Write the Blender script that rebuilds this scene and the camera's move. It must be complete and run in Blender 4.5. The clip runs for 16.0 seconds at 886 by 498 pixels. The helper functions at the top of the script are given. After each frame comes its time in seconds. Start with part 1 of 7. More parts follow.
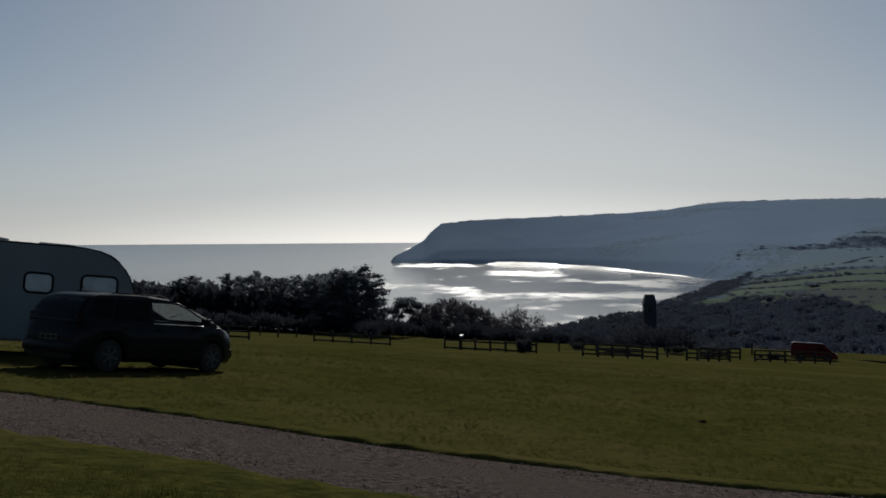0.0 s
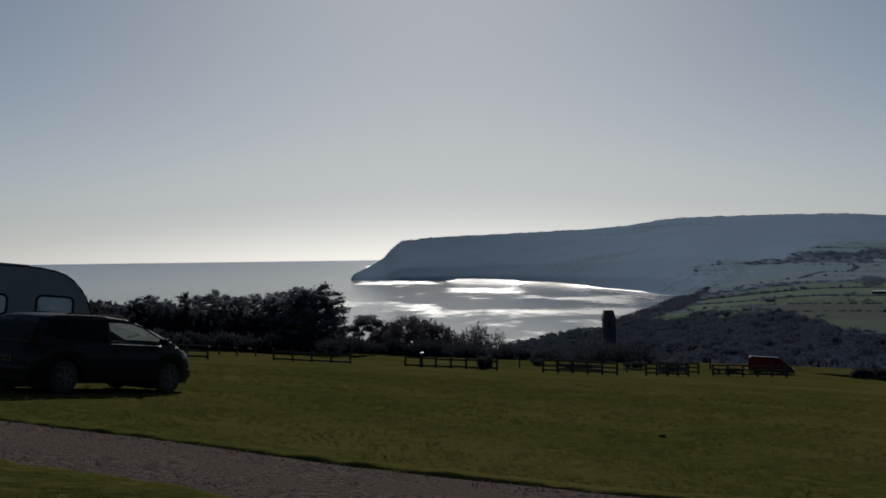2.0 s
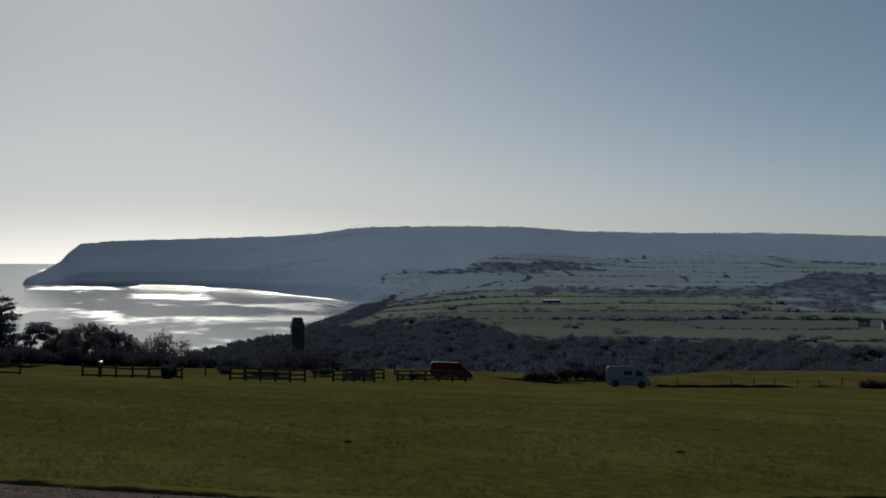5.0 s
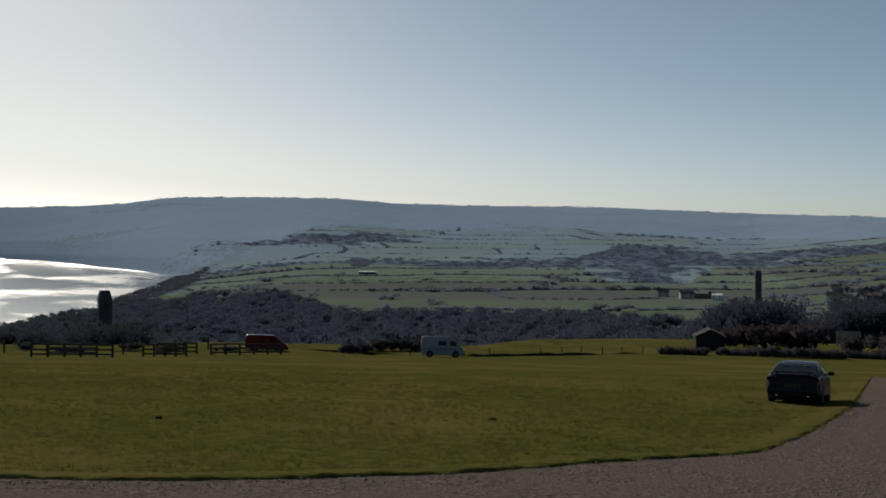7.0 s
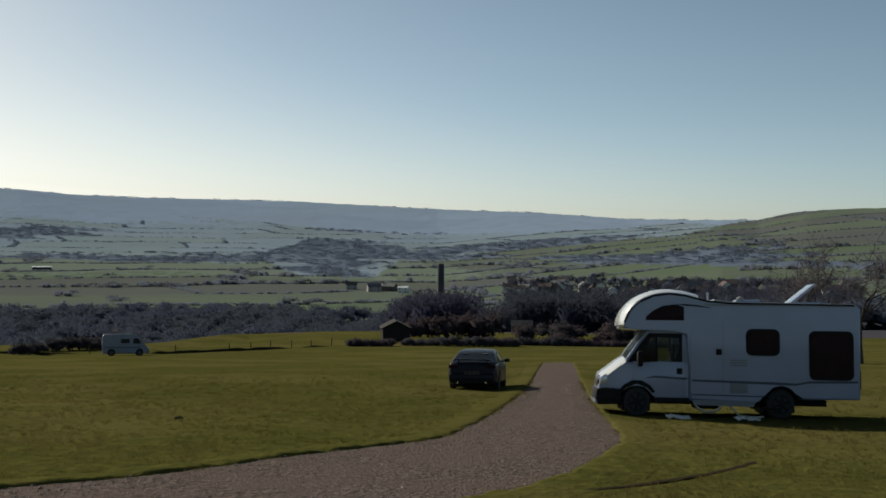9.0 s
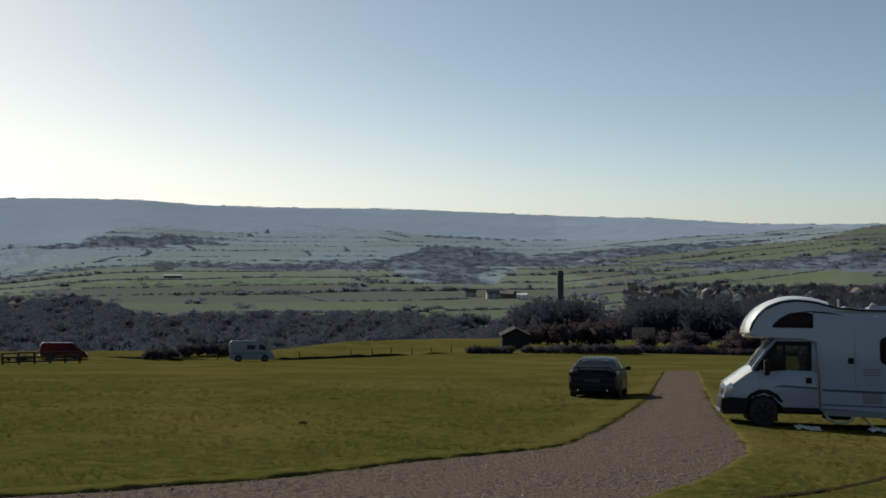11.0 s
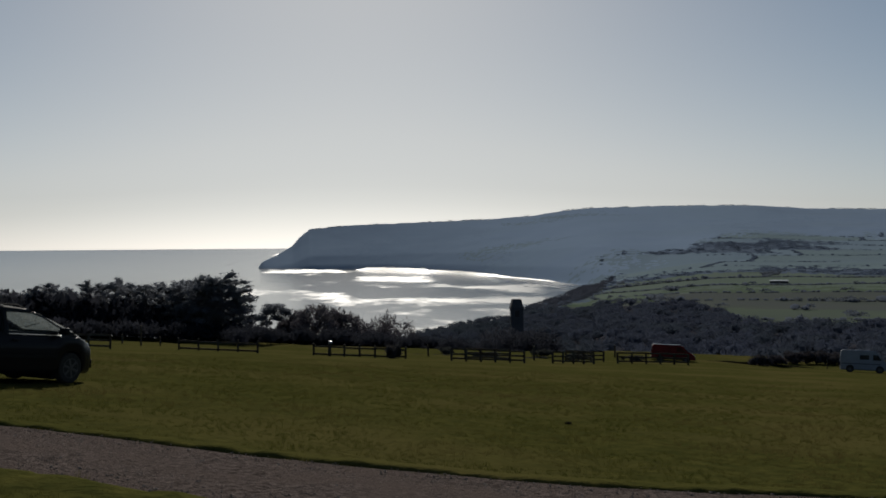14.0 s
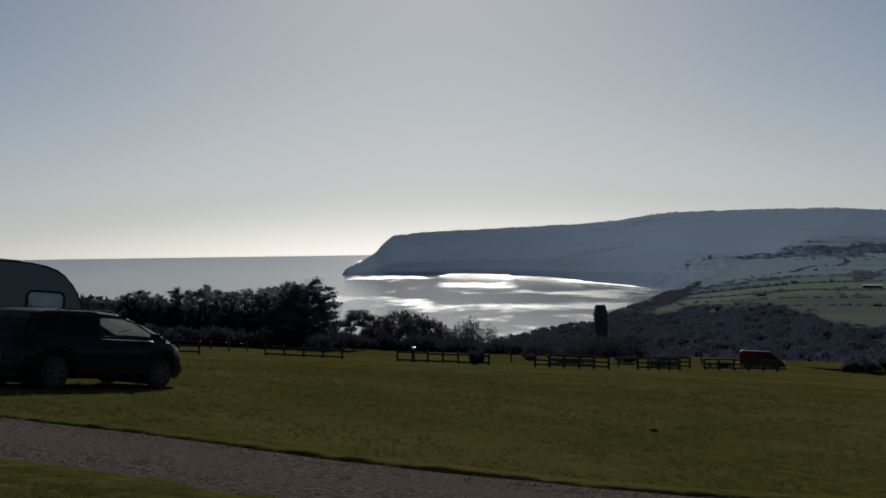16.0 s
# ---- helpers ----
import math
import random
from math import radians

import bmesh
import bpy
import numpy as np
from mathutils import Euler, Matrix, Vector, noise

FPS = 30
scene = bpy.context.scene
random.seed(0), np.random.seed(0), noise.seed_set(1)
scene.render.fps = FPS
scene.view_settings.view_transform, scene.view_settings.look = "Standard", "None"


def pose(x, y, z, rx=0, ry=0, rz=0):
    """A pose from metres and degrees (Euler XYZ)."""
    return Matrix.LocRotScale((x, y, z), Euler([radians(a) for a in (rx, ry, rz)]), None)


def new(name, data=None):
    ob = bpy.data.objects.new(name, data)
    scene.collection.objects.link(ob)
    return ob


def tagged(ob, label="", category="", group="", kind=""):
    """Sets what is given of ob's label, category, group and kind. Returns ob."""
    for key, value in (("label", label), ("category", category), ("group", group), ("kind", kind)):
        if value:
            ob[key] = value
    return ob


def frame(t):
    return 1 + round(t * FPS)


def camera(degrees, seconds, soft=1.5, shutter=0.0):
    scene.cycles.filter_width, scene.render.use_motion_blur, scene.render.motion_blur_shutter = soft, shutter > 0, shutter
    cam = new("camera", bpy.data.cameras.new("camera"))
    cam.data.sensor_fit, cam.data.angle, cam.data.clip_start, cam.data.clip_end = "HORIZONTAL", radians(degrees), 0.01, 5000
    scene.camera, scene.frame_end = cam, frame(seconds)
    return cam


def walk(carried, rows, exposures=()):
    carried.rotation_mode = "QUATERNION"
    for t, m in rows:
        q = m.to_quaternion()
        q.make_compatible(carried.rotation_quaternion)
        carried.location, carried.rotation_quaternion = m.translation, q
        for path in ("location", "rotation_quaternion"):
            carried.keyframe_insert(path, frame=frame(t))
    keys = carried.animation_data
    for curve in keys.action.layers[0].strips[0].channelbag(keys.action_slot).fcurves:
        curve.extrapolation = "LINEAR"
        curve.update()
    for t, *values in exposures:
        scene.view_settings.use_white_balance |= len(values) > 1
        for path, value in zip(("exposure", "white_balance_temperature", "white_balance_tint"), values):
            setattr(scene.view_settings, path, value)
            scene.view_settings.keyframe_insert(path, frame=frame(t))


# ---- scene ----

# ---------------- camera and walk ----------------
EYE = 1.6
cam = camera(45.3, 16.0, soft=1.7)
# seconds, yaw (left positive), pitch, roll
TURNS = [
    (0.0, 0.0, -0.35, 0.39), (0.5, 1.13, 0.26, 0.93), (1.0, 1.0, 0.86, 0.96), (1.5, -0.98, 0.92, 0.39), (2.0, -2.16, 0.56, 0.75),
    (2.5, -2.16, 0.54, 0.26), (3.0, -3.78, 1.02, 0.44), (3.5, -7.54, 1.25, -0.10), (4.0, -11.78, 1.20, -0.02), (4.5, -15.88, 1.13, -0.18),
    (4.7, -17.2, 1.08, -0.16), (5.3, -20.1, 0.6, -0.2), (6.0, -23.2, -0.1, -0.3), (6.8, -27.3, -0.60, -0.35), (7.0, -28.65, -0.62, -0.35), (7.5, -32.51, -0.66, -0.62), (8.0, -36.64, -0.73, -0.37),
    (8.5, -41.02, -0.81, -0.63), (8.7, -42.84, -0.82, -0.61), (9.2, -46.6, -0.8, -0.55), (9.75, -48.2, -0.75, -0.5), (10.3, -45.4, -0.65, -0.42),
    (10.8, -41.06, -0.57, -0.36), (11.0, -38.89, -0.47, -0.14), (11.5, -32.03, -0.21, 0.34), (12.0, -27.5, -0.08, -0.06), (12.5, -22.66, 0.06, 0.04),
    (13.0, -16.67, 0.20, 0.34), (13.5, -11.44, 0.20, 0.58), (14.0, -7.05, -0.10, 0.47), (14.5, -5.11, -0.15, 0.29), (15.0, -4.12, -0.22, 0.24),
    (15.5, -3.27, -0.05, 0.54), (16.0, -2.60, 0.27, 0.81),
]
# seconds, stops, kelvin, tint
STOPS = [(0.0, -0.88, 6370, 7), (2.0, -0.93, 6370, 7), (3.0, -0.89, 6370, 7), (4.0, -0.93, 6450, 6), (4.5, -0.88, 6490, 6), (7.0, -0.25, 6840, 6), (8.5, 0.05, 7090, 4), (11.0, 0.20, 7130, 5), (11.5, 0.10, 7030, 5), (12.5, -0.24, 6820, 6), (13.5, -0.61, 6630, 7), (14.5, -0.74, 6580, 7), (16.0, -0.84, 6490, 7)]
walk(cam, [(t, pose(0, 0, EYE, 90 + p, r, y)) for t, y, p, r in TURNS], STOPS)

# ---------------- world and sun ----------------
SUN_AZ, SUN_EL = 2.5, 28.0  # degrees to the right of +y, above the horizon
world = bpy.data.worlds.new("world")
scene.world = world
world.use_nodes = True
wn, wl = world.node_tree.nodes, world.node_tree.links
sky = wn.new("ShaderNodeTexSky")
sky.sky_type, sky.sun_disc = "NISHITA", False
sky.sun_elevation, sky.sun_rotation = radians(SUN_EL), radians(SUN_AZ)
sky.altitude, sky.air_density, sky.dust_density, sky.ozone_density = 80, 0.56, 0.48, 1.5
pale = wn.new("ShaderNodeHueSaturation")   # thin winter haze pales the whole sky
glow, bright = wn.new("ShaderNodeRGBToBW"), wn.new("ShaderNodeMapRange")   # palest where the sky is brightest
for key, v in (("From Min", 5.0), ("From Max", 12.0), ("To Min", 0.88), ("To Max", 0.28)):
    bright.inputs[key].default_value = v
wl.new(sky.outputs[0], glow.inputs[0])
wl.new(glow.outputs[0], bright.inputs["Value"])
pale.inputs["Hue"].default_value = 0.488
wl.new(bright.outputs[0], pale.inputs["Saturation"])
veil = wn.new("ShaderNodeMapRange")          # and evens out its brightest part
for key, v in (("From Min", 5.0), ("From Max", 14.0), ("To Min", 1.0), ("To Max", 0.86)):
    veil.inputs[key].default_value = v
wl.new(glow.outputs[0], veil.inputs["Value"])
wl.new(veil.outputs[0], pale.inputs["Value"])
wl.new(sky.outputs[0], pale.inputs["Color"])
wl.new(pale.outputs[0], wn["Background"].inputs[0])
wn["Background"].inputs[1].default_value = 0.081
sun = new("sun", bpy.data.lights.new("sun", "SUN"))
sun.data.energy, sun.data.angle, sun.data.color = 4.8, radians(0.55), (1.0, 0.94, 0.87)
sun_dir = Vector((math.sin(radians(SUN_AZ)) * math.cos(radians(SUN_EL)), math.cos(radians(SUN_AZ)) * math.cos(radians(SUN_EL)), math.sin(radians(SUN_EL))))
sun.rotation_euler = sun_dir.to_track_quat("Z", "Y").to_euler()
sun.location = sun_dir * 300


# ---------------- materials ----------------
def lin(r, g, b):
    return (r, g, b, 1.0)


def mat(name, c1, c2=None, scale=1.0, rough=0.8, c3=None, scale2=None, bump=0.0, bump_scale=None, metal=0.0, sheen=0.0, coat=0.0, stretch=(1, 1, 1), spec=0.5, rand=0.0, trans=0.0):
    """Two colours mixed by a fine noise, a third by a broad one, with relief."""
    m = bpy.data.materials.new(name)
    m.use_nodes = True
    n, l = m.node_tree.nodes, m.node_tree.links
    b = n["Principled BSDF"]
    b.inputs["Roughness"].default_value = rough
    b.inputs["Metallic"].default_value = metal
    b.inputs["Specular IOR Level"].default_value = spec
    b.inputs["Coat Weight"].default_value = coat
    b.inputs["Coat Roughness"].default_value = 0.06
    b.inputs["Sheen Weight"].default_value = sheen
    b.inputs["Base Color"].default_value = lin(*c1)
    if c2 is None:
        return m
    geo = n.new("ShaderNodeNewGeometry")
    mp = n.new("ShaderNodeMapping")
    mp.inputs["Scale"].default_value = stretch
    l.new(geo.outputs["Position"], mp.inputs["Vector"])

    def noise_at(s, detail=6.0):
        t = n.new("ShaderNodeTexNoise")
        t.inputs["Scale"].default_value, t.inputs["Detail"].default_value = s, detail
        l.new(mp.outputs[0], t.inputs["Vector"])
        return t.outputs["Fac"]

    def sharpen(fac, lo, hi):
        r = n.new("ShaderNodeMapRange")
        r.inputs["From Min"].default_value, r.inputs["From Max"].default_value = lo, hi
        l.new(fac, r.inputs["Value"])
        return r.outputs[0]

    def mixed(fac, a, bcol):
        x = n.new("ShaderNodeMix")
        x.data_type = "RGBA"
        l.new(fac, x.inputs["Factor"])
        for sock, v in ((x.inputs["A"], a), (x.inputs["B"], bcol)):
            if isinstance(v, tuple):
                sock.default_value = lin(*v)
            else:
                l.new(v, sock)
        return x.outputs["Result"]

    fine = noise_at(scale)
    col = mixed(sharpen(fine, 0.35, 0.65), c1, c2)
    if c3 is not None:
        col = mixed(sharpen(noise_at(scale2 or scale * 0.08, 3.0), 0.45, 0.62), col, c3)
    if rand:
        info = n.new("ShaderNodeObjectInfo")
        hsv = n.new("ShaderNodeHueSaturation")
        r = n.new("ShaderNodeMapRange")
        r.inputs["To Min"].default_value, r.inputs["To Max"].default_value = 1 - rand, 1 + rand
        l.new(info.outputs["Random"], r.inputs["Value"])
        l.new(r.outputs[0], hsv.inputs["Value"])
        l.new(col, hsv.inputs["Color"])
        col = hsv.outputs[0]
    l.new(col, b.inputs["Base Color"])
    if trans:   # thin growth lets light through
        tr = n.new("ShaderNodeBsdfTranslucent")
        l.new(col, tr.inputs["Color"])
        mx = n.new("ShaderNodeMixShader")
        mx.inputs[0].default_value = trans
        l.new(b.outputs[0], mx.inputs[1])
        l.new(tr.outputs[0], mx.inputs[2])
        l.new(mx.outputs[0], n["Material Output"].inputs[0])
    if bump:
        bp = n.new("ShaderNodeBump")
        bp.inputs["Strength"].default_value = bump
        bp.inputs["Distance"].default_value = 0.05
        l.new(noise_at(bump_scale or scale * 2), bp.inputs["Height"])
        l.new(bp.outputs[0], b.inputs["Normal"])
    return m


M_GRASS = mat("field grass", (0.048, 0.051, 0.015), (0.080, 0.076, 0.022), 3.0, 1.0, (0.088, 0.078, 0.027), 0.12, bump=1.0, bump_scale=7, spec=0.0)
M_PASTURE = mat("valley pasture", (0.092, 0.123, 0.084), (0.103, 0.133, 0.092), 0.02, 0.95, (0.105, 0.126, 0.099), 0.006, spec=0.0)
M_PASTURE_PALE = mat("grazed pasture", (0.103, 0.128, 0.097), (0.113, 0.137, 0.105), 0.02, 0.95, (0.101, 0.122, 0.100), 0.006, spec=0.0)
M_ROUGH = mat("rough grazing", (0.091, 0.103, 0.091), (0.103, 0.114, 0.100), 0.015, 0.95, (0.095, 0.103, 0.102), 0.006, spec=0.0)
# Haze is put into the moor, headland and hill colours, stepped with distance.
M_HAZE_MOOR = mat("heather moor in haze blue", (0.195, 0.256, 0.349), (0.208, 0.271, 0.363), 0.006, 1.0, (0.202, 0.262, 0.344), 0.0022, spec=0.0)
M_HAZE_CLIFF = mat("shale cliff in palest haze", (0.217, 0.282, 0.371), (0.232, 0.297, 0.386), 0.006, 1.0, (0.202, 0.262, 0.348), 0.002, spec=0.0)
M_HAZE_BANK = mat("undercliff turf in haze", (0.205, 0.268, 0.356), (0.219, 0.283, 0.371), 0.006, 1.0, (0.195, 0.254, 0.339), 0.002, spec=0.0)
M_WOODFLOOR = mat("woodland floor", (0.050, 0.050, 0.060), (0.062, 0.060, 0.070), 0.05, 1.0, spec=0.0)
M_HAZE_SEAMOOR = mat("seaward moor in haze", (0.208, 0.272, 0.367), (0.221, 0.287, 0.382), 0.006, 1.0, (0.211, 0.276, 0.360), 0.002, spec=0.0)
M_HAZE_PASTURE = mat("hill pasture in haze", (0.165, 0.216, 0.236), (0.179, 0.231, 0.250), 0.008, 1.0, (0.169, 0.219, 0.250), 0.0035, spec=0.0)
M_HAZE_MIDPASTURE = mat("upland pasture in light haze", (0.126, 0.160, 0.128), (0.139, 0.172, 0.139), 0.015, 1.0, (0.136, 0.164, 0.142), 0.005, spec=0.0)
M_HAZE_MIDROUGH = mat("tussocky grazing in light haze", (0.124, 0.148, 0.134), (0.137, 0.160, 0.145), 0.015, 1.0, (0.128, 0.150, 0.146), 0.005, spec=0.0)
M_HAZE_GRAZING = mat("hill grazing in haze", (0.174, 0.229, 0.275), (0.188, 0.243, 0.289), 0.008, 1.0, (0.178, 0.233, 0.284), 0.0035, spec=0.0)
M_HAZE_WOODFLOOR = mat("hill wood floor in haze", (0.103, 0.133, 0.183), (0.116, 0.146, 0.195), 0.02, 1.0, (0.119, 0.150, 0.198), 0.006, spec=0.0)
M_SAND = mat("wet beach sand", (0.30, 0.28, 0.25), (0.38, 0.35, 0.31), 0.02, 0.45)
M_GRAVEL = mat("gravel", (0.050, 0.040, 0.036), (0.150, 0.121, 0.110), 13.0, 1.0, (0.106, 0.084, 0.075), 0.9, bump=1.0, bump_scale=20, spec=0.0)


# ---------------- ground ----------------
def smooth(t):
    t = np.clip(t, 0, 1)
    return t * t * (3 - 2 * t)


SEA = -75.0
SKYLINE_A = [-2.9, -2.66, -1.8, -1.04, -0.58, -0.12, 1.87, 3.5, 6.6, 9.5, 12.0, 12.5, 14.0, 15.4, 18.0, 21.0, 23.6, 26.1, 29.1, 36.7, 39.7, 42.0, 44.3, 46.2, 49.4, 52.4, 55.3, 58.2, 61.8, 63.2, 64.2, 65.5, 75, 90]
SKYLINE_T = [-0.02, -0.0121, -0.0053, 0.0026, 0.0116, 0.0179, 0.0214, 0.0223, 0.0244, 0.026, 0.0291, 0.0306, 0.0342, 0.036, 0.0368, 0.0365, 0.0353, 0.0318, 0.0304, 0.0293, 0.0272, 0.0253, 0.0237, 0.0225, 0.0213, 0.0186, 0.0153, 0.0151, 0.0155, 0.0207, 0.0237, 0.0252, 0.03, 0.03]


def near_field(x, y):
    d = np.hypot(x, y)
    z = -0.060 * x - 0.083 * y + (-0.0276 * x + 0.0195 * y) * np.exp(-(d / 45) ** 2)
    return z + 2.6 * np.exp(-(((x - 125) / 42) ** 2 + ((y - 140) / 34) ** 2)) + 0.4 * np.exp(-(((x - 38) / 16) ** 2 + ((y - 106) / 30) ** 2))


def field_edge(a):
    return np.interp(a, [-60, -12, -6, -2, 2, 10, 20, 30, 35, 45, 60, 90], [180, 165, 150, 125, 112, 112, 122, 136, 190, 205, 190, 200])


def ground(x, y):
    """Height of the land at x, y (arrays)."""
    x, y = np.asarray(x, float), np.asarray(y, float)
    d = np.maximum(np.hypot(x, y), 1e-6)
    a = np.degrees(np.arctan2(x, y))
    edge = field_edge(a)
    # the field as far as its edge, held level behind the camera
    k = np.minimum(1, edge / d)
    zn = near_field(x * k, y * k)
    k_far = np.interp(a, [45, 60, 90], [1, 0.62, 0.5])
    ridge_d = np.interp(a, [-3, -2, -1, 0, 6.5, 12, 16, 22], [3490, 3640, 3800, 3950, 4060, 4100, 4200, 4300]) * k_far
    ridge_z = EYE + ridge_d * np.interp(a, SKYLINE_A, SKYLINE_T)
    # valley and hills
    dn = d / k_far
    base = np.interp(dn, [0, 380, 700, 1000, 1300, 1700, 2000], [-38, -43, -48, -51, -49, -39, -28]) * k_far
    beside_bay = np.interp(dn, [0, 380, 700, 1000, 1300, 1700, 2000], [-38, -43, -48, -54, -59, -61, -57])
    inland = smooth((a - 14.6) / 7.5)
    base = beside_bay * (1 - inland) + base * inland
    foot = -57 * (1 - inland) - 28 * k_far * inland
    land = base + (ridge_z - foot) * np.interp(dn, [2000, 2400, 2900, 3400, 3900, 4300], [0, 0.16, 0.38, 0.62, 0.87, 1.0])
    land = np.where(d > ridge_d, ridge_z - (d - ridge_d) * 0.06, np.minimum(land, EYE + (ridge_z - EYE) / ridge_d * d + 0 * land))
    # the bay: near cliff top, water, far shore, headland
    coast = np.interp(a, [-60, 0, 5, 10.8, 13.5, 14.6], [430, 470, 640, 900, 1350, 2000])
    near_land = np.interp(d, [0, 380, 700, 1300, 2000], [-42, -50, -55, -62, -75])
    shore = np.interp(a, [-2.8, -2, 3, 6.5, 11, 14.6, 19], [3450, 3400, 3230, 3050, 2540, 2030, 1500])
    rise = (d - shore) / np.maximum(ridge_d - shore, 1)
    tilt = np.interp(rise, [0, 0.035, 0.1, 0.25, 1], [0, 0.018, 0.15, 0.34, 1])
    headland = (SEA - 2) + (ridge_z - SEA + 2) * tilt
    headland = np.where(d > ridge_d, ridge_z - (d - ridge_d) * 0.25, headland)
    headland = np.where(a < -2.95, SEA - 12, headland)
    drop = smooth((d - coast) / 50)
    bay = np.where(d > shore, np.maximum(headland, SEA - 12), near_land * (1 - drop) + np.maximum(SEA - 12, np.where(a > -2.95, SEA - 2 - (shore - d) * 0.05, SEA - 12)) * drop)
    w = smooth((a - 14.4) / np.interp(d, [1300, 1750, 2400], [1.6, 2.2, 5.0]))
    far = bay * (1 - w) + land * w
    # blend field edge into the far land; behind the camera the field goes on
    s = smooth((d - edge) / 190)
    view = smooth((a + 75) / 20) * smooth((120 - a) / 20)
    out = zn * (1 - s) + far * s
    out = np.where(d > edge, out * view + zn * (1 - view), zn)
    return out


def gz(x, y):
    return float(ground(x, y))


def polar(a, d):
    return d * math.sin(radians(a)), d * math.cos(radians(a))


def at(a, d):
    x, y = polar(a, d)
    return x, y, gz(x, y)


def mesh_object(name, verts, faces, mats, index=None, shade=True, parent=None):
    me = bpy.data.meshes.new(name)
    me.from_pydata(verts, [], faces)
    for m in mats:
        me.materials.append(m)
    if index is not None:
        me.polygons.foreach_set("material_index", np.asarray(index, dtype=np.int32))
    if shade:
        me.polygons.foreach_set("use_smooth", np.ones(len(me.polygons), dtype=bool))
    me.update()
    ob = new(name, me)
    ob.parent = parent
    return ob


def grid_faces(rows, cols, wrap=False):
    r, c = np.meshgrid(np.arange(rows - 1), np.arange(cols if wrap else cols - 1), indexing="ij")
    c2 = (c + 1) % cols
    return np.stack([r * cols + c, r * cols + c2, (r + 1) * cols + c2, (r + 1) * cols + c], -1).reshape(-1, 4)


# fields of the valley: parcels on a skewed, wavering lattice
def parcel(x, y):
    u = (x * 0.90 - y * 0.43 + 30 * np.sin(y / 170.0) + 18 * np.sin(x / 90.0 + 1.3)) / 330.0
    v = (x * 0.45 + y * 0.89 + 26 * np.sin(x / 210.0 + 0.6) + 9 * np.sin(x / 61.0) + 7 * np.sin((x - y) / 37.0)) / 150.0
    row = np.floor(v)
    u = u + 0.37 * np.mod(row * 7.0, 5.0)
    return u, v


def cell_random(i, j, k=0.0):
    return np.mod(np.sin(i * 127.1 + j * 311.7 + k * 74.7) * 43758.5453, 1.0)


def cover(x, y):
    """0 field, 1 pasture, 2 grazed pasture, 3 rough grazing, 4 moor, 5 cliff, 6 wood, 7 sand; 4, 5 and 8 to 14 are
    haze-tinted.
    """
    d, a = np.hypot(x, y), np.degrees(np.arctan2(x, y))
    z = ground(x, y)
    u, v = parcel(x, y)
    r = cell_random(np.floor(u), np.floor(v))
    kind = np.where(r < 0.5, 1, np.where(r < 0.78, 2, 3))
    k_far = np.interp(a, [45, 60, 90], [1, 0.62, 0.5])
    dn = d / k_far
    wav = 60 * np.sin(x / 210) + 40 * np.sin(x / 83 + 1) + 25 * np.sin(x / 37 + 2)
    patch = np.sin(x / 150 + 2 * np.sin(y / 260)) + np.sin(y / 120 + x / 400) + 0.35 * np.sin(x / 31 + y / 47)
    loose = cell_random(np.floor(x / 9), np.floor(y / 13), 2.0) - 0.5      # ragged bounds between covers
    # hanging woods along the foot of the hills, upper pastures in haze tint, then the moor
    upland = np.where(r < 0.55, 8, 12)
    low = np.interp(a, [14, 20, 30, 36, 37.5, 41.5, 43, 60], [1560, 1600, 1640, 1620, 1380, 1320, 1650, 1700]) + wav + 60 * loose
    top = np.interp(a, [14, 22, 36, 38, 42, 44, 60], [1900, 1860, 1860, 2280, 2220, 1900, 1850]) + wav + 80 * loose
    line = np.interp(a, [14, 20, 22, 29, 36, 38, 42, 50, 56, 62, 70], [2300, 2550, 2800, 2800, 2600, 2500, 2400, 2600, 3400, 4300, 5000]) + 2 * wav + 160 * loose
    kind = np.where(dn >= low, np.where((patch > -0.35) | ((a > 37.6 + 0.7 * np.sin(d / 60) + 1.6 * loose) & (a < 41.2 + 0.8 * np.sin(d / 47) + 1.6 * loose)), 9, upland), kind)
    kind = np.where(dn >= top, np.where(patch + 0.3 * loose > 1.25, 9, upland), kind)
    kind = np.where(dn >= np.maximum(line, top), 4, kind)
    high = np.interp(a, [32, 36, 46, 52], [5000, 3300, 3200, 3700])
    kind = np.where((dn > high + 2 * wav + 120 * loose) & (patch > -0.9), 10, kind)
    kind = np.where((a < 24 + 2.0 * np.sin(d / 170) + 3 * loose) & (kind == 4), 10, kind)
    # farther fields take a paler tint for the haze
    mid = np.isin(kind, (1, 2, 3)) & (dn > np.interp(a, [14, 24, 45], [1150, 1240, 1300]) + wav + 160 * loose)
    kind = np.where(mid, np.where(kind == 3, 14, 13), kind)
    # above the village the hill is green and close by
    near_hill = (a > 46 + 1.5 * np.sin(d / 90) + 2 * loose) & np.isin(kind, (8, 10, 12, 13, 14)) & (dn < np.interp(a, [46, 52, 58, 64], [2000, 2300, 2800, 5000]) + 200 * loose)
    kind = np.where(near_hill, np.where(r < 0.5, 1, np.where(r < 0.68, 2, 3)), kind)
    # the seaward side: haze-tinted cliffs and moor, palest at the headland, merging into the hill pastures
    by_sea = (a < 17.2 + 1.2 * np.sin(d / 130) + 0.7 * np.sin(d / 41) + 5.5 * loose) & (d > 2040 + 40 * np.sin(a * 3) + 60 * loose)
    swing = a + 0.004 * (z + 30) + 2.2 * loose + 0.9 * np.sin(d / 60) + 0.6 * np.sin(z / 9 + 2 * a)
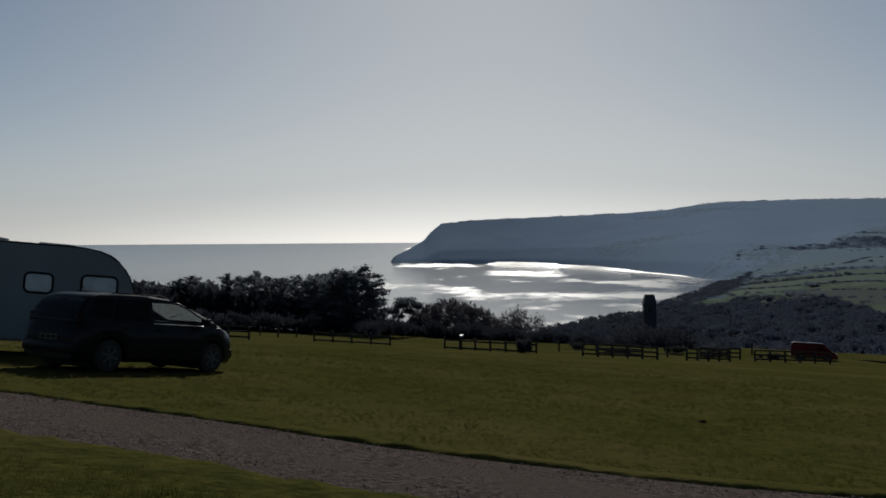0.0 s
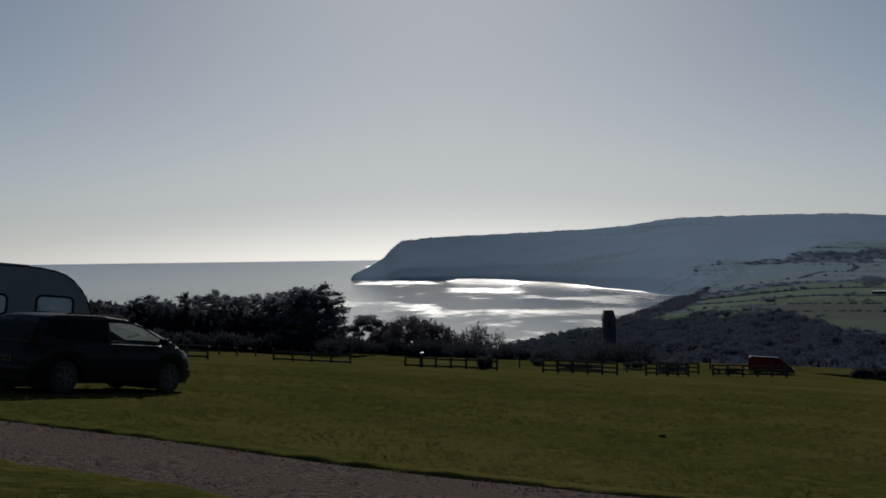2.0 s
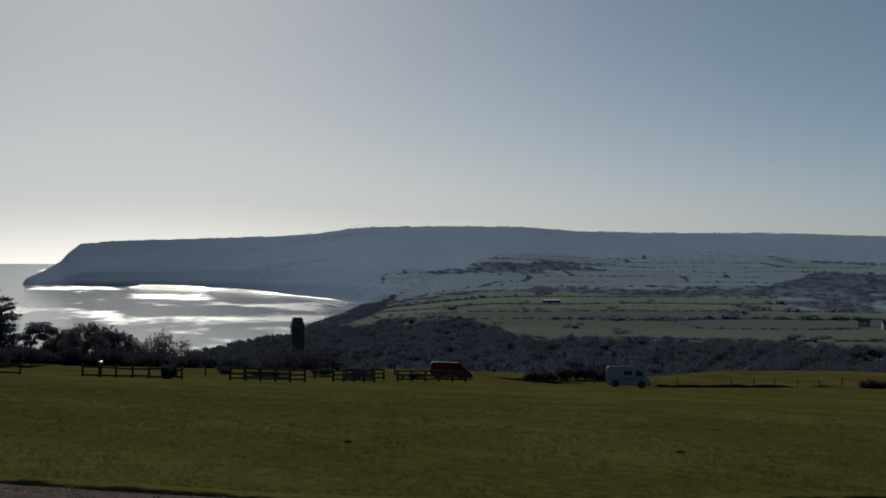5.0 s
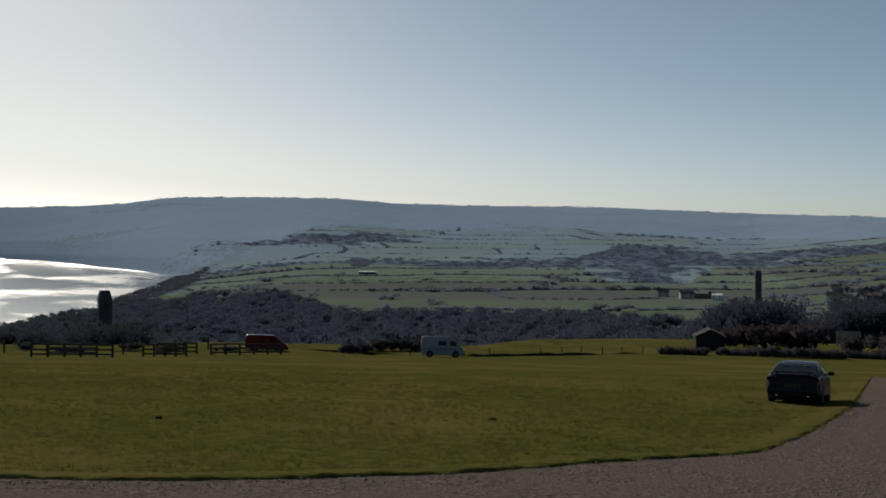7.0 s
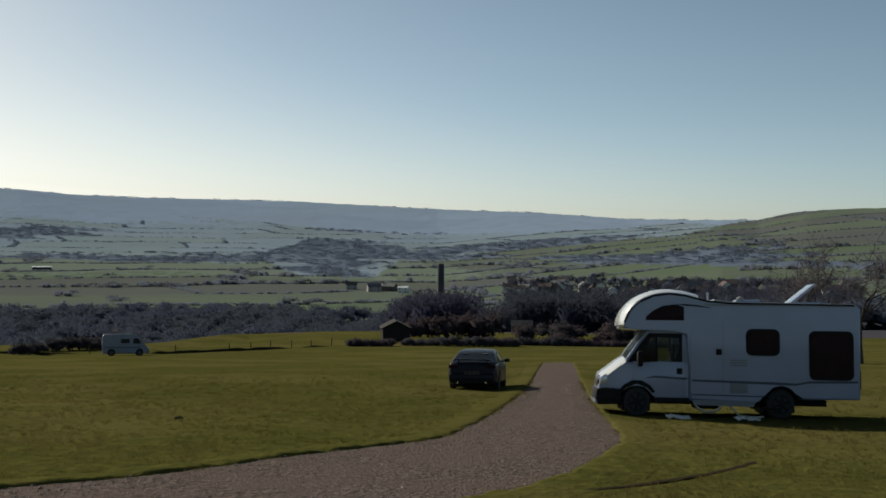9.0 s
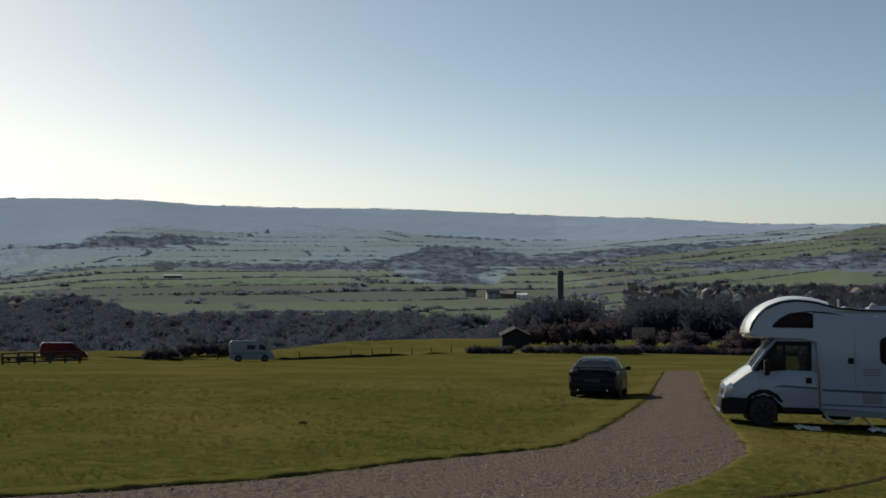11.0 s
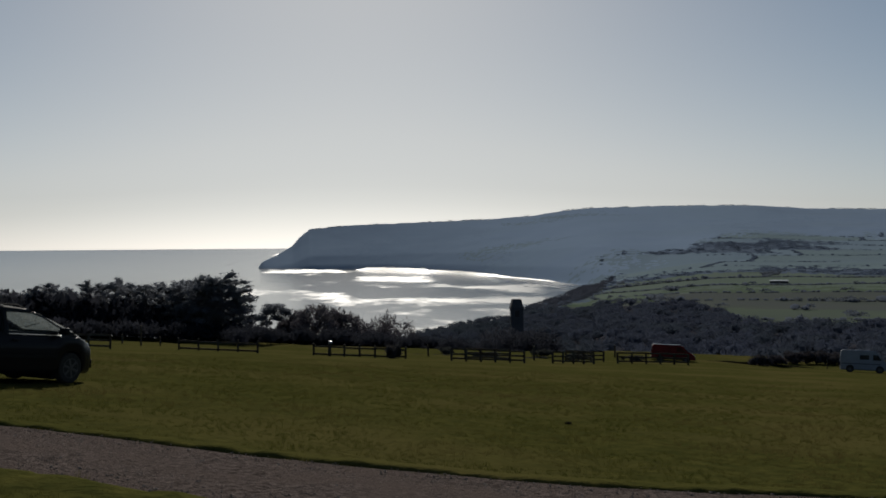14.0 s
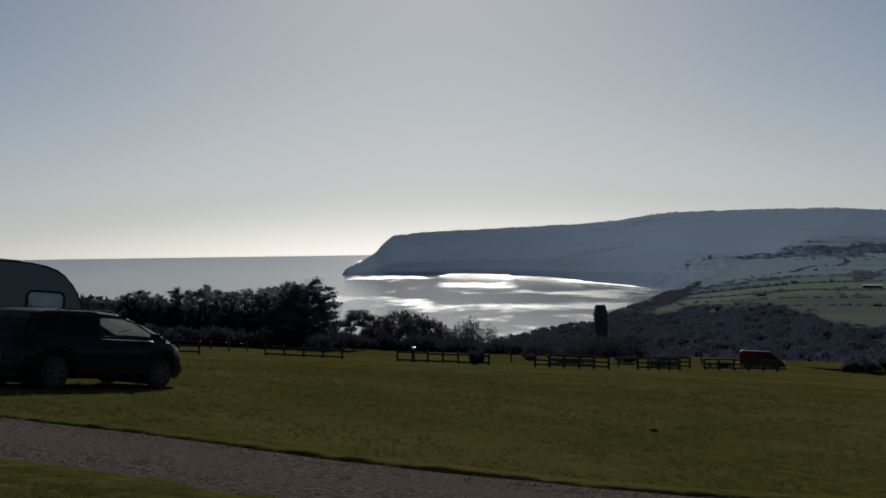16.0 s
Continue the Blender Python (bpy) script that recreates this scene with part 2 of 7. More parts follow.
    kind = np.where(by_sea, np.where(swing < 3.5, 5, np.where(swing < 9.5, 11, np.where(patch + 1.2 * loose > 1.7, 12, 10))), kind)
    belt = np.interp(a, [-60, 12, 14, 18, 21, 23, 35, 45, 60], [500, 1000, 980, 960, 900, 690, 620, 560, 420]) + 30 * np.sin(x / 23) + 20 * np.sin(x / 9 + y / 14)
    kind = np.where(d < belt, 6, kind)
    rim = np.interp(d, [900, 1350, 2000], [12.6, 15.2, 16.4]) + 0.35 * np.sin(d / 37) + 0.8 * loose
    kind = np.where((a < rim) & (d <= 2000), np.where(d > 1050, 9, 6), kind)
    behind = (a < -62) | (a > 100)
    return np.where((d < field_edge(a) + 25) | behind, 0, kind)


az = np.radians(np.concatenate([np.arange(-180, -30, 6.0), np.arange(-30, -3.2, 0.4), np.arange(-3.2, 55, 0.1), np.arange(55, 76, 0.2), np.arange(76, 180, 6.0)]))
rad = np.concatenate([[0.3], np.geomspace(1.5, 100, 56), np.linspace(104, 700, 50), np.linspace(712, 1900, 84), np.linspace(1912, 3500, 96), np.linspace(3520, 4400, 44), np.linspace(4450, 4950, 5)])
A, D = np.meshgrid(az, rad)
gx, gy = D * np.sin(A), D * np.cos(A)
zz = ground(gx, gy)
# small unevenness of the turf, larger on the hills
zz = zz + np.where(D < 160, 0.02 * np.sin(gx * 1.7 + 0.8 * np.sin(gy * 1.1)) * np.sin(gy * 1.3 + 0.5) * np.minimum(1, D / 10), 0)
rough_hill = np.array([noise.noise((px / 55, py / 55, 0.3)) + 0.5 * noise.noise((px / 19, py / 19, 1.3)) if pd > 1200 else 0.0 for px, py, pd in zip(gx.ravel(), gy.ravel(), D.ravel())]).reshape(D.shape)
zz = zz + np.where(zz > SEA + 12, rough_hill * np.clip((D - 1200) / 1500, 0, 1) * np.interp(A, [math.radians(14), math.radians(26)], [0.9, 2.0]), 0)
faces = grid_faces(len(rad), len(az), wrap=True)[:, ::-1]
vx, vy = gx.ravel(), gy.ravel()
cx, cy = vx[faces].mean(1), vy[faces].mean(1)
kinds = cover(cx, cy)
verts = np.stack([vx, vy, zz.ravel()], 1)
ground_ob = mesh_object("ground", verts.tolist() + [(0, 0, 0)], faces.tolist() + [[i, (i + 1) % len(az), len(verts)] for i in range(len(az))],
                        [M_GRASS, M_PASTURE, M_PASTURE_PALE, M_ROUGH, M_HAZE_MOOR, M_HAZE_CLIFF, M_WOODFLOOR, M_SAND, M_HAZE_PASTURE, M_HAZE_WOODFLOOR, M_HAZE_SEAMOOR, M_HAZE_BANK, M_HAZE_GRAZING, M_HAZE_MIDPASTURE, M_HAZE_MIDROUGH], list(kinds) + [0] * len(az))
tagged(ground_ob, "grassy sloping field, valley pastures, moorland hills and headland", "ground", kind="structure")

# ---------------- sea ----------------
def sea_z(d):
    return SEA + (EYE - SEA) * np.clip((d - 2500) / 2440, 0, 1) ** 2


m = bpy.data.materials.new("sea water")
m.use_nodes = True
n, l = m.node_tree.nodes, m.node_tree.links
b = n["Principled BSDF"]
b.inputs["Base Color"].default_value = lin(0.03, 0.045, 0.05)
b.inputs["IOR"].default_value = 1.33
geo = n.new("ShaderNodeNewGeometry")
mp = n.new("ShaderNodeMapping")
mp.inputs["Scale"].default_value = (1.0, 0.42, 1)
l.new(geo.outputs["Position"], mp.inputs["Vector"])
t1 = n.new("ShaderNodeTexNoise")
t1.inputs["Scale"].default_value, t1.inputs["Detail"].default_value = 0.0050, 7
l.new(mp.outputs[0], t1.inputs["Vector"])
r1 = n.new("ShaderNodeMapRange")
for key, v in (("From Min", 0.505), ("From Max", 0.60), ("To Min", 0.13), ("To Max", 0.33)):
    r1.inputs[key].default_value = v
# ruffled patches lie in the shelter of the bay only
sep = n.new("ShaderNodeSeparateXYZ")
l.new(geo.outputs["Position"], sep.inputs[0])
lee = n.new("ShaderNodeMapRange")
for key, v in (("From Min", -520.0), ("From Max", -120.0), ("To Min", -0.30), ("To Max", 0.0)):
    lee.inputs[key].default_value = v
l.new(sep.outputs["X"], lee.inputs["Value"])
t1.inputs["Roughness"].default_value = 0.62
plus = n.new("ShaderNodeMath")
l.new(t1.outputs["Fac"], plus.inputs[0])
l.new(lee.outputs[0], plus.inputs[1])
l.new(plus.outputs[0], r1.inputs["Value"])
l.new(r1.outputs[0], b.inputs["Roughness"])
deep = n.new("ShaderNodeBsdfDiffuse")
deep.inputs[0].default_value = (0.05, 0.07, 0.085, 1)
chop = n.new("ShaderNodeMixShader")          # wavelets facing the eye show the water itself
chop.inputs[0].default_value = 0.10
l.new(b.outputs[0], chop.inputs[1])
l.new(deep.outputs[0], chop.inputs[2])
l.new(chop.outputs[0], n["Material Output"].inputs[0])
M_SEA = m
sa = np.radians(np.arange(-100, 20.1, 1.0))
sd = np.concatenate([np.linspace(380, 2500, 30), np.linspace(2540, 4945, 70)])
A, D = np.meshgrid(sa, sd)
sv = np.stack([D * np.sin(A), D * np.cos(A), sea_z(D)], -1).reshape(-1, 3)
sea_ob = mesh_object("water", sv.tolist(), grid_faces(len(sd), len(sa))[:, ::-1].tolist(), [M_SEA])
tagged(sea_ob, "calm silvery sea in the bay, glittering under the sun", "sea", kind="structure")


# beach and lines of surf along the far shore of the bay
def shore_at(a):
    lo, hi = 1500.0, 3700.0
    dd = np.linspace(lo, hi, 1400)
    x, y = dd * math.sin(radians(a)), dd * math.cos(radians(a))
    wet = ground(x, y) < sea_z(dd)
    return float(dd[np.nonzero(wet)[0][-1]]) if wet.any() else lo


M_SURF = mat("white surf", (0.82, 0.84, 0.86), (0.70, 0.72, 0.75), 0.03, 0.8)
shore_a = np.arange(-1.5, 14.5, 0.2)
shore_d = np.array([shore_at(a) for a in shore_a])
shore_d = np.convolve(np.pad(shore_d, 4, mode="edge"), np.ones(9) / 9, "valid")


def shore_strip(name, label, category, a0, a1, off0, off1, lift, material, seed):
    v = []
    for a, d in zip(shore_a, shore_d):
        if a0 <= a <= a1:
            wob = 9 * noise.noise((a * 1.3, seed, 0)) + 4 * noise.noise((a * 4.7, seed, 3))
            k = smooth((a - a0) / 1.2) * smooth((a1 - a) / 1.2)
            for o in (off0 + wob, off0 + wob + (off1 - off0) * float(k)):
                x, y = polar(a, d + o)
                v.append((x, y, max(gz(x, y), float(sea_z(d + o))) + lift))
    ob = mesh_object(name, v, grid_faces(len(v) // 2, 2)[:, ::-1].tolist(), [material])
    return tagged(ob, label, category, kind="structure")


shore_strip("beach", "wet grey-brown sand along the far shore of the bay", "beach", 2.0, 13.7, -6, 22, 0.5, M_SAND, 1)
for a0, a1, off0, off1, seed in ((3.0, 14.2, -24, -12, 2), (6.5, 14.3, -70, -54, 5), (8.5, 14.3, -124, -104, 8), (10.0, 14.1, -200, -176, 11), (11.2, 13.9, -300, -270, 14), (4.0, 8.0, -120, -106, 17)):
    shore_strip("surf", "thin white line of surf breaking along the beach", "surf", a0, a1, off0, off1, 0.7, M_SURF, seed)
# gravel track
FAR_EDGE = [(-30, 26.9), (-14, 18.7), (-6.25, 14.84), (-4.4, 13.94), (-2.83, 13.22), (-1.21, 12.27), (0.09, 11.67), (1.26, 11.29), (2.43, 11), (3.6, 10.94), (4.87, 10.99), (6.91, 11.27), (9.09, 11.94), (11, 12.35), (12.9, 12.85), (14.5, 13.9), (16.05, 14.91), (19.5, 17.4), (24.2, 20.9), (29.6, 25), (44.5, 36.8), (59, 48.3)]
NEAR_EDGE = [(-30, 23.5), (-12.7, 15.0), (-4.48, 10.69), (-3.2, 10.2), (-2.0, 9.55), (-0.9, 8.94), (3.5, 7.75), (6.5, 7.4), (9.1, 7.7), (10.5, 8.2), (11.8, 8.8), (13.7, 9.75), (15.1, 10.55), (16.4, 11.5), (19.8, 14.25), (26.1, 19.4), (37.7, 28.6), (60.7, 46.75)]


def spline(pts, n=16):
    out = []
    P = [Vector(p) for p in pts]
    for i in range(len(P) - 1):
        p0, p1, p2, p3 = P[max(i - 1, 0)], P[i], P[i + 1], P[min(i + 2, len(P) - 1)]
        for k in range(n):
            t = k / n
            out.append(0.5 * (2 * p1 + (p2 - p0) * t + (2 * p0 - 5 * p1 + 4 * p2 - p3) * t * t + (3 * p1 - p0 - 3 * p2 + p3) * t ** 3))
    return out + [P[-1]]


def even(line, n=260):
    """The same line in n even steps."""
    p = np.array([q[:] for q in line])
    run = np.concatenate([[0], np.cumsum(np.hypot(*np.diff(p, axis=0).T))])
    at_ = np.linspace(0, run[-1], n)
    return [Vector((x, y)) for x, y in zip(np.interp(at_, run, p[:, 0]), np.interp(at_, run, p[:, 1]))]


fe, ne = even(spline(FAR_EDGE)), even(spline(NEAR_EDGE))
tv, K = [], 10
for i, (p, q) in enumerate(zip(fe, ne)):
    wob = 0.05 * noise.noise((i * 0.35, 0, 0)), 0.05 * noise.noise((i * 0.35, 9, 0))
    for k in range(K + 1):
        s = k / K
        c = p.lerp(q, wob[0] * (1 - s) + s * (1 + wob[1]))
        tv.append((c.x, c.y, gz(c.x, c.y) + 0.02 + 0.02 * math.sin(math.pi * s)))
track = mesh_object("road", tv, grid_faces(len(fe), K + 1).tolist(), [M_GRAVEL])
tagged(track, "worn brown-grey gravel track curving through the grass", "track", kind="structure")


# ---------------- mesh tools ----------------
def part(name, bm, material, parent, label="", smooth_angle=35):
    me = bpy.data.meshes.new(name)
    bmesh.ops.recalc_face_normals(bm, faces=bm.faces)
    if smooth_angle:
        for e in bm.edges:
            e.smooth = len(e.link_faces) == 2 and e.calc_face_angle(0) < radians(smooth_angle)
        for fc in bm.faces:
                fc.smooth = len(fc.verts) < 9
    bm.to_mesh(me)
    bm.free()
    me.materials.append(material)
    ob = new(name, me)
    ob.parent = parent
    if label:
        ob["label"] = label
    return ob


def thing(name, m, label, category, group=""):
    ob = new(name)
    ob.empty_display_size = 0.2
    ob.matrix_world = m
    return tagged(ob, label, category, group)


def on_ground(x, y, rz, dz=0.0, reach=1.4):
    """A pose on the slope at x, y, heading rz, leaning with the ground."""
    c, s = math.cos(radians(rz)), math.sin(radians(rz))
    zf, zb = gz(x + c * reach, y + s * reach), gz(x - c * reach, y - s * reach)
    zl, zr = gz(x - s * 0.75, y + c * 0.75), gz(x + s * 0.75, y - c * 0.75)
    ax = Vector((c * 2 * reach, s * 2 * reach, zf - zb)).normalized()
    ay = Vector((-s * 1.5, c * 1.5, zl - zr)).normalized()
    azv = ax.cross(ay).normalized()
    ay = azv.cross(ax)
    return Matrix(((ax.x, ay.x, azv.x, x), (ax.y, ay.y, azv.y, y), (ax.z, ay.z, azv.z, (zf + zb + zl + zr) / 4 + dz), (0, 0, 0, 1)))


def box_bm(cx, cy, cz, sx, sy, sz, bevel=0.0, bm=None):
    bm = bm or bmesh.new()
    r = bmesh.ops.create_cube(bm, size=1)
    vs = r["verts"]
    bmesh.ops.scale(bm, vec=(sx, sy, sz), verts=vs)
    bmesh.ops.translate(bm, vec=(cx, cy, cz), verts=vs)
    if bevel:
        es = list({e for v in vs for e in v.link_edges})
        bmesh.ops.bevel(bm, geom=es, offset=bevel, segments=2, affect="EDGES", profile=0.6)
    return bm


def slab_bm(pts, y0, y1, bevel=0.0, segments=2, bm=None):
    """A side profile of (x, z) points drawn out from y0 to y1."""
    bm = bm or bmesh.new()
    a = [bm.verts.new((x, y0, z)) for x, z in pts]
    c = [bm.verts.new((x, y1, z)) for x, z in pts]
    n = len(pts)
    f0, f1 = bm.faces.new(a), bm.faces.new(c[::-1])
    for i in range(n):
        bm.faces.new((a[i], c[i], c[(i + 1) % n], a[(i + 1) % n]))
    if bevel:
        es = list({e for f in (f0, f1) for e in f.edges})
        bmesh.ops.bevel(bm, geom=es, offset=bevel, segments=segments, affect="EDGES", profile=0.5)
    return bm


def lathe_bm(profile, n=24, axis="y", bm=None, at_=(0, 0, 0)):
    """(radius, along) points turned about the y or z axis."""
    bm = bm or bmesh.new()
    rings = []
    for r, h in profile:
        ring = []
        for k in range(n):
            t = 2 * math.pi * k / n
            p = (r * math.cos(t), h, r * math.sin(t)) if axis == "y" else (r * math.cos(t), r * math.sin(t), h)
            ring.append(bm.verts.new(Vector(p) + Vector(at_)))
        rings.append(ring)
    for a, c in zip(rings, rings[1:]):
        for k in range(n):
            bm.faces.new((a[k], a[(k + 1) % n], c[(k + 1) % n], c[k]))
    bm.faces.new(rings[0][::-1]), bm.faces.new(rings[-1])
    return bm


def loft_bm(sections, cap=True, bm=None):
    bm = bm or bmesh.new()
    rings = [[bm.verts.new(p) for p in s] for s in sections]
    n = len(rings[0])
    for a, c in zip(rings, rings[1:]):
        for k in range(n):
            bm.faces.new((a[k], a[(k + 1) % n], c[(k + 1) % n], c[k]))
    if cap:
        bm.faces.new(rings[0][::-1]), bm.faces.new(rings[-1])
    return bm


def tube_bm(points, radius, n=6, bm=None):
    bm = bm or bmesh.new()
    rings = []
    for i, p in enumerate(points):
        d = (Vector(points[min(i + 1, len(points) - 1)]) - Vector(points[max(i - 1, 0)])).normalized()
        u = d.orthogonal().normalized()
        v = d.cross(u)
        r = radius[i] if isinstance(radius, (list, tuple)) else radius
        rings.append([bm.verts.new(Vector(p) + (u * math.cos(2 * math.pi * k / n) + v * math.sin(2 * math.pi * k / n)) * r) for k in range(n)])
    for a, c in zip(rings, rings[1:]):
        for k in range(n):
            bm.faces.new((a[k], a[(k + 1) % n], c[(k + 1) % n], c[k]))
    bm.faces.new(rings[0][::-1]), bm.faces.new(rings[-1])
    return bm


def tri_mesh(name, v, f, material, parent=None, smooth_=False):
    """A mesh from large arrays of vertices and triangles."""
    me = bpy.data.meshes.new(name)
    v, f = np.asarray(v, np.float32), np.asarray(f, np.int32)
    me.vertices.add(len(v))
    me.vertices.foreach_set("co", v.ravel())
    me.loops.add(f.size)
    me.loops.foreach_set("vertex_index", f.ravel())
    me.polygons.add(len(f))
    me.polygons.foreach_set("loop_start", np.arange(len(f), dtype=np.int32) * 3)
    me.polygons.foreach_set("use_smooth", np.full(len(f), smooth_, dtype=bool))
    me.update(calc_edges=True)
    me.materials.append(material)
    ob = new(name, me)
    ob.parent = parent
    return ob


def scatter(template, places):
    """Copies of (verts, tris) at rows of x, y, z, turn, width, height, joined."""
    tv, tf = template
    P = np.asarray(places, float)
    c, s = np.cos(P[:, 3])[:, None], np.sin(P[:, 3])[:, None]
    x = (tv[None, :, 0] * c - tv[None, :, 1] * s) * P[:, 4:5] + P[:, 0:1]
    y = (tv[None, :, 0] * s + tv[None, :, 1] * c) * P[:, 4:5] + P[:, 1:2]
    z = tv[None, :, 2] * P[:, 5:6] + P[:, 2:3]
    v = np.stack([x, y, z], -1).reshape(-1, 3)
    f = (tf[None] + (np.arange(len(P)) * len(tv))[:, None, None]).reshape(-1, 3)
    return v, f


def joined(pieces):
    vs, fs, k = [], [], 0
    for v, f in pieces:
        vs.append(v)
        fs.append(f + k)
        k += len(v)
    return np.concatenate(vs), np.concatenate(fs)


def lump(seed, sub=1, rough=0.25):
    bm = bmesh.new()
    bmesh.ops.create_icosphere(bm, subdivisions=sub, radius=1)
    v = np.array([x.co[:] for x in bm.verts])
    f = np.array([[x.index for x in fc.verts] for fc in bm.faces])
    bm.free()
    rs = np.random.RandomState(seed)
    return v * (1 + rs.uniform(-rough, rough, (len(v), 1))), f


def soften(ob, keep=0.3):
    """Lean the normals of twiggy growth to the sky, as a mass of fine twigs scatters light."""
    n = len(ob.data.vertices)
    flat = np.zeros(n * 3, np.float32)
    ob.data.vertex_normals.foreach_get("vector", flat)
    up = keep * flat.reshape(-1, 3) + np.array([0, 0, 1.0])
    ob.data.polygons.foreach_set("use_smooth", np.ones(len(ob.data.polygons), dtype=bool))
    ob.data.normals_split_custom_set_from_vertices((up / np.linalg.norm(up, axis=1)[:, None]).tolist())
    return ob


def outward(v, f, centre=(0, 0, 0), lift=0.0):
    """Turn every triangle of (verts, tris) to face away from a centre."""
    e1, e2 = v[f[:, 1]] - v[f[:, 0]], v[f[:, 2]] - v[f[:, 0]]
    out_ = v[f].mean(1) - np.array(centre)
    out_ = out_ / np.maximum(np.linalg.norm(out_, axis=1)[:, None], 1e-6) + np.array([0, 0, lift])
    back = (np.cross(e1, e2) * out_).sum(1) < 0
    g = f.copy()
    g[back] = g[back][:, ::-1]
    return v, g

# ---------------- vehicles ----------------
def paint(name, c, metal=0.0, rough=0.35):
    return mat(name, c, tuple(v * 0.8 for v in c), 3.0, rough, tuple(v * 1.15 for v in c), 0.7, coat=0.16, metal=metal, spec=0.06)


M_BLACKCAR = paint("near-black metallic paint", (0.010, 0.010, 0.013), 0.0, 0.3)
M_BLUECAR = paint("dark navy paint", (0.011, 0.010, 0.016), 0.0, 0.3)
M_REDVAN = paint("dark red paint", (0.115, 0.012, 0.015))
# White paint with the blue-grey of its shaded side put into the colour.
M_SHADED_WHITE = mat("shaded white coachwork", (0.265, 0.309, 0.422), (0.251, 0.291, 0.395), 1.5, 0.28, (0.237, 0.273, 0.368), 0.6, coat=0.8)
M_GREYWHITE = mat("pale grey caravan panel", (0.225, 0.243, 0.252), (0.205, 0.220, 0.228), 1.2, 0.5, (0.195, 0.205, 0.212), 0.5)
M_TYRE = mat("tyre rubber", (0.018, 0.018, 0.018), (0.03, 0.029, 0.027), 20, 0.9)
M_ALLOY = mat("alloy wheel", (0.10, 0.10, 0.105), (0.07, 0.07, 0.07), 12, 0.5, metal=0.5)
M_BLACKPLASTIC = mat("black plastic", (0.009, 0.009, 0.010), (0.015, 0.015, 0.015), 8, 0.7, spec=0.15)
M_CHROME = mat("chrome trim", (0.7, 0.7, 0.7), metal=1.0, rough=0.15)
M_LAMPRED = mat("red lamp lens", (0.022, 0.002, 0.002), rough=0.4, spec=0.1)
M_LAMPCLEAR = mat("clear lamp lens", (0.6, 0.62, 0.63), rough=0.12, metal=0.5, coat=1.0)
M_PLATEYELLOW = mat("yellow plate", (0.062, 0.054, 0.035), rough=0.5)
M_AMBER = mat("brown acrylic window", (0.026, 0.011, 0.011), (0.020, 0.009, 0.010), 3, 0.25, spec=0.08)
# Pale pane colour stands in for daylight showing through the caravan.
M_DAYPANE = mat("pane coloured as daylight seen through", (0.40, 0.43, 0.45), (0.30, 0.32, 0.335), 2.0, 0.2, coat=0.9)
# The same white in a sunlit tone, for skins that face the sun.
M_SUNLIT_WHITE = mat("sunlit white gel coat", (0.66, 0.67, 0.68), (0.60, 0.61, 0.62), 1.2, 0.25, (0.56, 0.56, 0.56), 0.5, coat=0.8)
M_HOSE = mat("cream plastic hose", (0.48, 0.44, 0.33), (0.40, 0.37, 0.28), 6, 0.6)
M_STRIPE = mat("slate grey stripe", (0.05, 0.06, 0.085), rough=0.4)
M_CLOTH = mat("white cloth", (0.72, 0.70, 0.66), (0.6, 0.58, 0.55), 9, 0.9)
M_SEAT = mat("grey seat fabric", (0.06, 0.06, 0.065), (0.09, 0.09, 0.09), 30, 0.95)


def glass(name, tint, opaque):
    """Tinted pane: part clear, part dark gloss."""
    m = bpy.data.materials.new(name)
    m.use_nodes = True
    n, l = m.node_tree.nodes, m.node_tree.links
    b = n["Principled BSDF"]
    b.inputs["Base Color"].default_value = lin(*tint)
    b.inputs["Roughness"].default_value = 0.06
    b.inputs["Specular IOR Level"].default_value = 0.5 if opaque < 0.8 else 0.2
    tr = n.new("ShaderNodeBsdfTransparent")
    tr.inputs[0].default_value = (0.75, 0.8, 0.8, 1)
    mx = n.new("ShaderNodeMixShader")
    mx.inputs[0].default_value = opaque
    l.new(tr.outputs[0], mx.inputs[1])
    l.new(b.outputs[0], mx.inputs[2])
    l.new(mx.outputs[0], n["Material Output"].inputs[0])
    return m


M_GLASS = glass("car glass", (0.02, 0.025, 0.027), 0.22)
M_SCREEN = glass("windscreen glass with glare film", (0.02, 0.025, 0.027), 0.22)
n, l = M_SCREEN.node_tree.nodes, M_SCREEN.node_tree.links
# A pale translucent film is added to stand in for glare on the glass.
glare = n.new("ShaderNodeBsdfTranslucent")
glare.inputs[0].default_value = (0.75, 0.78, 0.76, 1)
film = n.new("ShaderNodeMixShader")
film.inputs[0].default_value = 0.22
l.new(n["Material Output"].inputs[0].links[0].from_socket, film.inputs[1])
l.new(glare.outputs[0], film.inputs[2])
l.new(film.outputs[0], n["Material Output"].inputs[0])
M_PRIVACY = glass("dark tinted glass", (0.006, 0.007, 0.008), 0.93)


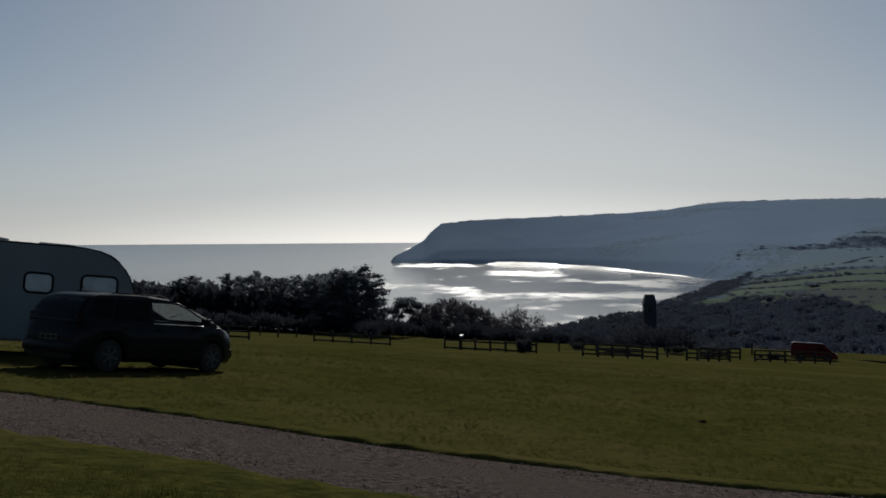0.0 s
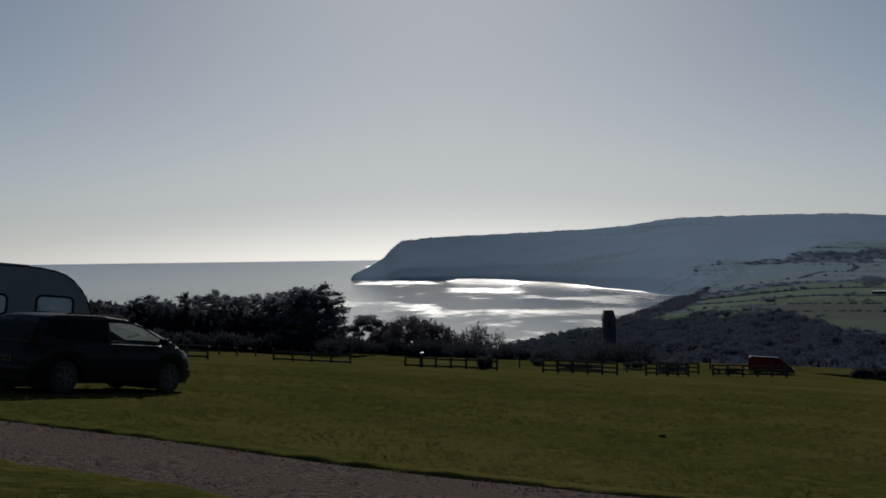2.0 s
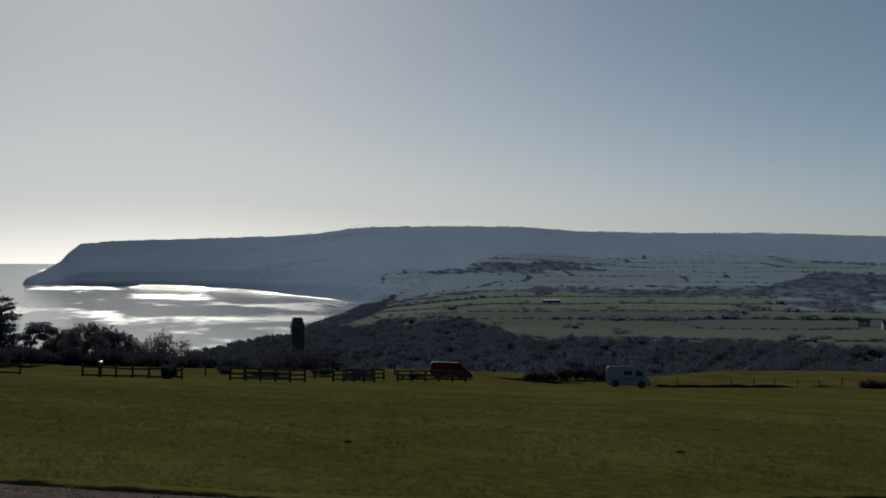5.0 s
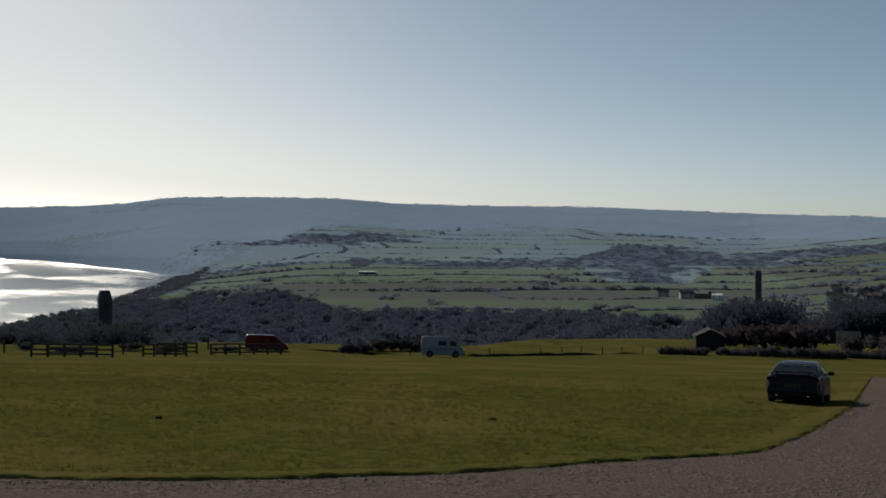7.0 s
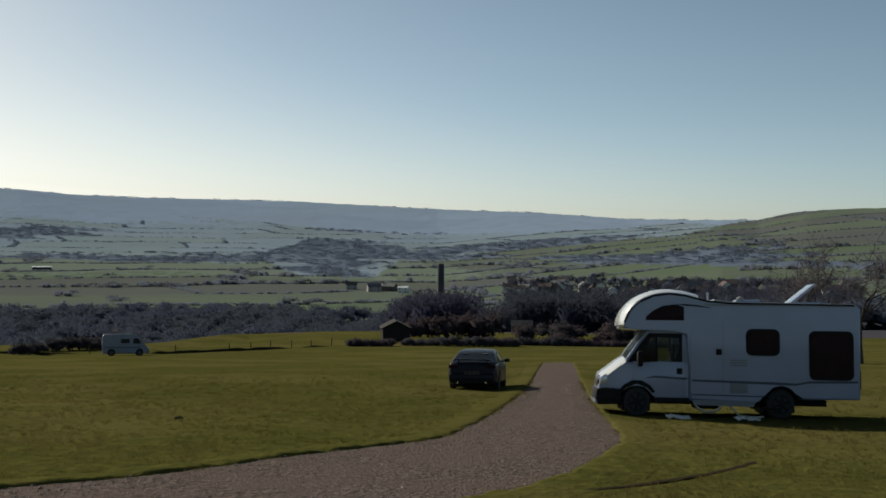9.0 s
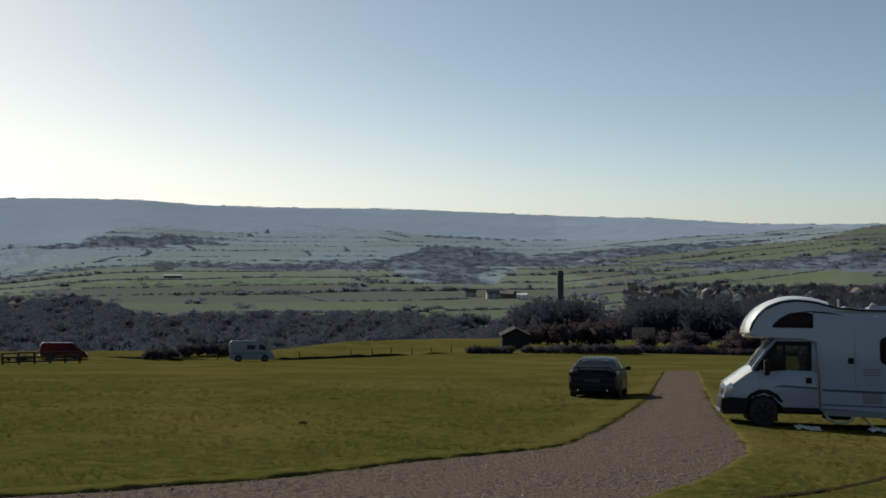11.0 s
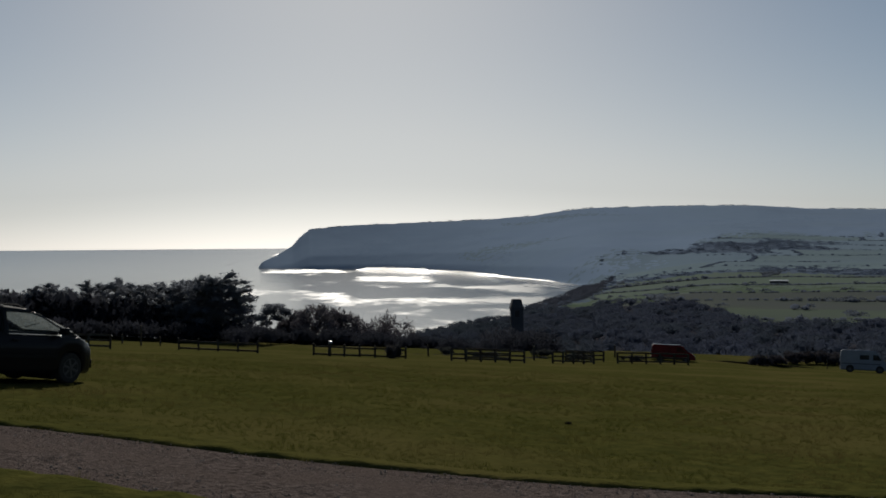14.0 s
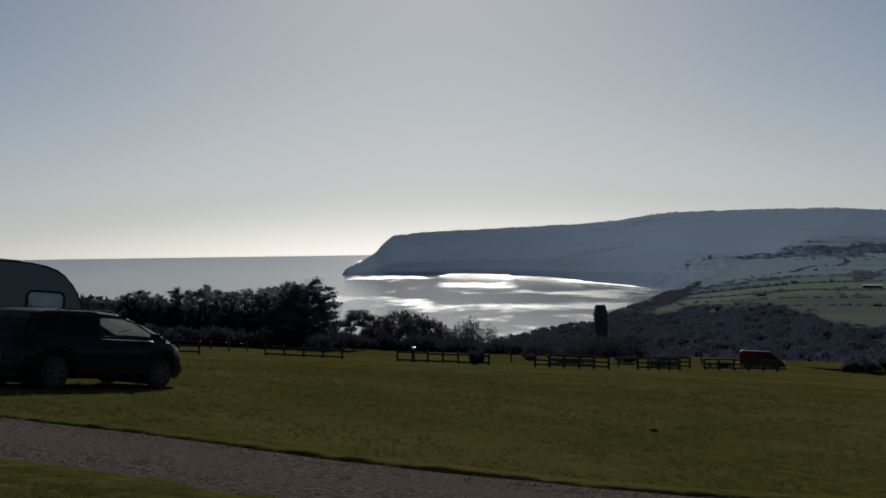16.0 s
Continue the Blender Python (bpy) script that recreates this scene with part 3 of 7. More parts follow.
def wheel(parent, x, y, r, wdt, rim_mat, spokes=6):
    """Tyre with a spoked rim on the outer side (outer is the side of y away from 0)."""
    o = 1 if y > 0 else -1
    h = wdt / 2
    bm = lathe_bm([(r * 0.60, -h), (r * 0.9, -h), (r * 0.985, -h * 0.75), (r, -h * 0.3), (r, h * 0.3), (r * 0.985, h * 0.75), (r * 0.9, h), (r * 0.60, h)], 28)
    w = part("wheel", bm, M_TYRE, parent)
    w.location = (x, y, r)
    bm = lathe_bm([(r * 0.62, o * h * 0.86), (r * 0.64, o * h * 1.03), (r * 0.60, o * h * 1.04), (r * 0.56, o * h * 0.86)], 24)
    bmesh.ops.delete(bm, geom=[fc for fc in bm.faces if len(fc.verts) > 4], context="FACES")
    for k in range(spokes):
        t = 2 * math.pi * k / spokes + 0.3
        b2 = box_bm(r * 0.33, o * h * 0.9, 0, r * 0.52, 0.03, r * 0.15)
        bmesh.ops.rotate(b2, cent=(0, 0, 0), matrix=Matrix.Rotation(t, 3, "Y"), verts=b2.verts)
        tmp = bpy.data.meshes.new("tmp")
        b2.to_mesh(tmp), b2.free()
        bm.from_mesh(tmp)
        bpy.data.meshes.remove(tmp)
    lathe_bm([(r * 0.16, o * h * 0.8), (r * 0.15, o * h * 1.08), (r * 0.08, o * h * 1.12)], 12, bm=bm)
    part("rim", bm, rim_mat, w, "spoked metal rim")
    return w


def interp(x, pts):
    return float(np.interp(x, [p[0] for p in pts], [p[1] for p in pts]))


def car(name, m, label, paint_mat, top, roof, half, roof_half, belt, wheels, r, side_panes, screen, rear_screen, floor=0.20, seats=((0.25, 0.55), (0.25, -0.55), (-0.75, 0.55), (-0.75, -0.55)), group="", category="car", rim=None):
    """top: bonnet and boot line; roof: glasshouse line; half: half width; all (x, value) along the length, rear to front."""
    ob = thing(name, m, label, category, group)
    x0, x1 = top[0][0], top[-1][0]
    xs = sorted(set(list(np.linspace(x0, x1, 40)) + [p[0] for p in top]))
    secs = []
    for x in xs:
        w, zt = interp(x, half), interp(x, top)
        e = min(1, 1 - max(0, (abs(x - (x0 + x1) / 2) / ((x1 - x0) / 2)) - 0.93) * 4)
        zb = floor + (1 - e) * 0.10
        for wx in wheels:   # arches cut up into the sill
            dx = abs(x - wx)
            if dx < r * 1.12:
                zb = max(zb, r + math.sqrt(max((r * 1.12) ** 2 - dx * dx, 0)) * 0.93)
        zb = min(zb, zt - 0.06)
        h = zt - zb
        half_ring = [(0, zb), (w * 0.88, zb), (w * 0.97, zb + 0.10 * h), (w, zb + 0.35 * h), (w * 0.995, zb + 0.62 * h), (w * 0.965, zb + 0.88 * h), (w * 0.90, zb + 0.97 * h), (w * 0.55, zt + 0.015), (0, zt + 0.025)]
        secs.append([(x, y, z) for y, z in half_ring] + [(x, -y, z) for y, z in half_ring[-2:0:-1]])
    body = part("body", loft_bm(secs), paint_mat, ob)
    # wheel wells
    for wx in wheels:
        part("wheel_well", box_bm(wx, 0, r * 1.12, r * 2.2, half[len(half) // 2][1] * 2 - 0.36, r * 1.7), M_BLACKPLASTIC, ob)

    def width_at(x, z):
        wb, wr = interp(x, half) * 0.93, roof_half
        zr = max(interp(x, roof), belt + 0.05)
        t = min(max((z - belt) / (max(p[1] for p in roof) - belt), 0), 1)
        return wb * (1 - t) + wr * t

    gx = sorted(set(list(np.linspace(roof[0][0], roof[-1][0], 26)) + [p[0] for p in roof]))
    secs = []
    for x in gx:
        zr = interp(x, roof)
        zb = belt - 0.06
        zs = zr - 0.05
        w1, w2 = width_at(x, zb), width_at(x, zs)
        hr = [(w1, zb), (w1 * 0.5 + w2 * 0.5, (zb + zs) / 2), (w2, zs), (w2 * 0.93, zr - 0.012), (w2 * 0.6, zr + 0.004), (0, zr + 0.012)]
        secs.append([(x, y, z) for y, z in hr] + [(x, -y, z) for y, z in hr[-2::-1]])
    bm = loft_bm(secs)
    clear = [(min(p[0] for p in pts), max(p[0] for p in pts)) for pts, material, nm in side_panes if material is M_GLASS]
    gone = []
    for fc in bm.faces:          # openings behind the clear panes
        c, nn = fc.calc_center_median(), fc.normal
        side = abs(c.y) > interp(c.x, half) * 0.93 * 0.62 and c.z < interp(c.x, roof) - 0.06
        if len(fc.verts) == 4 and any(lo - 0.02 < c.x < hi + 0.02 for lo, hi in clear) and side:
            gone.append(fc)
        elif len(fc.verts) == 4 and screen[0][1] < c.x < screen[0][0] and not side and c.z > belt:
            gone.append(fc)
    bmesh.ops.delete(bm, geom=gone, context="FACES")
    part("cabin", bm, paint_mat, ob)
    for sx, sy in seats:
        bm = box_bm(sx - 0.34, sy * 0.62, 0.86, 0.14, 0.44, 0.60, 0.06)
        box_bm(sx - 0.40, sy * 0.62, 1.20, 0.08, 0.24, 0.15, 0.036, bm)
        part("car_seat", bm, M_SEAT, ob)
    part("dashboard", box_bm(screen[0][1] + 0.32, 0, belt - 0.05, 0.4, interp(0.8, half) * 1.6, 0.12, 0.04), M_BLACKPLASTIC, ob)
    for pts, material, nm in side_panes:
        if material is M_GLASS:
            cx_ = sum(p[0] for p in pts) / len(pts)
            cz_ = sum(p[1] for p in pts) / len(pts)
            for sgn in (1, -1):
                bm = bmesh.new()
                rim_ = []
                for grow_, lift_ in ((1.0, 0.010), (1.17, 0.004), (1.17, -0.02), (1.0, -0.02)):
                    q = [(cx_ + (x - cx_) * grow_, cz_ + (z - cz_) * (grow_ + (0.10 if grow_ > 1 else 0))) for x, z in pts]
                    rim_.append([bm.verts.new((x, sgn * (width_at(x, z) + lift_), z)) for x, z in q])
                for a_, c_ in zip(rim_, rim_[1:] + rim_[:1]):
                    for k in range(len(pts)):
                        bm.faces.new((a_[k], a_[(k + 1) % len(pts)], c_[(k + 1) % len(pts)], c_[k]))
                part("window_frame", bm, paint_mat, ob)
    for pts, material, nm in side_panes:
        for sgn in (1, -1):
            bm = bmesh.new()
            vs = [bm.verts.new((x, sgn * (width_at(x, z) + 0.012), z)) for x, z in pts]
            fc = bm.faces.new(vs)
            bmesh.ops.solidify(bm, geom=[fc], thickness=0.008)
            part(nm, bm, material, ob)
    for (xa, xb, lo, hi), material, nm in (screen, rear_screen):
        bm = bmesh.new()
        rows = []
        for k in range(7):
            x = xa + (xb - xa) * k / 6
            zr = interp(x, roof)
            ww = width_at(x, zr - 0.05) * (lo + (hi - lo) * k / 6)
            rows.append([bm.verts.new((x + (0.006 if xb > xa else -0.006), ww * j / 4, zr + 0.016 - 0.01 * (abs(j) / 4) ** 2)) for j in range(-4, 5)])
        for p, q in zip(rows, rows[1:]):
            for j in range(8):
                bm.faces.new((p[j], p[j + 1], q[j + 1], q[j]))
        part(nm, bm, material, ob)
    for wx in wheels:
        for sgn in (1, -1):
            wheel(ob, wx, sgn * (interp(wx, half) - 0.115), r, 0.2, rim or M_ALLOY)
    return ob, body


def common_lamps(ob, xr, xf, half, zr, zf, tall=0.22):
    for sgn in (1, -1):
        part("tail_lamp", box_bm(xr + 0.02, sgn * (half - 0.17), zr, 0.10, 0.16, tall, 0.03), M_LAMPRED, ob, "red tail lamp")
        part("headlamp", box_bm(xf - 0.08, sgn * (half - 0.29), zf + 0.03, 0.26, 0.26, 0.12, 0.03), M_LAMPCLEAR, ob, "clear headlamp")


def mirror(ob, x, y, z, material, s=1.0):
    for sgn in (1, -1):
        bm = box_bm(x, sgn * (y + 0.10 * s), z, 0.10 * s, 0.20 * s, 0.14 * s, 0.03 * s)
        box_bm(x, sgn * (y + 0.01), z - 0.03 * s, 0.05 * s, 0.08 * s, 0.04 * s, 0.0, bm)
        part("door_mirror", bm, material, ob)


def plate_bars(ob, x, z, sgn, material):
    p = part("number_plate", box_bm(x, 0, z, 0.02, 0.52, 0.11), material, ob, "plate with plain dark bars")
    for k in range(3):
        part("bar", box_bm(x + sgn * 0.012, -0.16 + 0.16 * k, z, 0.006, 0.10, 0.055), M_BLACKPLASTIC, p)


# dark people carrier beside the caravan
def dark_car():
    roof = [(-2.05, 0.98), (-1.99, 1.12), (-1.88, 1.30), (-1.74, 1.43), (-1.52, 1.485), (-1.0, 1.51), (-0.3, 1.52), (0.15, 1.49), (0.5, 1.41), (1.05, 1.20), (1.5, 1.02), (1.62, 0.97)]
    top = [(-2.10, 0.62), (-2.08, 0.86), (-2.0, 0.99), (-1.2, 0.99), (0.9, 0.99), (1.5, 0.985), (1.8, 0.90), (2.0, 0.79), (2.1, 0.65), (2.14, 0.5)]
    half = [(-2.10, 0.72), (-1.9, 0.83), (-1.2, 0.88), (1.0, 0.88), (1.7, 0.83), (2.0, 0.70), (2.14, 0.55)]
    panes = [
        ([(-0.30, 1.03), (0.92, 1.03), (1.06, 1.10), (0.62, 1.31), (0.28, 1.40), (-0.26, 1.42)], M_GLASS, "front_door_window"),
        ([(-1.22, 1.05), (-0.38, 1.03), (-0.34, 1.42), (-1.10, 1.40)], M_PRIVACY, "rear_door_window"),
        ([(-1.80, 1.10), (-1.32, 1.06), (-1.20, 1.40), (-1.62, 1.38)], M_PRIVACY, "quarter_window"),
    ]
    m = on_ground(-6.36, 21.75, 56.5)
    ob, body = car("people_carrier", m, "near-black hatchback people carrier parked beside a caravan", M_BLACKCAR, top, roof, half, 0.62, 1.0, (-1.34, 1.34), 0.315,
                   panes, ((1.46, 0.60, 0.92, 0.9), M_SCREEN, "windscreen"), ((-2.02, -1.80, 0.9, 0.86), M_PRIVACY, "rear_window"))
    common_lamps(ob, -2.0, 1.90, 0.84, 0.93, 0.74, 0.30)
    mirror(ob, 0.98, 0.86, 1.06, M_BLACKCAR)
    plate_bars(ob, -2.105, 0.62, -1, M_PLATEYELLOW)
    part("rear_bumper", box_bm(-2.08, 0, 0.44, 0.14, 1.5, 0.22, 0.05), M_BLACKCAR, ob)
    part("front_bumper", box_bm(2.06, 0, 0.40, 0.16, 1.25, 0.20, 0.05), M_BLACKCAR, ob)
    for sgn in (1, -1):
        part("rubbing_strip", box_bm(0.0, sgn * 0.885, 0.55, 1.9, 0.02, 0.06), M_BLACKPLASTIC, ob)
        for xh in (-0.15, -1.0):
            part("door_handle", box_bm(xh, sgn * 0.885, 0.86, 0.16, 0.03, 0.035, 0.01), M_BLACKCAR, ob)
        part("roof_rail", tube_bm([(-1.3, sgn * 0.54, 1.46), (-1.1, sgn * 0.54, 1.52), (0.1, sgn * 0.54, 1.53), (0.3, sgn * 0.54, 1.46)], 0.014), M_BLACKPLASTIC, ob)
    part("wiper", tube_bm([(1.30, 0.5, 1.09), (1.12, -0.1, 1.21)], 0.01, 5), M_BLACKPLASTIC, ob)
    part("aerial", tube_bm([(-1.3, 0, 1.46), (-1.52, 0, 1.70)], 0.006, 5), M_BLACKPLASTIC, ob)
    return ob


dark_car()


def blue_car():
    roof = [(-1.95, 0.94), (-1.55, 1.08), (-1.0, 1.30), (-0.55, 1.39), (0.0, 1.42), (0.45, 1.36), (0.9, 1.18), (1.32, 0.96), (1.4, 0.92)]
    top = [(-2.20, 0.60), (-2.18, 0.84), (-2.08, 0.95), (-1.5, 0.95), (0.9, 0.93), (1.3, 0.92), (1.8, 0.82), (2.05, 0.70), (2.16, 0.55), (2.2, 0.45)]
    half = [(-2.20, 0.76), (-2.0, 0.86), (-1.2, 0.90), (1.0, 0.89), (1.8, 0.83), (2.1, 0.68), (2.2, 0.55)]
    panes = [
        ([(-0.15, 0.98), (0.90, 0.98), (0.72, 1.16), (0.40, 1.29), (-0.12, 1.33)], M_GLASS, "front_door_window"),
        ([(-0.95, 0.99), (-0.22, 0.98), (-0.18, 1.33), (-0.62, 1.30), (-0.92, 1.18)], M_PRIVACY, "rear_door_window"),
    ]
    m = on_ground(28.8, 26.55, 36.0)
    ob, body = car("hatchback_car", m, "dark navy hatchback with rear spoiler parked on grass", M_BLUECAR, top, roof, half, 0.60, 0.95, (-1.30, 1.32), 0.315,
                   panes, ((1.28, 0.50, 0.92, 0.9), M_SCREEN, "windscreen"), ((-1.86, -0.85, 0.92, 0.86), M_PRIVACY, "rear_window"))
    for sgn in (1, -1):
        part("tail_lamp", box_bm(-2.12, sgn * 0.66, 0.82, 0.14, 0.34, 0.13, 0.03), M_LAMPRED, ob, "red tail lamp")
        part("headlamp", box_bm(2.02, sgn * 0.62, 0.66, 0.2, 0.28, 0.13, 0.03), M_LAMPCLEAR, ob, "clear headlamp")
        part("exhaust_tip", lathe_bm([(0.035, -0.06), (0.035, 0.06)], 10, "y"), M_CHROME, ob).matrix_local = pose(-2.18, sgn * 0.5, 0.27, 0, 0, 90)
    mirror(ob, 0.78, 0.86, 1.0, M_BLUECAR)
    plate_bars(ob, -2.215, 0.60, -1, M_PLATEYELLOW)
    part("spoiler", slab_bm([(-2.1, 1.03), (-1.86, 1.04), (-1.84, 1.07), (-2.12, 1.07)], -0.66, 0.66, 0.012), M_BLUECAR, ob)
    for sgn in (1, -1):
        part("spoiler_foot", box_bm(-1.98, sgn * 0.5, 0.98, 0.12, 0.04, 0.12), M_BLUECAR, ob)
    part("rear_bumper", box_bm(-2.14, 0, 0.42, 0.2, 1.62, 0.28, 0.06), M_BLUECAR, ob)
    part("diffuser", box_bm(-2.18, 0, 0.29, 0.16, 0.9, 0.1, 0.02), M_BLACKPLASTIC, ob)
    return ob


blue_car()


def red_van():
    a, d = 19.2, 121.0
    x, y = polar(a, d)
    ob = thing("panel_van", on_ground(x, y, -17), "dark red panel van parked behind a rail fence", "van")
    prof = [(-2.35, 0.35), (-2.38, 0.9), (-2.30, 1.80), (-2.15, 1.93), (0.75, 1.95), (1.05, 1.88), (1.55, 1.22), (2.2, 1.0), (2.36, 0.75), (2.36, 0.38)]
    part("body", slab_bm(prof, -0.92, 0.92, 0.10, 3), M_REDVAN, ob)
    part("roof", slab_bm([(-2.2, 1.935), (0.8, 1.945), (0.95, 1.92), (0.78, 1.985), (-2.1, 1.975)], -0.78, 0.78, 0.015), M_SHADED_WHITE, ob, "pale roof skin")
    for sgn in (1, -1):
        part("side_window", slab_bm([(0.35, 1.25), (1.22, 1.25), (0.92, 1.72), (0.35, 1.75)], sgn * 0.915, sgn * 0.93), M_GLASS, ob)
        part("tail_lamp", box_bm(-2.36, sgn * 0.82, 1.0, 0.06, 0.12, 0.4, 0.02), M_LAMPRED, ob)
        part("headlamp", box_bm(2.32, sgn * 0.66, 0.86, 0.12, 0.3, 0.18, 0.03), M_LAMPCLEAR, ob)
        part("sill", box_bm(0, sgn * 0.915, 0.42, 2.2, 0.03, 0.14), M_BLACKPLASTIC, ob)
        part("slide_rail", box_bm(-1.2, sgn * 0.925, 1.15, 1.9, 0.02, 0.03), M_BLACKPLASTIC, ob)
    part("windscreen", slab_bm([(1.08, 1.86), (1.52, 1.26), (1.55, 1.27), (1.11, 1.87)], -0.76, 0.76), M_GLASS, ob)
    part("rear_window", box_bm(-2.36, 0, 1.45, 0.03, 1.3, 0.5, 0.01), M_PRIVACY, ob)
    part("front_bumper", box_bm(2.36, 0, 0.5, 0.16, 1.75, 0.26, 0.05), M_BLACKPLASTIC, ob)
    part("rear_bumper", box_bm(-2.4, 0, 0.48, 0.14, 1.7, 0.2, 0.05), M_BLACKPLASTIC, ob)
    mirror(ob, 1.2, 0.92, 1.3, M_BLACKPLASTIC)
    for wx in (-1.35, 1.45):
        for sgn in (1, -1):
            part("wheel_arch", lathe_bm([(0.40, -0.01), (0.40, 0.012)], 20), M_BLACKPLASTIC, ob).location = (wx, sgn * 0.918, 0.36)
            wheel(ob, wx, sgn * 0.85, 0.32, 0.2, M_ALLOY)
    return ob


red_van()


# White panels given the blue-grey of shade as their base colour.
M_CAMPER_SHADE = mat("shaded white camper panel", (0.20, 0.225, 0.27), (0.18, 0.20, 0.24), 1.2, 0.5, (0.17, 0.185, 0.22), 0.5)


def camper():
    x, y = polar(28.65, 126)
    ob = thing("camper_van", on_ground(x, y, -27), "white high-top camper van in painted shade, parked at the field edge", "camper van")
    prof = [(-2.5, 0.24), (-2.55, 1.2), (-2.5, 2.25), (-2.3, 2.45), (0.9, 2.45), (1.35, 2.2), (1.75, 1.55), (2.05, 1.2), (2.5, 0.95), (2.58, 0.7), (2.55, 0.26)]
    part("body", slab_bm(prof, -0.98, 0.98, 0.12, 3), M_CAMPER_SHADE, ob)
    for sgn in (1, -1):
        part("cab_window", slab_bm([(0.85, 1.38), (1.72, 1.38), (1.42, 1.95), (0.85, 1.98)], sgn * 0.975, sgn * 0.99), M_PRIVACY, ob)
        part("side_window", slab_bm([(-0.5, 1.42), (0.45, 1.42), (0.45, 1.92), (-0.5, 1.92)], sgn * 0.975, sgn * 0.99), M_PRIVACY, ob)
        part("stripe", box_bm(-0.3, sgn * 0.982, 0.95, 4.0, 0.012, 0.10), M_STRIPE, ob)
        part("headlamp", box_bm(2.52, sgn * 0.72, 0.85, 0.12, 0.3, 0.2, 0.03), M_LAMPCLEAR, ob)
        part("tail_lamp", box_bm(-2.54, sgn * 0.82, 0.9, 0.06, 0.14, 0.4, 0.02), M_LAMPRED, ob)
    part("windscreen", slab_bm([(1.38, 2.16), (1.73, 1.58), (1.76, 1.59), (1.41, 2.17)], -0.82, 0.82), M_PRIVACY, ob)
    part("front_bumper", box_bm(2.56, 0, 0.48, 0.16, 1.85, 0.26, 0.05), M_BLACKPLASTIC, ob)
    part("rooflight", box_bm(-0.6, 0, 2.47, 0.6, 0.6, 0.12, 0.04), M_CAMPER_SHADE, ob)
    mirror(ob, 1.6, 0.98, 1.45, M_BLACKPLASTIC)
    for wx in (-1.5, 1.55):
        for sgn in (1, -1):
            part("wheel_arch", lathe_bm([(0.42, -0.01), (0.42, 0.012)], 20), M_BLACKPLASTIC, ob).location = (wx, sgn * 0.978, 0.38)
            wheel(ob, wx, sgn * 0.9, 0.33, 0.2, M_ALLOY)
    return ob


camper()


def framed_window(ob, x0, x1, z0, z1, y, pane_mat, sgn, rim=0.055):
    """Rounded caravan window proud of the wall at y, facing sgn."""
    r = 0.09
    def ring(e):
        pts = []
        for cx, cz, t0 in ((x1 - r, z1 - r, 0), (x0 + r, z1 - r, 90), (x0 + r, z0 + r, 180), (x1 - r, z0 + r, 270)):
            for k in range(5):
                t = radians(t0 + k * 22.5)
                pts.append((cx + (r + e) * math.cos(t), cz + (r + e) * math.sin(t)))
        return pts
    fr = part("window_frame", slab_bm(ring(rim), y - sgn * 0.01, y + sgn * 0.018), M_BLACKPLASTIC, ob, "black rubber window surround")
    part("pane", slab_bm(ring(0), y + sgn * 0.012, y + sgn * 0.026), pane_mat, fr)
    return fr


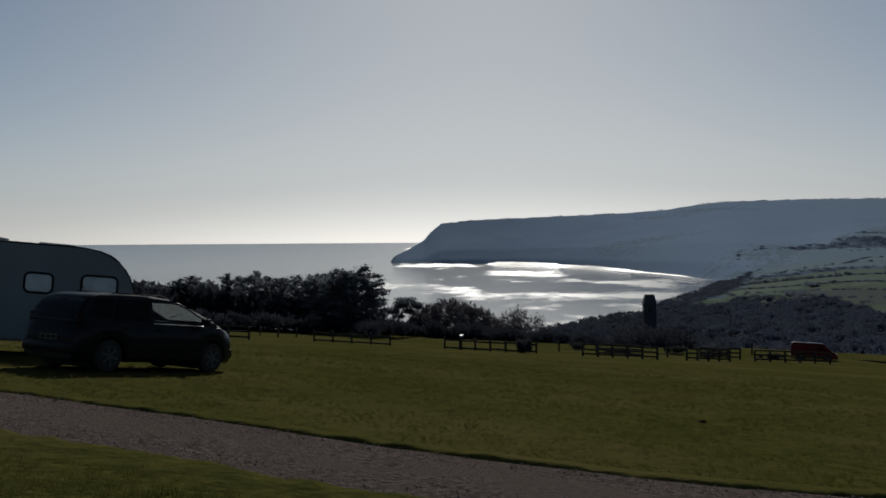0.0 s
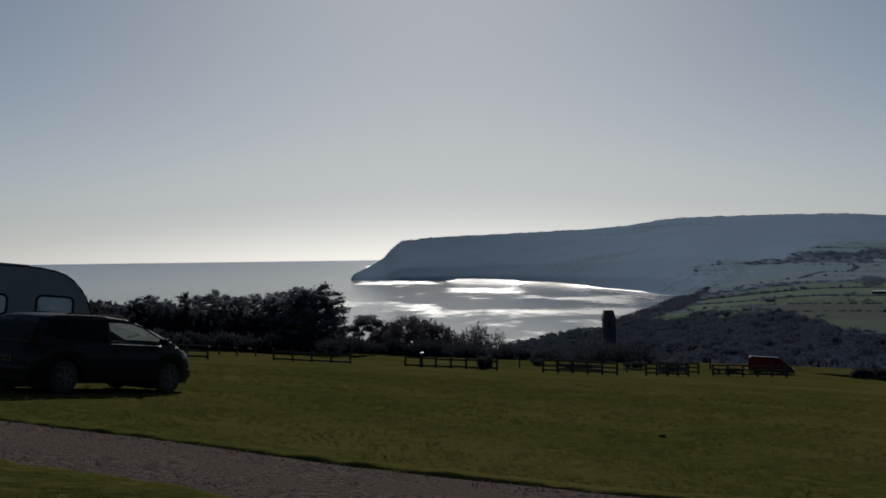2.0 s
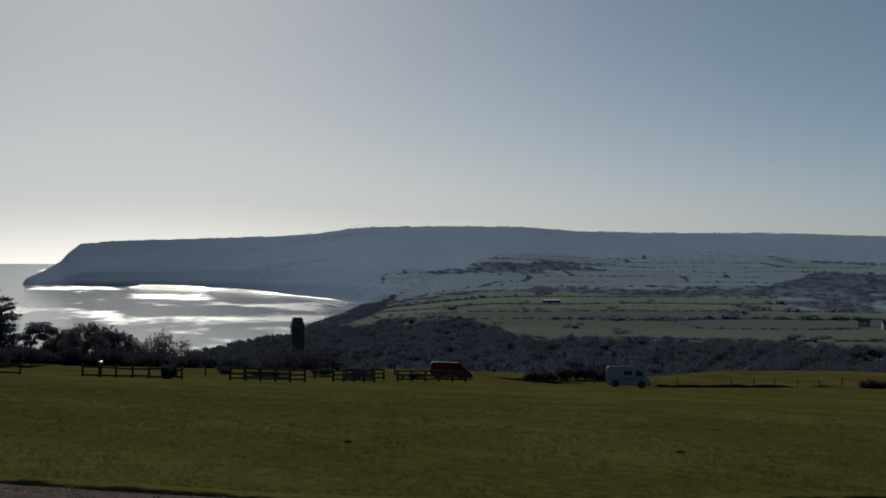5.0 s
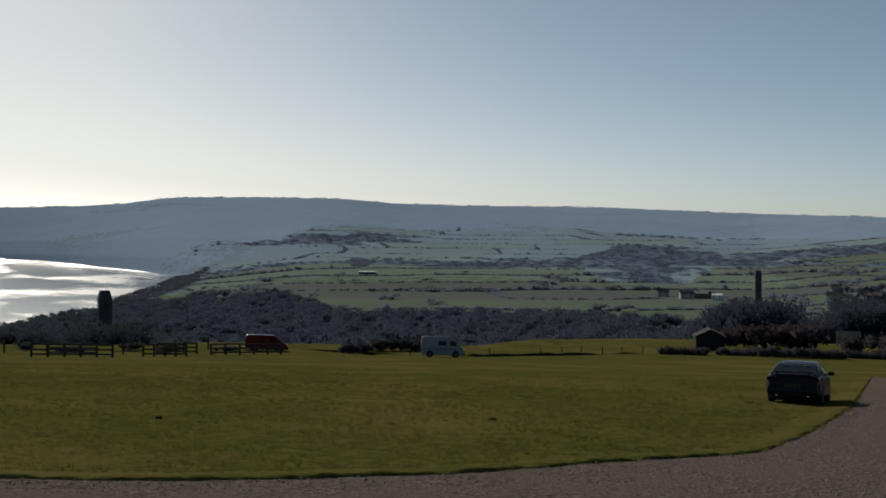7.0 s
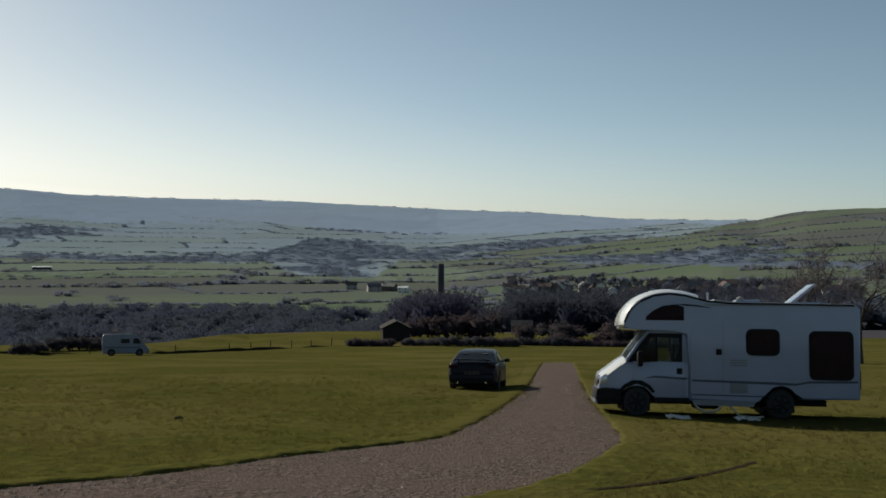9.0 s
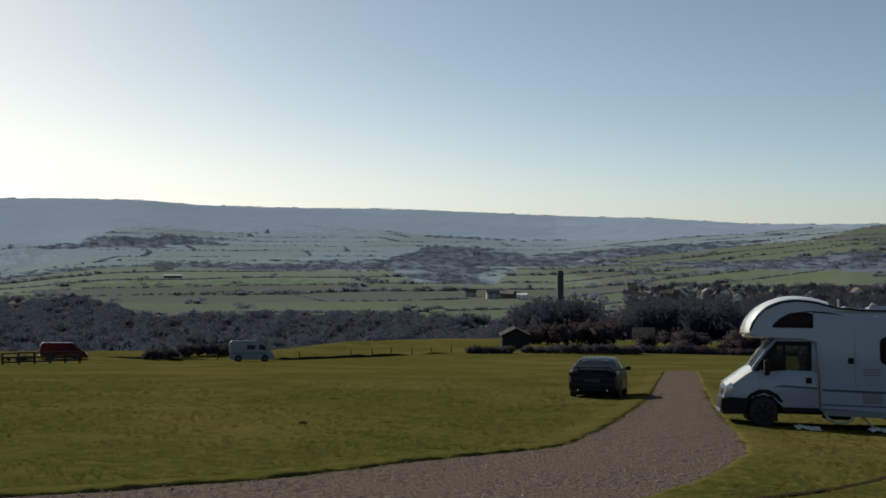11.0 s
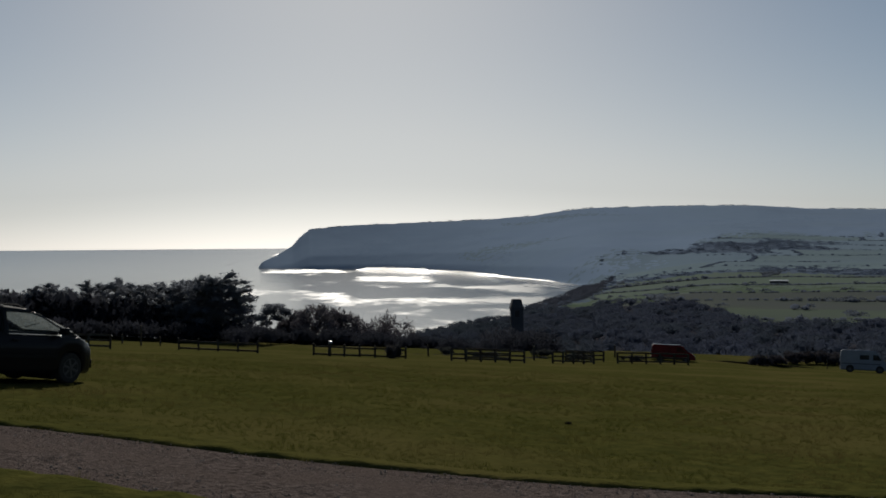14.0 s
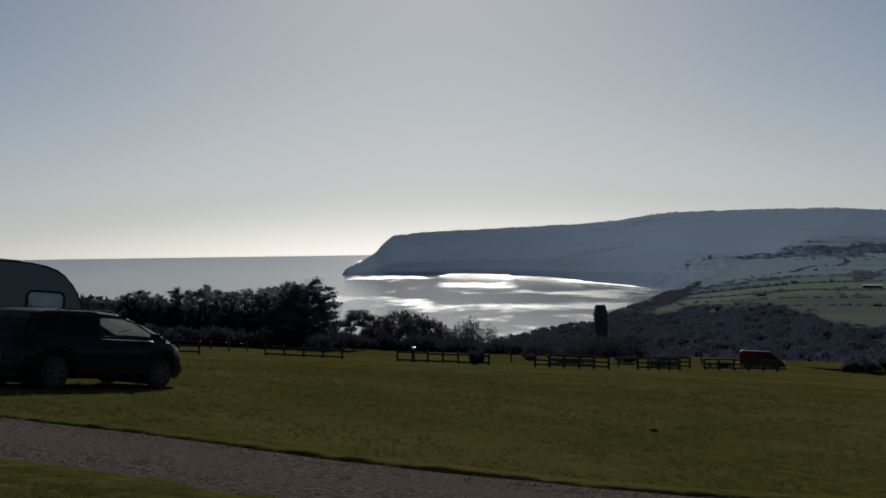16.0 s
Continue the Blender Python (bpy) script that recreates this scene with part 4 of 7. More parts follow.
def motorhome():
    # stands broadside; front wheel and rear wheel on the grass
    hx, hy = -0.643, 0.766
    side = Vector((hy, -hx))           # away from the near side
    fw = Vector((21.05, 14.31))
    c = fw + side * 1.02
    rz = math.degrees(math.atan2(hy, hx))
    mid = c - Vector((hx, hy)) * 1.66
    m = on_ground(mid.x, mid.y, rz, reach=1.66) @ Matrix.Diagonal((0.94, 0.97, 1.0, 1))
    ob = thing("motorhome", m, "white overcab motorhome with brown windows parked on grass beside the track", "motorhome")
    F, Rr = 1.77, -1.77
    near = 1                             # +y is the near side
    # living box with the over-cab pod, one shell
    prof = [(Rr - 1.92, 0.48), (Rr - 1.95, 2.60), (Rr - 1.85, 2.70), (F - 2.3, 2.72), (F - 1.75, 2.76), (F - 1.20, 2.90), (F - 0.75, 2.94), (F - 0.38, 2.89), (F - 0.03, 2.74), (F + 0.22, 2.49), (F + 0.33, 2.25), (F + 0.32, 2.12), (F + 0.18, 2.06), (F - 0.9, 2.04), (F - 1.28, 2.0), (F - 1.30, 0.42), (F - 2.9, 0.40), (Rr + 0.52, 0.40), (Rr + 0.40, 0.62), (Rr + 0.22, 0.78), (Rr, 0.83), (Rr - 0.22, 0.78), (Rr - 0.40, 0.62), (Rr - 0.50, 0.46)]
    nose = [Vector(p) for p in prof[3:14]]
    round_ = spline(nose, 5)
    prof = prof[:3] + [(p.x, p.y) for p in round_] + prof[14:]
    part("body", slab_bm(prof, -1.10, 1.10, 0.045, 3), M_SHADED_WHITE, ob)
    # cab: a low shell with pillars, open behind its panes
    cab = [(F - 1.32, 0.36), (F - 1.32, 1.30), (F + 0.30, 1.28), (F + 0.62, 1.04), (F + 0.88, 0.87), (F + 0.96, 0.70), (F + 0.96, 0.62), (F + 0.42, 0.60), (F + 0.40, 0.62), (F + 0.22, 0.74), (F, 0.78), (F - 0.22, 0.74), (F - 0.38, 0.60), (F - 0.46, 0.36)]
    bm = slab_bm(cab, -0.97, 0.97, 0.05, 3)
    for vtx in bm.verts:      # the nose narrows
        vtx.co.y *= 1 - 0.16 * max(0, vtx.co.x - F)
    part("cab", bm, M_SHADED_WHITE, ob, "white cab with a sloping bonnet")
    part("cab_roof", slab_bm([(F - 1.32, 1.94), (F - 0.36, 1.94), (F - 0.28, 2.0), (F - 0.34, 2.07), (F - 1.32, 2.07)], -0.96, 0.96, 0.03), M_SHADED_WHITE, ob)
    part("bulkhead", slab_bm([(F - 1.34, 1.28), (F - 1.10, 1.28), (F - 1.10, 1.96), (F - 1.34, 1.96)], -0.97, -0.50, 0.01), M_SHADED_WHITE, ob)
    part("bulkhead", slab_bm([(F - 1.34, 1.28), (F - 1.10, 1.28), (F - 1.10, 1.96), (F - 1.34, 1.96)], 0.50, 0.97, 0.01), M_SHADED_WHITE, ob)
    part("dashboard", slab_bm([(F - 0.28, 1.26), (F + 0.26, 1.26), (F + 0.22, 1.36), (F - 0.18, 1.40)], -0.88, 0.88, 0.03), M_BLACKPLASTIC, ob)
    part("steering_wheel", tube_bm([(F - 0.34 - 0.06 * math.sin(t_), 0.48 + 0.19 * math.cos(t_), 1.42 + 0.18 * math.sin(t_)) for t_ in np.linspace(0, 6.283, 17)], 0.016, 5), M_BLACKPLASTIC, ob)
    for sgn in (1, -1):
        part("pillar", tube_bm([(F + 0.27, sgn * 0.93, 1.29), (F - 0.09, sgn * 0.93, 1.78), (F - 0.33, sgn * 0.93, 2.02)], 0.045, 6), M_SHADED_WHITE, ob)
    # crowned skins over the pod's front, the bonnet and the roof, coloured as sunlit white
    def crown(line, half, rise):
        ys = [k / 10 for k in range(-10, 11)]
        secs = []
        for i, p in enumerate(line):
            t_ = (line[min(i + 1, len(line) - 1)] - line[max(i - 1, 0)]).normalized()
            nrm = Vector((-t_.y, t_.x))
            if nrm.x + nrm.y < 0:
                nrm = -nrm
            row = [p + nrm * (0.003 + rise * (1 - abs(k) ** 5)) for k in ys]
            back = p - nrm * 0.01
            secs.append([(q.x, k * half, q.y) for q, k in zip(row, ys)] + [(back.x, half, back.y), (back.x, -half, back.y)])
        return loft_bm(secs)

    part("overcab_cap", crown([Vector((p.x, p.y)) for p in round_ if p.y > 2.16 and p.x > F - 1.6], 1.09, 0.10), M_SUNLIT_WHITE, ob, "white moulded over-cab cap")
    part("bonnet", crown([Vector(p) for p in ((F + 0.24, 1.29), (F + 0.42, 1.18), (F + 0.60, 1.05), (F + 0.74, 0.95), (F + 0.86, 0.87))], 0.93, 0.13), M_SUNLIT_WHITE, ob, "white bonnet")
    part("roof_skin", slab_bm([(Rr - 1.84, 2.700), (F - 2.3, 2.722), (F - 1.9, 2.775), (F - 1.92, 2.79), (F - 2.3, 2.738), (Rr - 1.82, 2.716)], -1.06, 1.06, 0.004), M_SUNLIT_WHITE, ob, "white roof skin")
    part("front_bumper", slab_bm([(F + 0.36, 0.28), (F + 0.96, 0.26), (F + 1.04, 0.40), (F + 1.02, 0.62), (F + 0.90, 0.66), (F + 0.40, 0.64)], -0.97, 0.97, 0.05), M_BLACKPLASTIC, ob, "black plastic bumper")
    part("bumper_lip", slab_bm([(F + 0.90, 0.28), (F + 1.05, 0.30), (F + 1.05, 0.38), (F + 0.92, 0.37)], -0.9, 0.9, 0.01), M_SHADED_WHITE, ob)
    part("grille", slab_bm([(F + 0.90, 0.68), (F + 0.975, 0.68), (F + 0.955, 0.82), (F + 0.88, 0.86)], -0.5, 0.5), M_BLACKPLASTIC, ob)
    part("windscreen", crown([Vector(p) for p in ((F - 0.34, 2.03), (F - 0.21, 1.92), (F - 0.08, 1.77), (F + 0.09, 1.56), (F + 0.25, 1.35))], 0.90, 0.07), M_SCREEN, ob, "windscreen with a pale glare film")
    part("wiper", tube_bm([(F + 0.31, 0.6, 1.37), (F + 0.08, 0.05, 1.66)], 0.012, 5), M_BLACKPLASTIC, ob)
    for sgn in (1, -1):
        y = sgn * 0.97
        part("headlamp", slab_bm([(F + 0.70, 0.80), (F + 0.95, 0.72), (F + 0.92, 0.90), (F + 0.78, 1.0)], y - sgn * 0.36, y + sgn * 0.006, 0.02), M_LAMPCLEAR, ob)
        door = part("cab_door", slab_bm([(F - 1.20, 0.45), (F - 1.20, 1.30), (F + 0.10, 1.30), (F + 0.10, 0.88), (F - 0.30, 0.78), (F - 0.46, 0.45)], y, y + sgn * 0.012, 0.004), M_SHADED_WHITE, ob, "white cab door")
        bm = slab_bm([(F - 1.13, 1.29), (F - 1.13, 1.97), (F - 1.05, 1.97), (F - 1.05, 1.29)], y - sgn * 0.04, y + sgn * 0.012)
        slab_bm([(F - 1.10, 1.87), (F - 1.10, 1.97), (F - 0.30, 1.97), (F - 0.40, 1.87)], y - sgn * 0.04, y + sgn * 0.010, bm=bm)
        slab_bm([(F - 0.52, 1.29), (F - 0.52, 1.90), (F - 0.46, 1.90), (F - 0.46, 1.29)], y - sgn * 0.04, y + sgn * 0.011, bm=bm)
        slab_bm([(F - 0.44, 1.97), (F - 0.30, 1.97), (F + 0.14, 1.40), (F + 0.14, 1.29), (F + 0.04, 1.32), (F - 0.18, 1.64)], y - sgn * 0.04, y + sgn * 0.009, bm=bm)
        part("window_frame", bm, M_BLACKPLASTIC, door, "black rubber window surround")
        part("door_window", slab_bm([(F - 1.06, 1.30), (F - 1.04, 1.88), (F - 0.50, 1.88), (F - 0.50, 1.30)], y + sgn * 0.010, y + sgn * 0.024), M_GLASS, door)
        part("quarter_window", slab_bm([(F - 0.46, 1.30), (F - 0.46, 1.88), (F - 0.18, 1.62), (F + 0.04, 1.32), (F - 0.02, 1.26)], y + sgn * 0.010, y + sgn * 0.024), M_PRIVACY, door)
        part("door_handle", box_bm(F - 1.06, y + sgn * 0.02, 1.08, 0.14, 0.03, 0.14, 0.02), M_BLACKPLASTIC, door)
        part("stripe", slab_bm([(F - 1.25, 0.93), (F - 0.45, 0.97), (F - 0.14, 0.90), (F - 0.45, 0.92), (F - 1.25, 0.88)], y + sgn * 0.010, y + sgn * 0.018), M_STRIPE, door)
        part("door_mirror", box_bm(F - 0.06, y + sgn * 0.16, 1.36, 0.14, 0.18, 0.36, 0.05), M_BLACKPLASTIC, ob)
        part("mirror_arm", box_bm(F - 0.06, y + sgn * 0.04, 1.34, 0.06, 0.12, 0.06), M_BLACKPLASTIC, ob)
        part("cab_sill", box_bm(F - 0.88, y, 0.40, 0.85, 0.03, 0.12, 0.01), M_BLACKPLASTIC, ob)
        part("front_arch", slab_bm([(F + 0.46, 0.58), (F + 0.33, 0.74), (F + 0.12, 0.85), (F - 0.12, 0.85), (F - 0.33, 0.74), (F - 0.46, 0.58), (F - 0.38, 0.56), (F - 0.26, 0.68), (F, 0.77), (F + 0.26, 0.68), (F + 0.38, 0.56)], y - sgn * 0.05, y + sgn * 0.02), M_BLACKPLASTIC, ob)
        yb = sgn * 1.10
        # brown over-cab window: quarter moon
        pts = [(F - 1.16, 2.28), (F - 1.16, 2.60), (F - 0.95, 2.66), (F - 0.62, 2.62), (F - 0.38, 2.50), (F - 0.22, 2.36), (F - 0.20, 2.28)]
        part("overcab_window", slab_bm(pts, yb - sgn * 0.01, yb + sgn * 0.02, 0.008), M_AMBER, ob, "brown acrylic window")
        part("overcab_moulding", tube_bm([(F + 0.33, yb + sgn * 0.005, 2.22), (F + 0.20, yb + sgn * 0.005, 2.47), (F - 0.05, yb + sgn * 0.005, 2.71), (F - 0.40, yb + sgn * 0.005, 2.86), (F - 0.78, yb + sgn * 0.005, 2.91), (F - 1.2, yb + sgn * 0.005, 2.87), (F - 1.75, yb + sgn * 0.005, 2.74), (F - 2.3, yb + sgn * 0.005, 2.70), (Rr - 1.8, yb + sgn * 0.005, 2.68)], 0.024, 6), M_BLACKPLASTIC, ob, "dark edge moulding")
        part("window_swoosh", slab_bm([(F - 0.95, 2.665), (F - 1.2, 2.67), (F - 1.5, 2.65), (F - 1.9, 2.57), (F - 1.5, 2.615), (F - 1.2, 2.63)], yb, yb + sgn * 0.008), M_BLACKPLASTIC, ob, "dark swoosh trim")
        framed_window(ob, F - 3.46, F - 2.74, 1.53, 2.05, yb, M_AMBER, sgn)
        framed_window(ob, F - 5.25, F - 4.28, 0.98, 2.02, yb, M_AMBER, sgn)
        part("stripe", slab_bm([(F - 1.35, 0.90), (F - 3.6, 0.86), (F - 3.9, 0.84), (F - 4.2, 0.90), (F - 5.4, 0.92), (F - 5.4, 0.87), (F - 4.2, 0.85), (F - 3.9, 0.79), (F - 1.35, 0.85)], yb, yb + sgn * 0.008), M_STRIPE, ob)
        part("thin_stripe", slab_bm([(F - 1.35, 0.56), (F - 3.1, 0.54), (F - 3.1, 0.51), (F - 1.35, 0.53)], yb, yb + sgn * 0.008), M_STRIPE, ob)
        part("seam", box_bm(F - 1.32, yb, 1.2, 0.012, 0.012, 1.5), M_GREYWHITE, ob)
        part("seam", box_bm(F - 2.12, yb, 1.4, 0.012, 0.012, 1.75), M_GREYWHITE, ob)
        part("vent", box_bm(F - 2.02, yb, 1.55, 0.14, 0.03, 0.14, 0.01), M_BLACKPLASTIC, ob, "black square vent")
        for zv in (1.36, 1.30, 1.24):
            part("fridge_grille", box_bm(F - 2.5, yb, zv, 0.42, 0.02, 0.035), M_GREYWHITE, ob)
        part("locker_door", box_bm(F - 2.5, yb, 0.72, 0.44, 0.014, 0.26, 0.006), M_GREYWHITE, ob)
        part("gutter", box_bm(F - 3.5, yb, 2.66, 3.7, 0.03, 0.03), M_GREYWHITE, ob)
        part("marker_lamp", box_bm(F - 2.6, yb + sgn * 0.01, 2.55, 0.05, 0.04, 0.06, 0.01), M_LAMPCLEAR, ob)
        part("side_skirt", slab_bm([(F - 1.32, 0.42), (F - 1.45, 0.30), (F - 2.85, 0.28), (F - 2.95, 0.42)], yb - sgn * 0.06, yb - sgn * 0.01), M_GREYWHITE, ob)
        part("tail_lamp", box_bm(Rr - 1.95, sgn * 0.9, 0.95, 0.06, 0.16, 0.45, 0.02), M_LAMPRED, ob)
        wheel(ob, F, sgn * 0.86, 0.345, 0.22, M_BLACKPLASTIC)
        wheel(ob, Rr, sgn * 0.93, 0.345, 0.22, M_BLACKPLASTIC)
    part("wheel_well", box_bm(F, 0, 0.42, 0.7, 1.5, 0.6), M_BLACKPLASTIC, ob)
    part("wheel_well", box_bm(Rr, 0, 0.45, 0.75, 1.7, 0.62), M_BLACKPLASTIC, ob)
    part("chassis", box_bm(-0.4, 0, 0.36, 5.2, 1.2, 0.14), M_BLACKPLASTIC, ob)
    part("entry_step", box_bm(F - 3.25, 1.0, 0.25, 0.5, 0.35, 0.04, 0.01), M_BLACKPLASTIC, ob)
    part("waste_hose", tube_bm([(0.36, 1.02, 0.36), (0.30, 1.08, 0.24), (0.12, 1.10, 0.15), (-0.10, 1.10, 0.15), (-0.28, 1.08, 0.24), (-0.34, 1.02, 0.36)], 0.032, 8), M_HOSE, ob, "pale sagging hose")
    part("waste_hose", tube_bm([(-0.5, 1.0, 0.30), (-0.75, 1.15, 0.06), (-1.05, 1.3, 0.05), (-1.3, 1.22, 0.06)], 0.026, 8), M_HOSE, ob, "pale hose lying on the grass")
    part("water_box", box_bm(0.05, 0.9, 0.40, 0.55, 0.3, 0.16, 0.03), M_BLACKPLASTIC, ob)
    part("waste_tank", box_bm(F - 1.75, 0.6, 0.30, 0.6, 0.6, 0.2, 0.04), M_BLACKPLASTIC, ob)
    # things on the roof
    part("roof_vent", box_bm(F - 2.85, 0.35, 2.76, 0.62, 0.5, 0.10, 0.04), M_SHADED_WHITE, ob)
    part("mushroom_vent", lathe_bm([(0.03, 2.70), (0.03, 2.80), (0.09, 2.81), (0.09, 2.85), (0.03, 2.89)], 14, "z", at_=(F - 2.66, 0.55, 0)), M_GREYWHITE, ob)
    part("flue", lathe_bm([(0.025, 2.70), (0.025, 2.98), (0.035, 2.98), (0.035, 3.02)], 10, "z", at_=(F - 2.02, -0.5, 0)), M_SHADED_WHITE, ob)
    part("hatch_frame", box_bm(F - 4.35, 0.1, 2.74, 0.75, 0.7, 0.06, 0.015), M_SHADED_WHITE, ob)
    part("hatch_lid", slab_bm([(F - 3.95, 2.77), (F - 4.55, 3.22), (F - 4.60, 3.19), (F - 4.02, 2.74)], -0.28, 0.45, 0.01), M_SHADED_WHITE, ob, "roof hatch lid propped open")
    for sgn in (1, -1):
        part("hatch_strut", tube_bm([(F - 4.6, 0.1 + sgn * 0.3, 2.77), (F - 4.52, 0.1 + sgn * 0.3, 3.16)], 0.01, 5), M_BLACKPLASTIC, ob)
    for xs in (F - 0.9,):
        for yy in (0.48, -0.48):
            bm = box_bm(xs + 0.05, yy, 0.75, 0.5, 0.46, 0.16, 0.05)
            box_bm(xs - 0.18, yy, 1.15, 0.14, 0.46, 0.75, 0.05, bm)
            box_bm(xs - 0.2, yy, 1.62, 0.1, 0.26, 0.2, 0.04, bm)
            part("cab_seat", bm, M_SEAT, ob)
    return ob


motorhome()


def caravan():
    rz = 22.0
    c, s = math.cos(radians(rz)), math.sin(radians(rz))
    nose = Vector(polar(-16.45, 25.9))     # front end, near side
    mid = nose - Vector((c, s)) * 2.55 + Vector((-s, c)) * 1.08
    ob = thing("touring_caravan", on_ground(mid.x, mid.y, rz), "pale grey touring caravan with curved front standing behind a dark car", "caravan")
    prof = [(-2.55, 0.32), (-2.62, 1.2), (-2.55, 2.1), (-2.3, 2.48), (-1.8, 2.57), (1.0, 2.57), (1.35, 2.56), (1.65, 2.52), (1.9, 2.44), (2.10, 2.31), (2.26, 2.14), (2.38, 1.95), (2.47, 1.74), (2.55, 1.5), (2.6, 1.25), (2.58, 0.75), (2.45, 0.32), (1.27, 0.32), (1.21, 0.62), (0.85, 0.74), (0.49, 0.62), (0.43, 0.32)]
    part("body", slab_bm(prof, -1.08, 1.08, 0.06, 3), M_GREYWHITE, ob)
    for sgn in (1, -1):
        y = sgn * 1.08
        framed_window(ob, 1.34, 2.08, 1.45, 1.89, y, M_DAYPANE, sgn)
        framed_window(ob, 0.11, 0.66, 1.47, 1.86, y, M_DAYPANE, sgn)
        framed_window(ob, -2.2, -1.4, 1.48, 1.98, y, M_PRIVACY, sgn)
        part("awning_rail", tube_bm([(-2.5, y, 2.0), (-2.3, y, 2.42), (-1.8, y, 2.53), (1.0, y, 2.55), (1.35, y, 2.54), (1.65, y, 2.50), (1.9, y, 2.42), (2.10, y, 2.29), (2.26, y, 2.12), (2.38, y, 1.93), (2.47, y, 1.72), (2.55, y, 1.48), (2.58, y, 1.25), (2.55, y, 0.7)], 0.016, 6), M_BLACKPLASTIC, ob, "dark edge rail")
        wheel(ob, 0.85, sgn * 0.98, 0.30, 0.18, M_ALLOY)
        part("tail_lamp", box_bm(-2.58, sgn * 0.85, 0.7, 0.06, 0.2, 0.3, 0.02), M_LAMPRED, ob)
        part("corner_steady", tube_bm([(2.1, sgn * 0.9, 0.45), (1.8, sgn * 0.9, 0.04)], 0.03, 6), M_BLACKPLASTIC, ob)
        part("corner_steady", tube_bm([(-2.2, sgn * 0.9, 0.45), (-1.9, sgn * 0.9, 0.04)], 0.03, 6), M_BLACKPLASTIC, ob)
        part("grab_handle", tube_bm([(2.40, sgn * 0.98, 0.9), (2.47, sgn * 1.03, 1.0), (2.45, sgn * 1.03, 1.25), (2.40, sgn * 0.98, 1.35)], 0.02, 6), M_SHADED_WHITE, ob)
    part("front_window", slab_bm([(2.50, 1.70), (2.585, 1.32), (2.61, 1.32), (2.53, 1.71)], -0.85, 0.85), M_PRIVACY, ob)
    part("axle", box_bm(0.85, 0, 0.32, 0.12, 1.7, 0.1), M_BLACKPLASTIC, ob)
    part("wheel_well", box_bm(0.85, 0, 0.44, 0.7, 1.9, 0.5), M_BLACKPLASTIC, ob)
    part("rooflight", box_bm(0.75, 0.2, 2.60, 0.85, 0.75, 0.10, 0.045), M_GREYWHITE, ob)
    part("rooflight", box_bm(-0.95, 0.1, 2.60, 0.45, 0.45, 0.09, 0.04), M_SHADED_WHITE, ob)
    part("roof_aerial", lathe_bm([(0.05, 2.56), (0.03, 2.70), (0.22, 2.71), (0.22, 2.75), (0.05, 2.78)], 16, "z", at_=(-0.55, 0.5, -0.06)), M_GREYWHITE, ob)
    bm = slab_bm([(2.3, 0.42), (3.6, 0.42), (3.6, 0.50), (2.3, 0.50)], -0.05, 0.05)
    tube_bm([(2.2, 0.75, 0.42), (3.4, 0.05, 0.45)], 0.04, 6, bm)
    tube_bm([(2.2, -0.75, 0.42), (3.4, -0.05, 0.45)], 0.04, 6, bm)
    part("drawbar", bm, M_BLACKPLASTIC, ob, "black steel drawbar")
    part("jockey_wheel", lathe_bm([(0.11, -0.03), (0.11, 0.03)], 16), M_TYRE, ob).location = (3.2, 0.1, 0.11)
    part("jockey_post", tube_bm([(3.2, 0.1, 0.11), (3.2, 0.1, 0.8)], 0.025, 8), M_BLACKPLASTIC, ob)
    return ob


caravan()

# ---------------- vegetation ----------------
M_BARK = mat("bark", (0.05, 0.042, 0.036), (0.08, 0.07, 0.06), 6, 0.95, spec=0.1)
M_TWIG = mat("bare twigs", (0.100, 0.094, 0.108), (0.120, 0.110, 0.122), 0.6, 1.0, spec=0.0, trans=0.4)
# Far woods and hedges carry haze in their colours, bluer and paler farther off.
M_HAZE_TWIG = mat("winter woodland in haze", (0.070, 0.083, 0.121), (0.083, 0.095, 0.132), 0.05, 1.0, (0.078, 0.095, 0.119), 0.012, spec=0.0, trans=0.3)
M_HAZE_SCRUB = mat("seaward scrub in haze", (0.061, 0.073, 0.101), (0.072, 0.084, 0.111), 0.05, 1.0, (0.067, 0.083, 0.101), 0.012, spec=0.0, trans=0.3)
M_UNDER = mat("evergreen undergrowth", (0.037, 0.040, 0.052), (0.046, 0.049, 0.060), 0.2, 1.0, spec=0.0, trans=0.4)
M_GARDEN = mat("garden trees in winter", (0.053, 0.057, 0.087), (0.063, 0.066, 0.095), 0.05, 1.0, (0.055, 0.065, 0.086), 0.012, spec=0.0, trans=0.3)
M_HAZE_MIDWOOD = mat("cliff-top thicket in haze", (0.086, 0.097, 0.126), (0.099, 0.108, 0.138), 0.03, 1.0, spec=0.0, trans=0.3)
M_HAZE_HILLWOOD = mat("hill trees in haze", (0.130, 0.166, 0.232), (0.144, 0.181, 0.247), 0.02, 1.0, spec=0.0, trans=0.4)
M_HAZE_HEDGE = mat("far hedge in haze", (0.143, 0.166, 0.198), (0.162, 0.184, 0.215), 0.1, 1.0, (0.153, 0.177, 0.223), 0.01, spec=0.0, trans=0.3)
# Needles lightened to grey-blue, which puts haze into their base colour.
M_HAZE_PINE = mat("pine needles lifted by haze", (0.235, 0.252, 0.285), (0.258, 0.272, 0.302), 0.9, 1.0, spec=0.0, trans=0.65)
M_HEDGE = mat("hawthorn hedge", (0.051, 0.051, 0.055), (0.064, 0.061, 0.064), 0.5, 1.0, (0.051, 0.057, 0.052), 0.05, spec=0.0, trans=0.4)
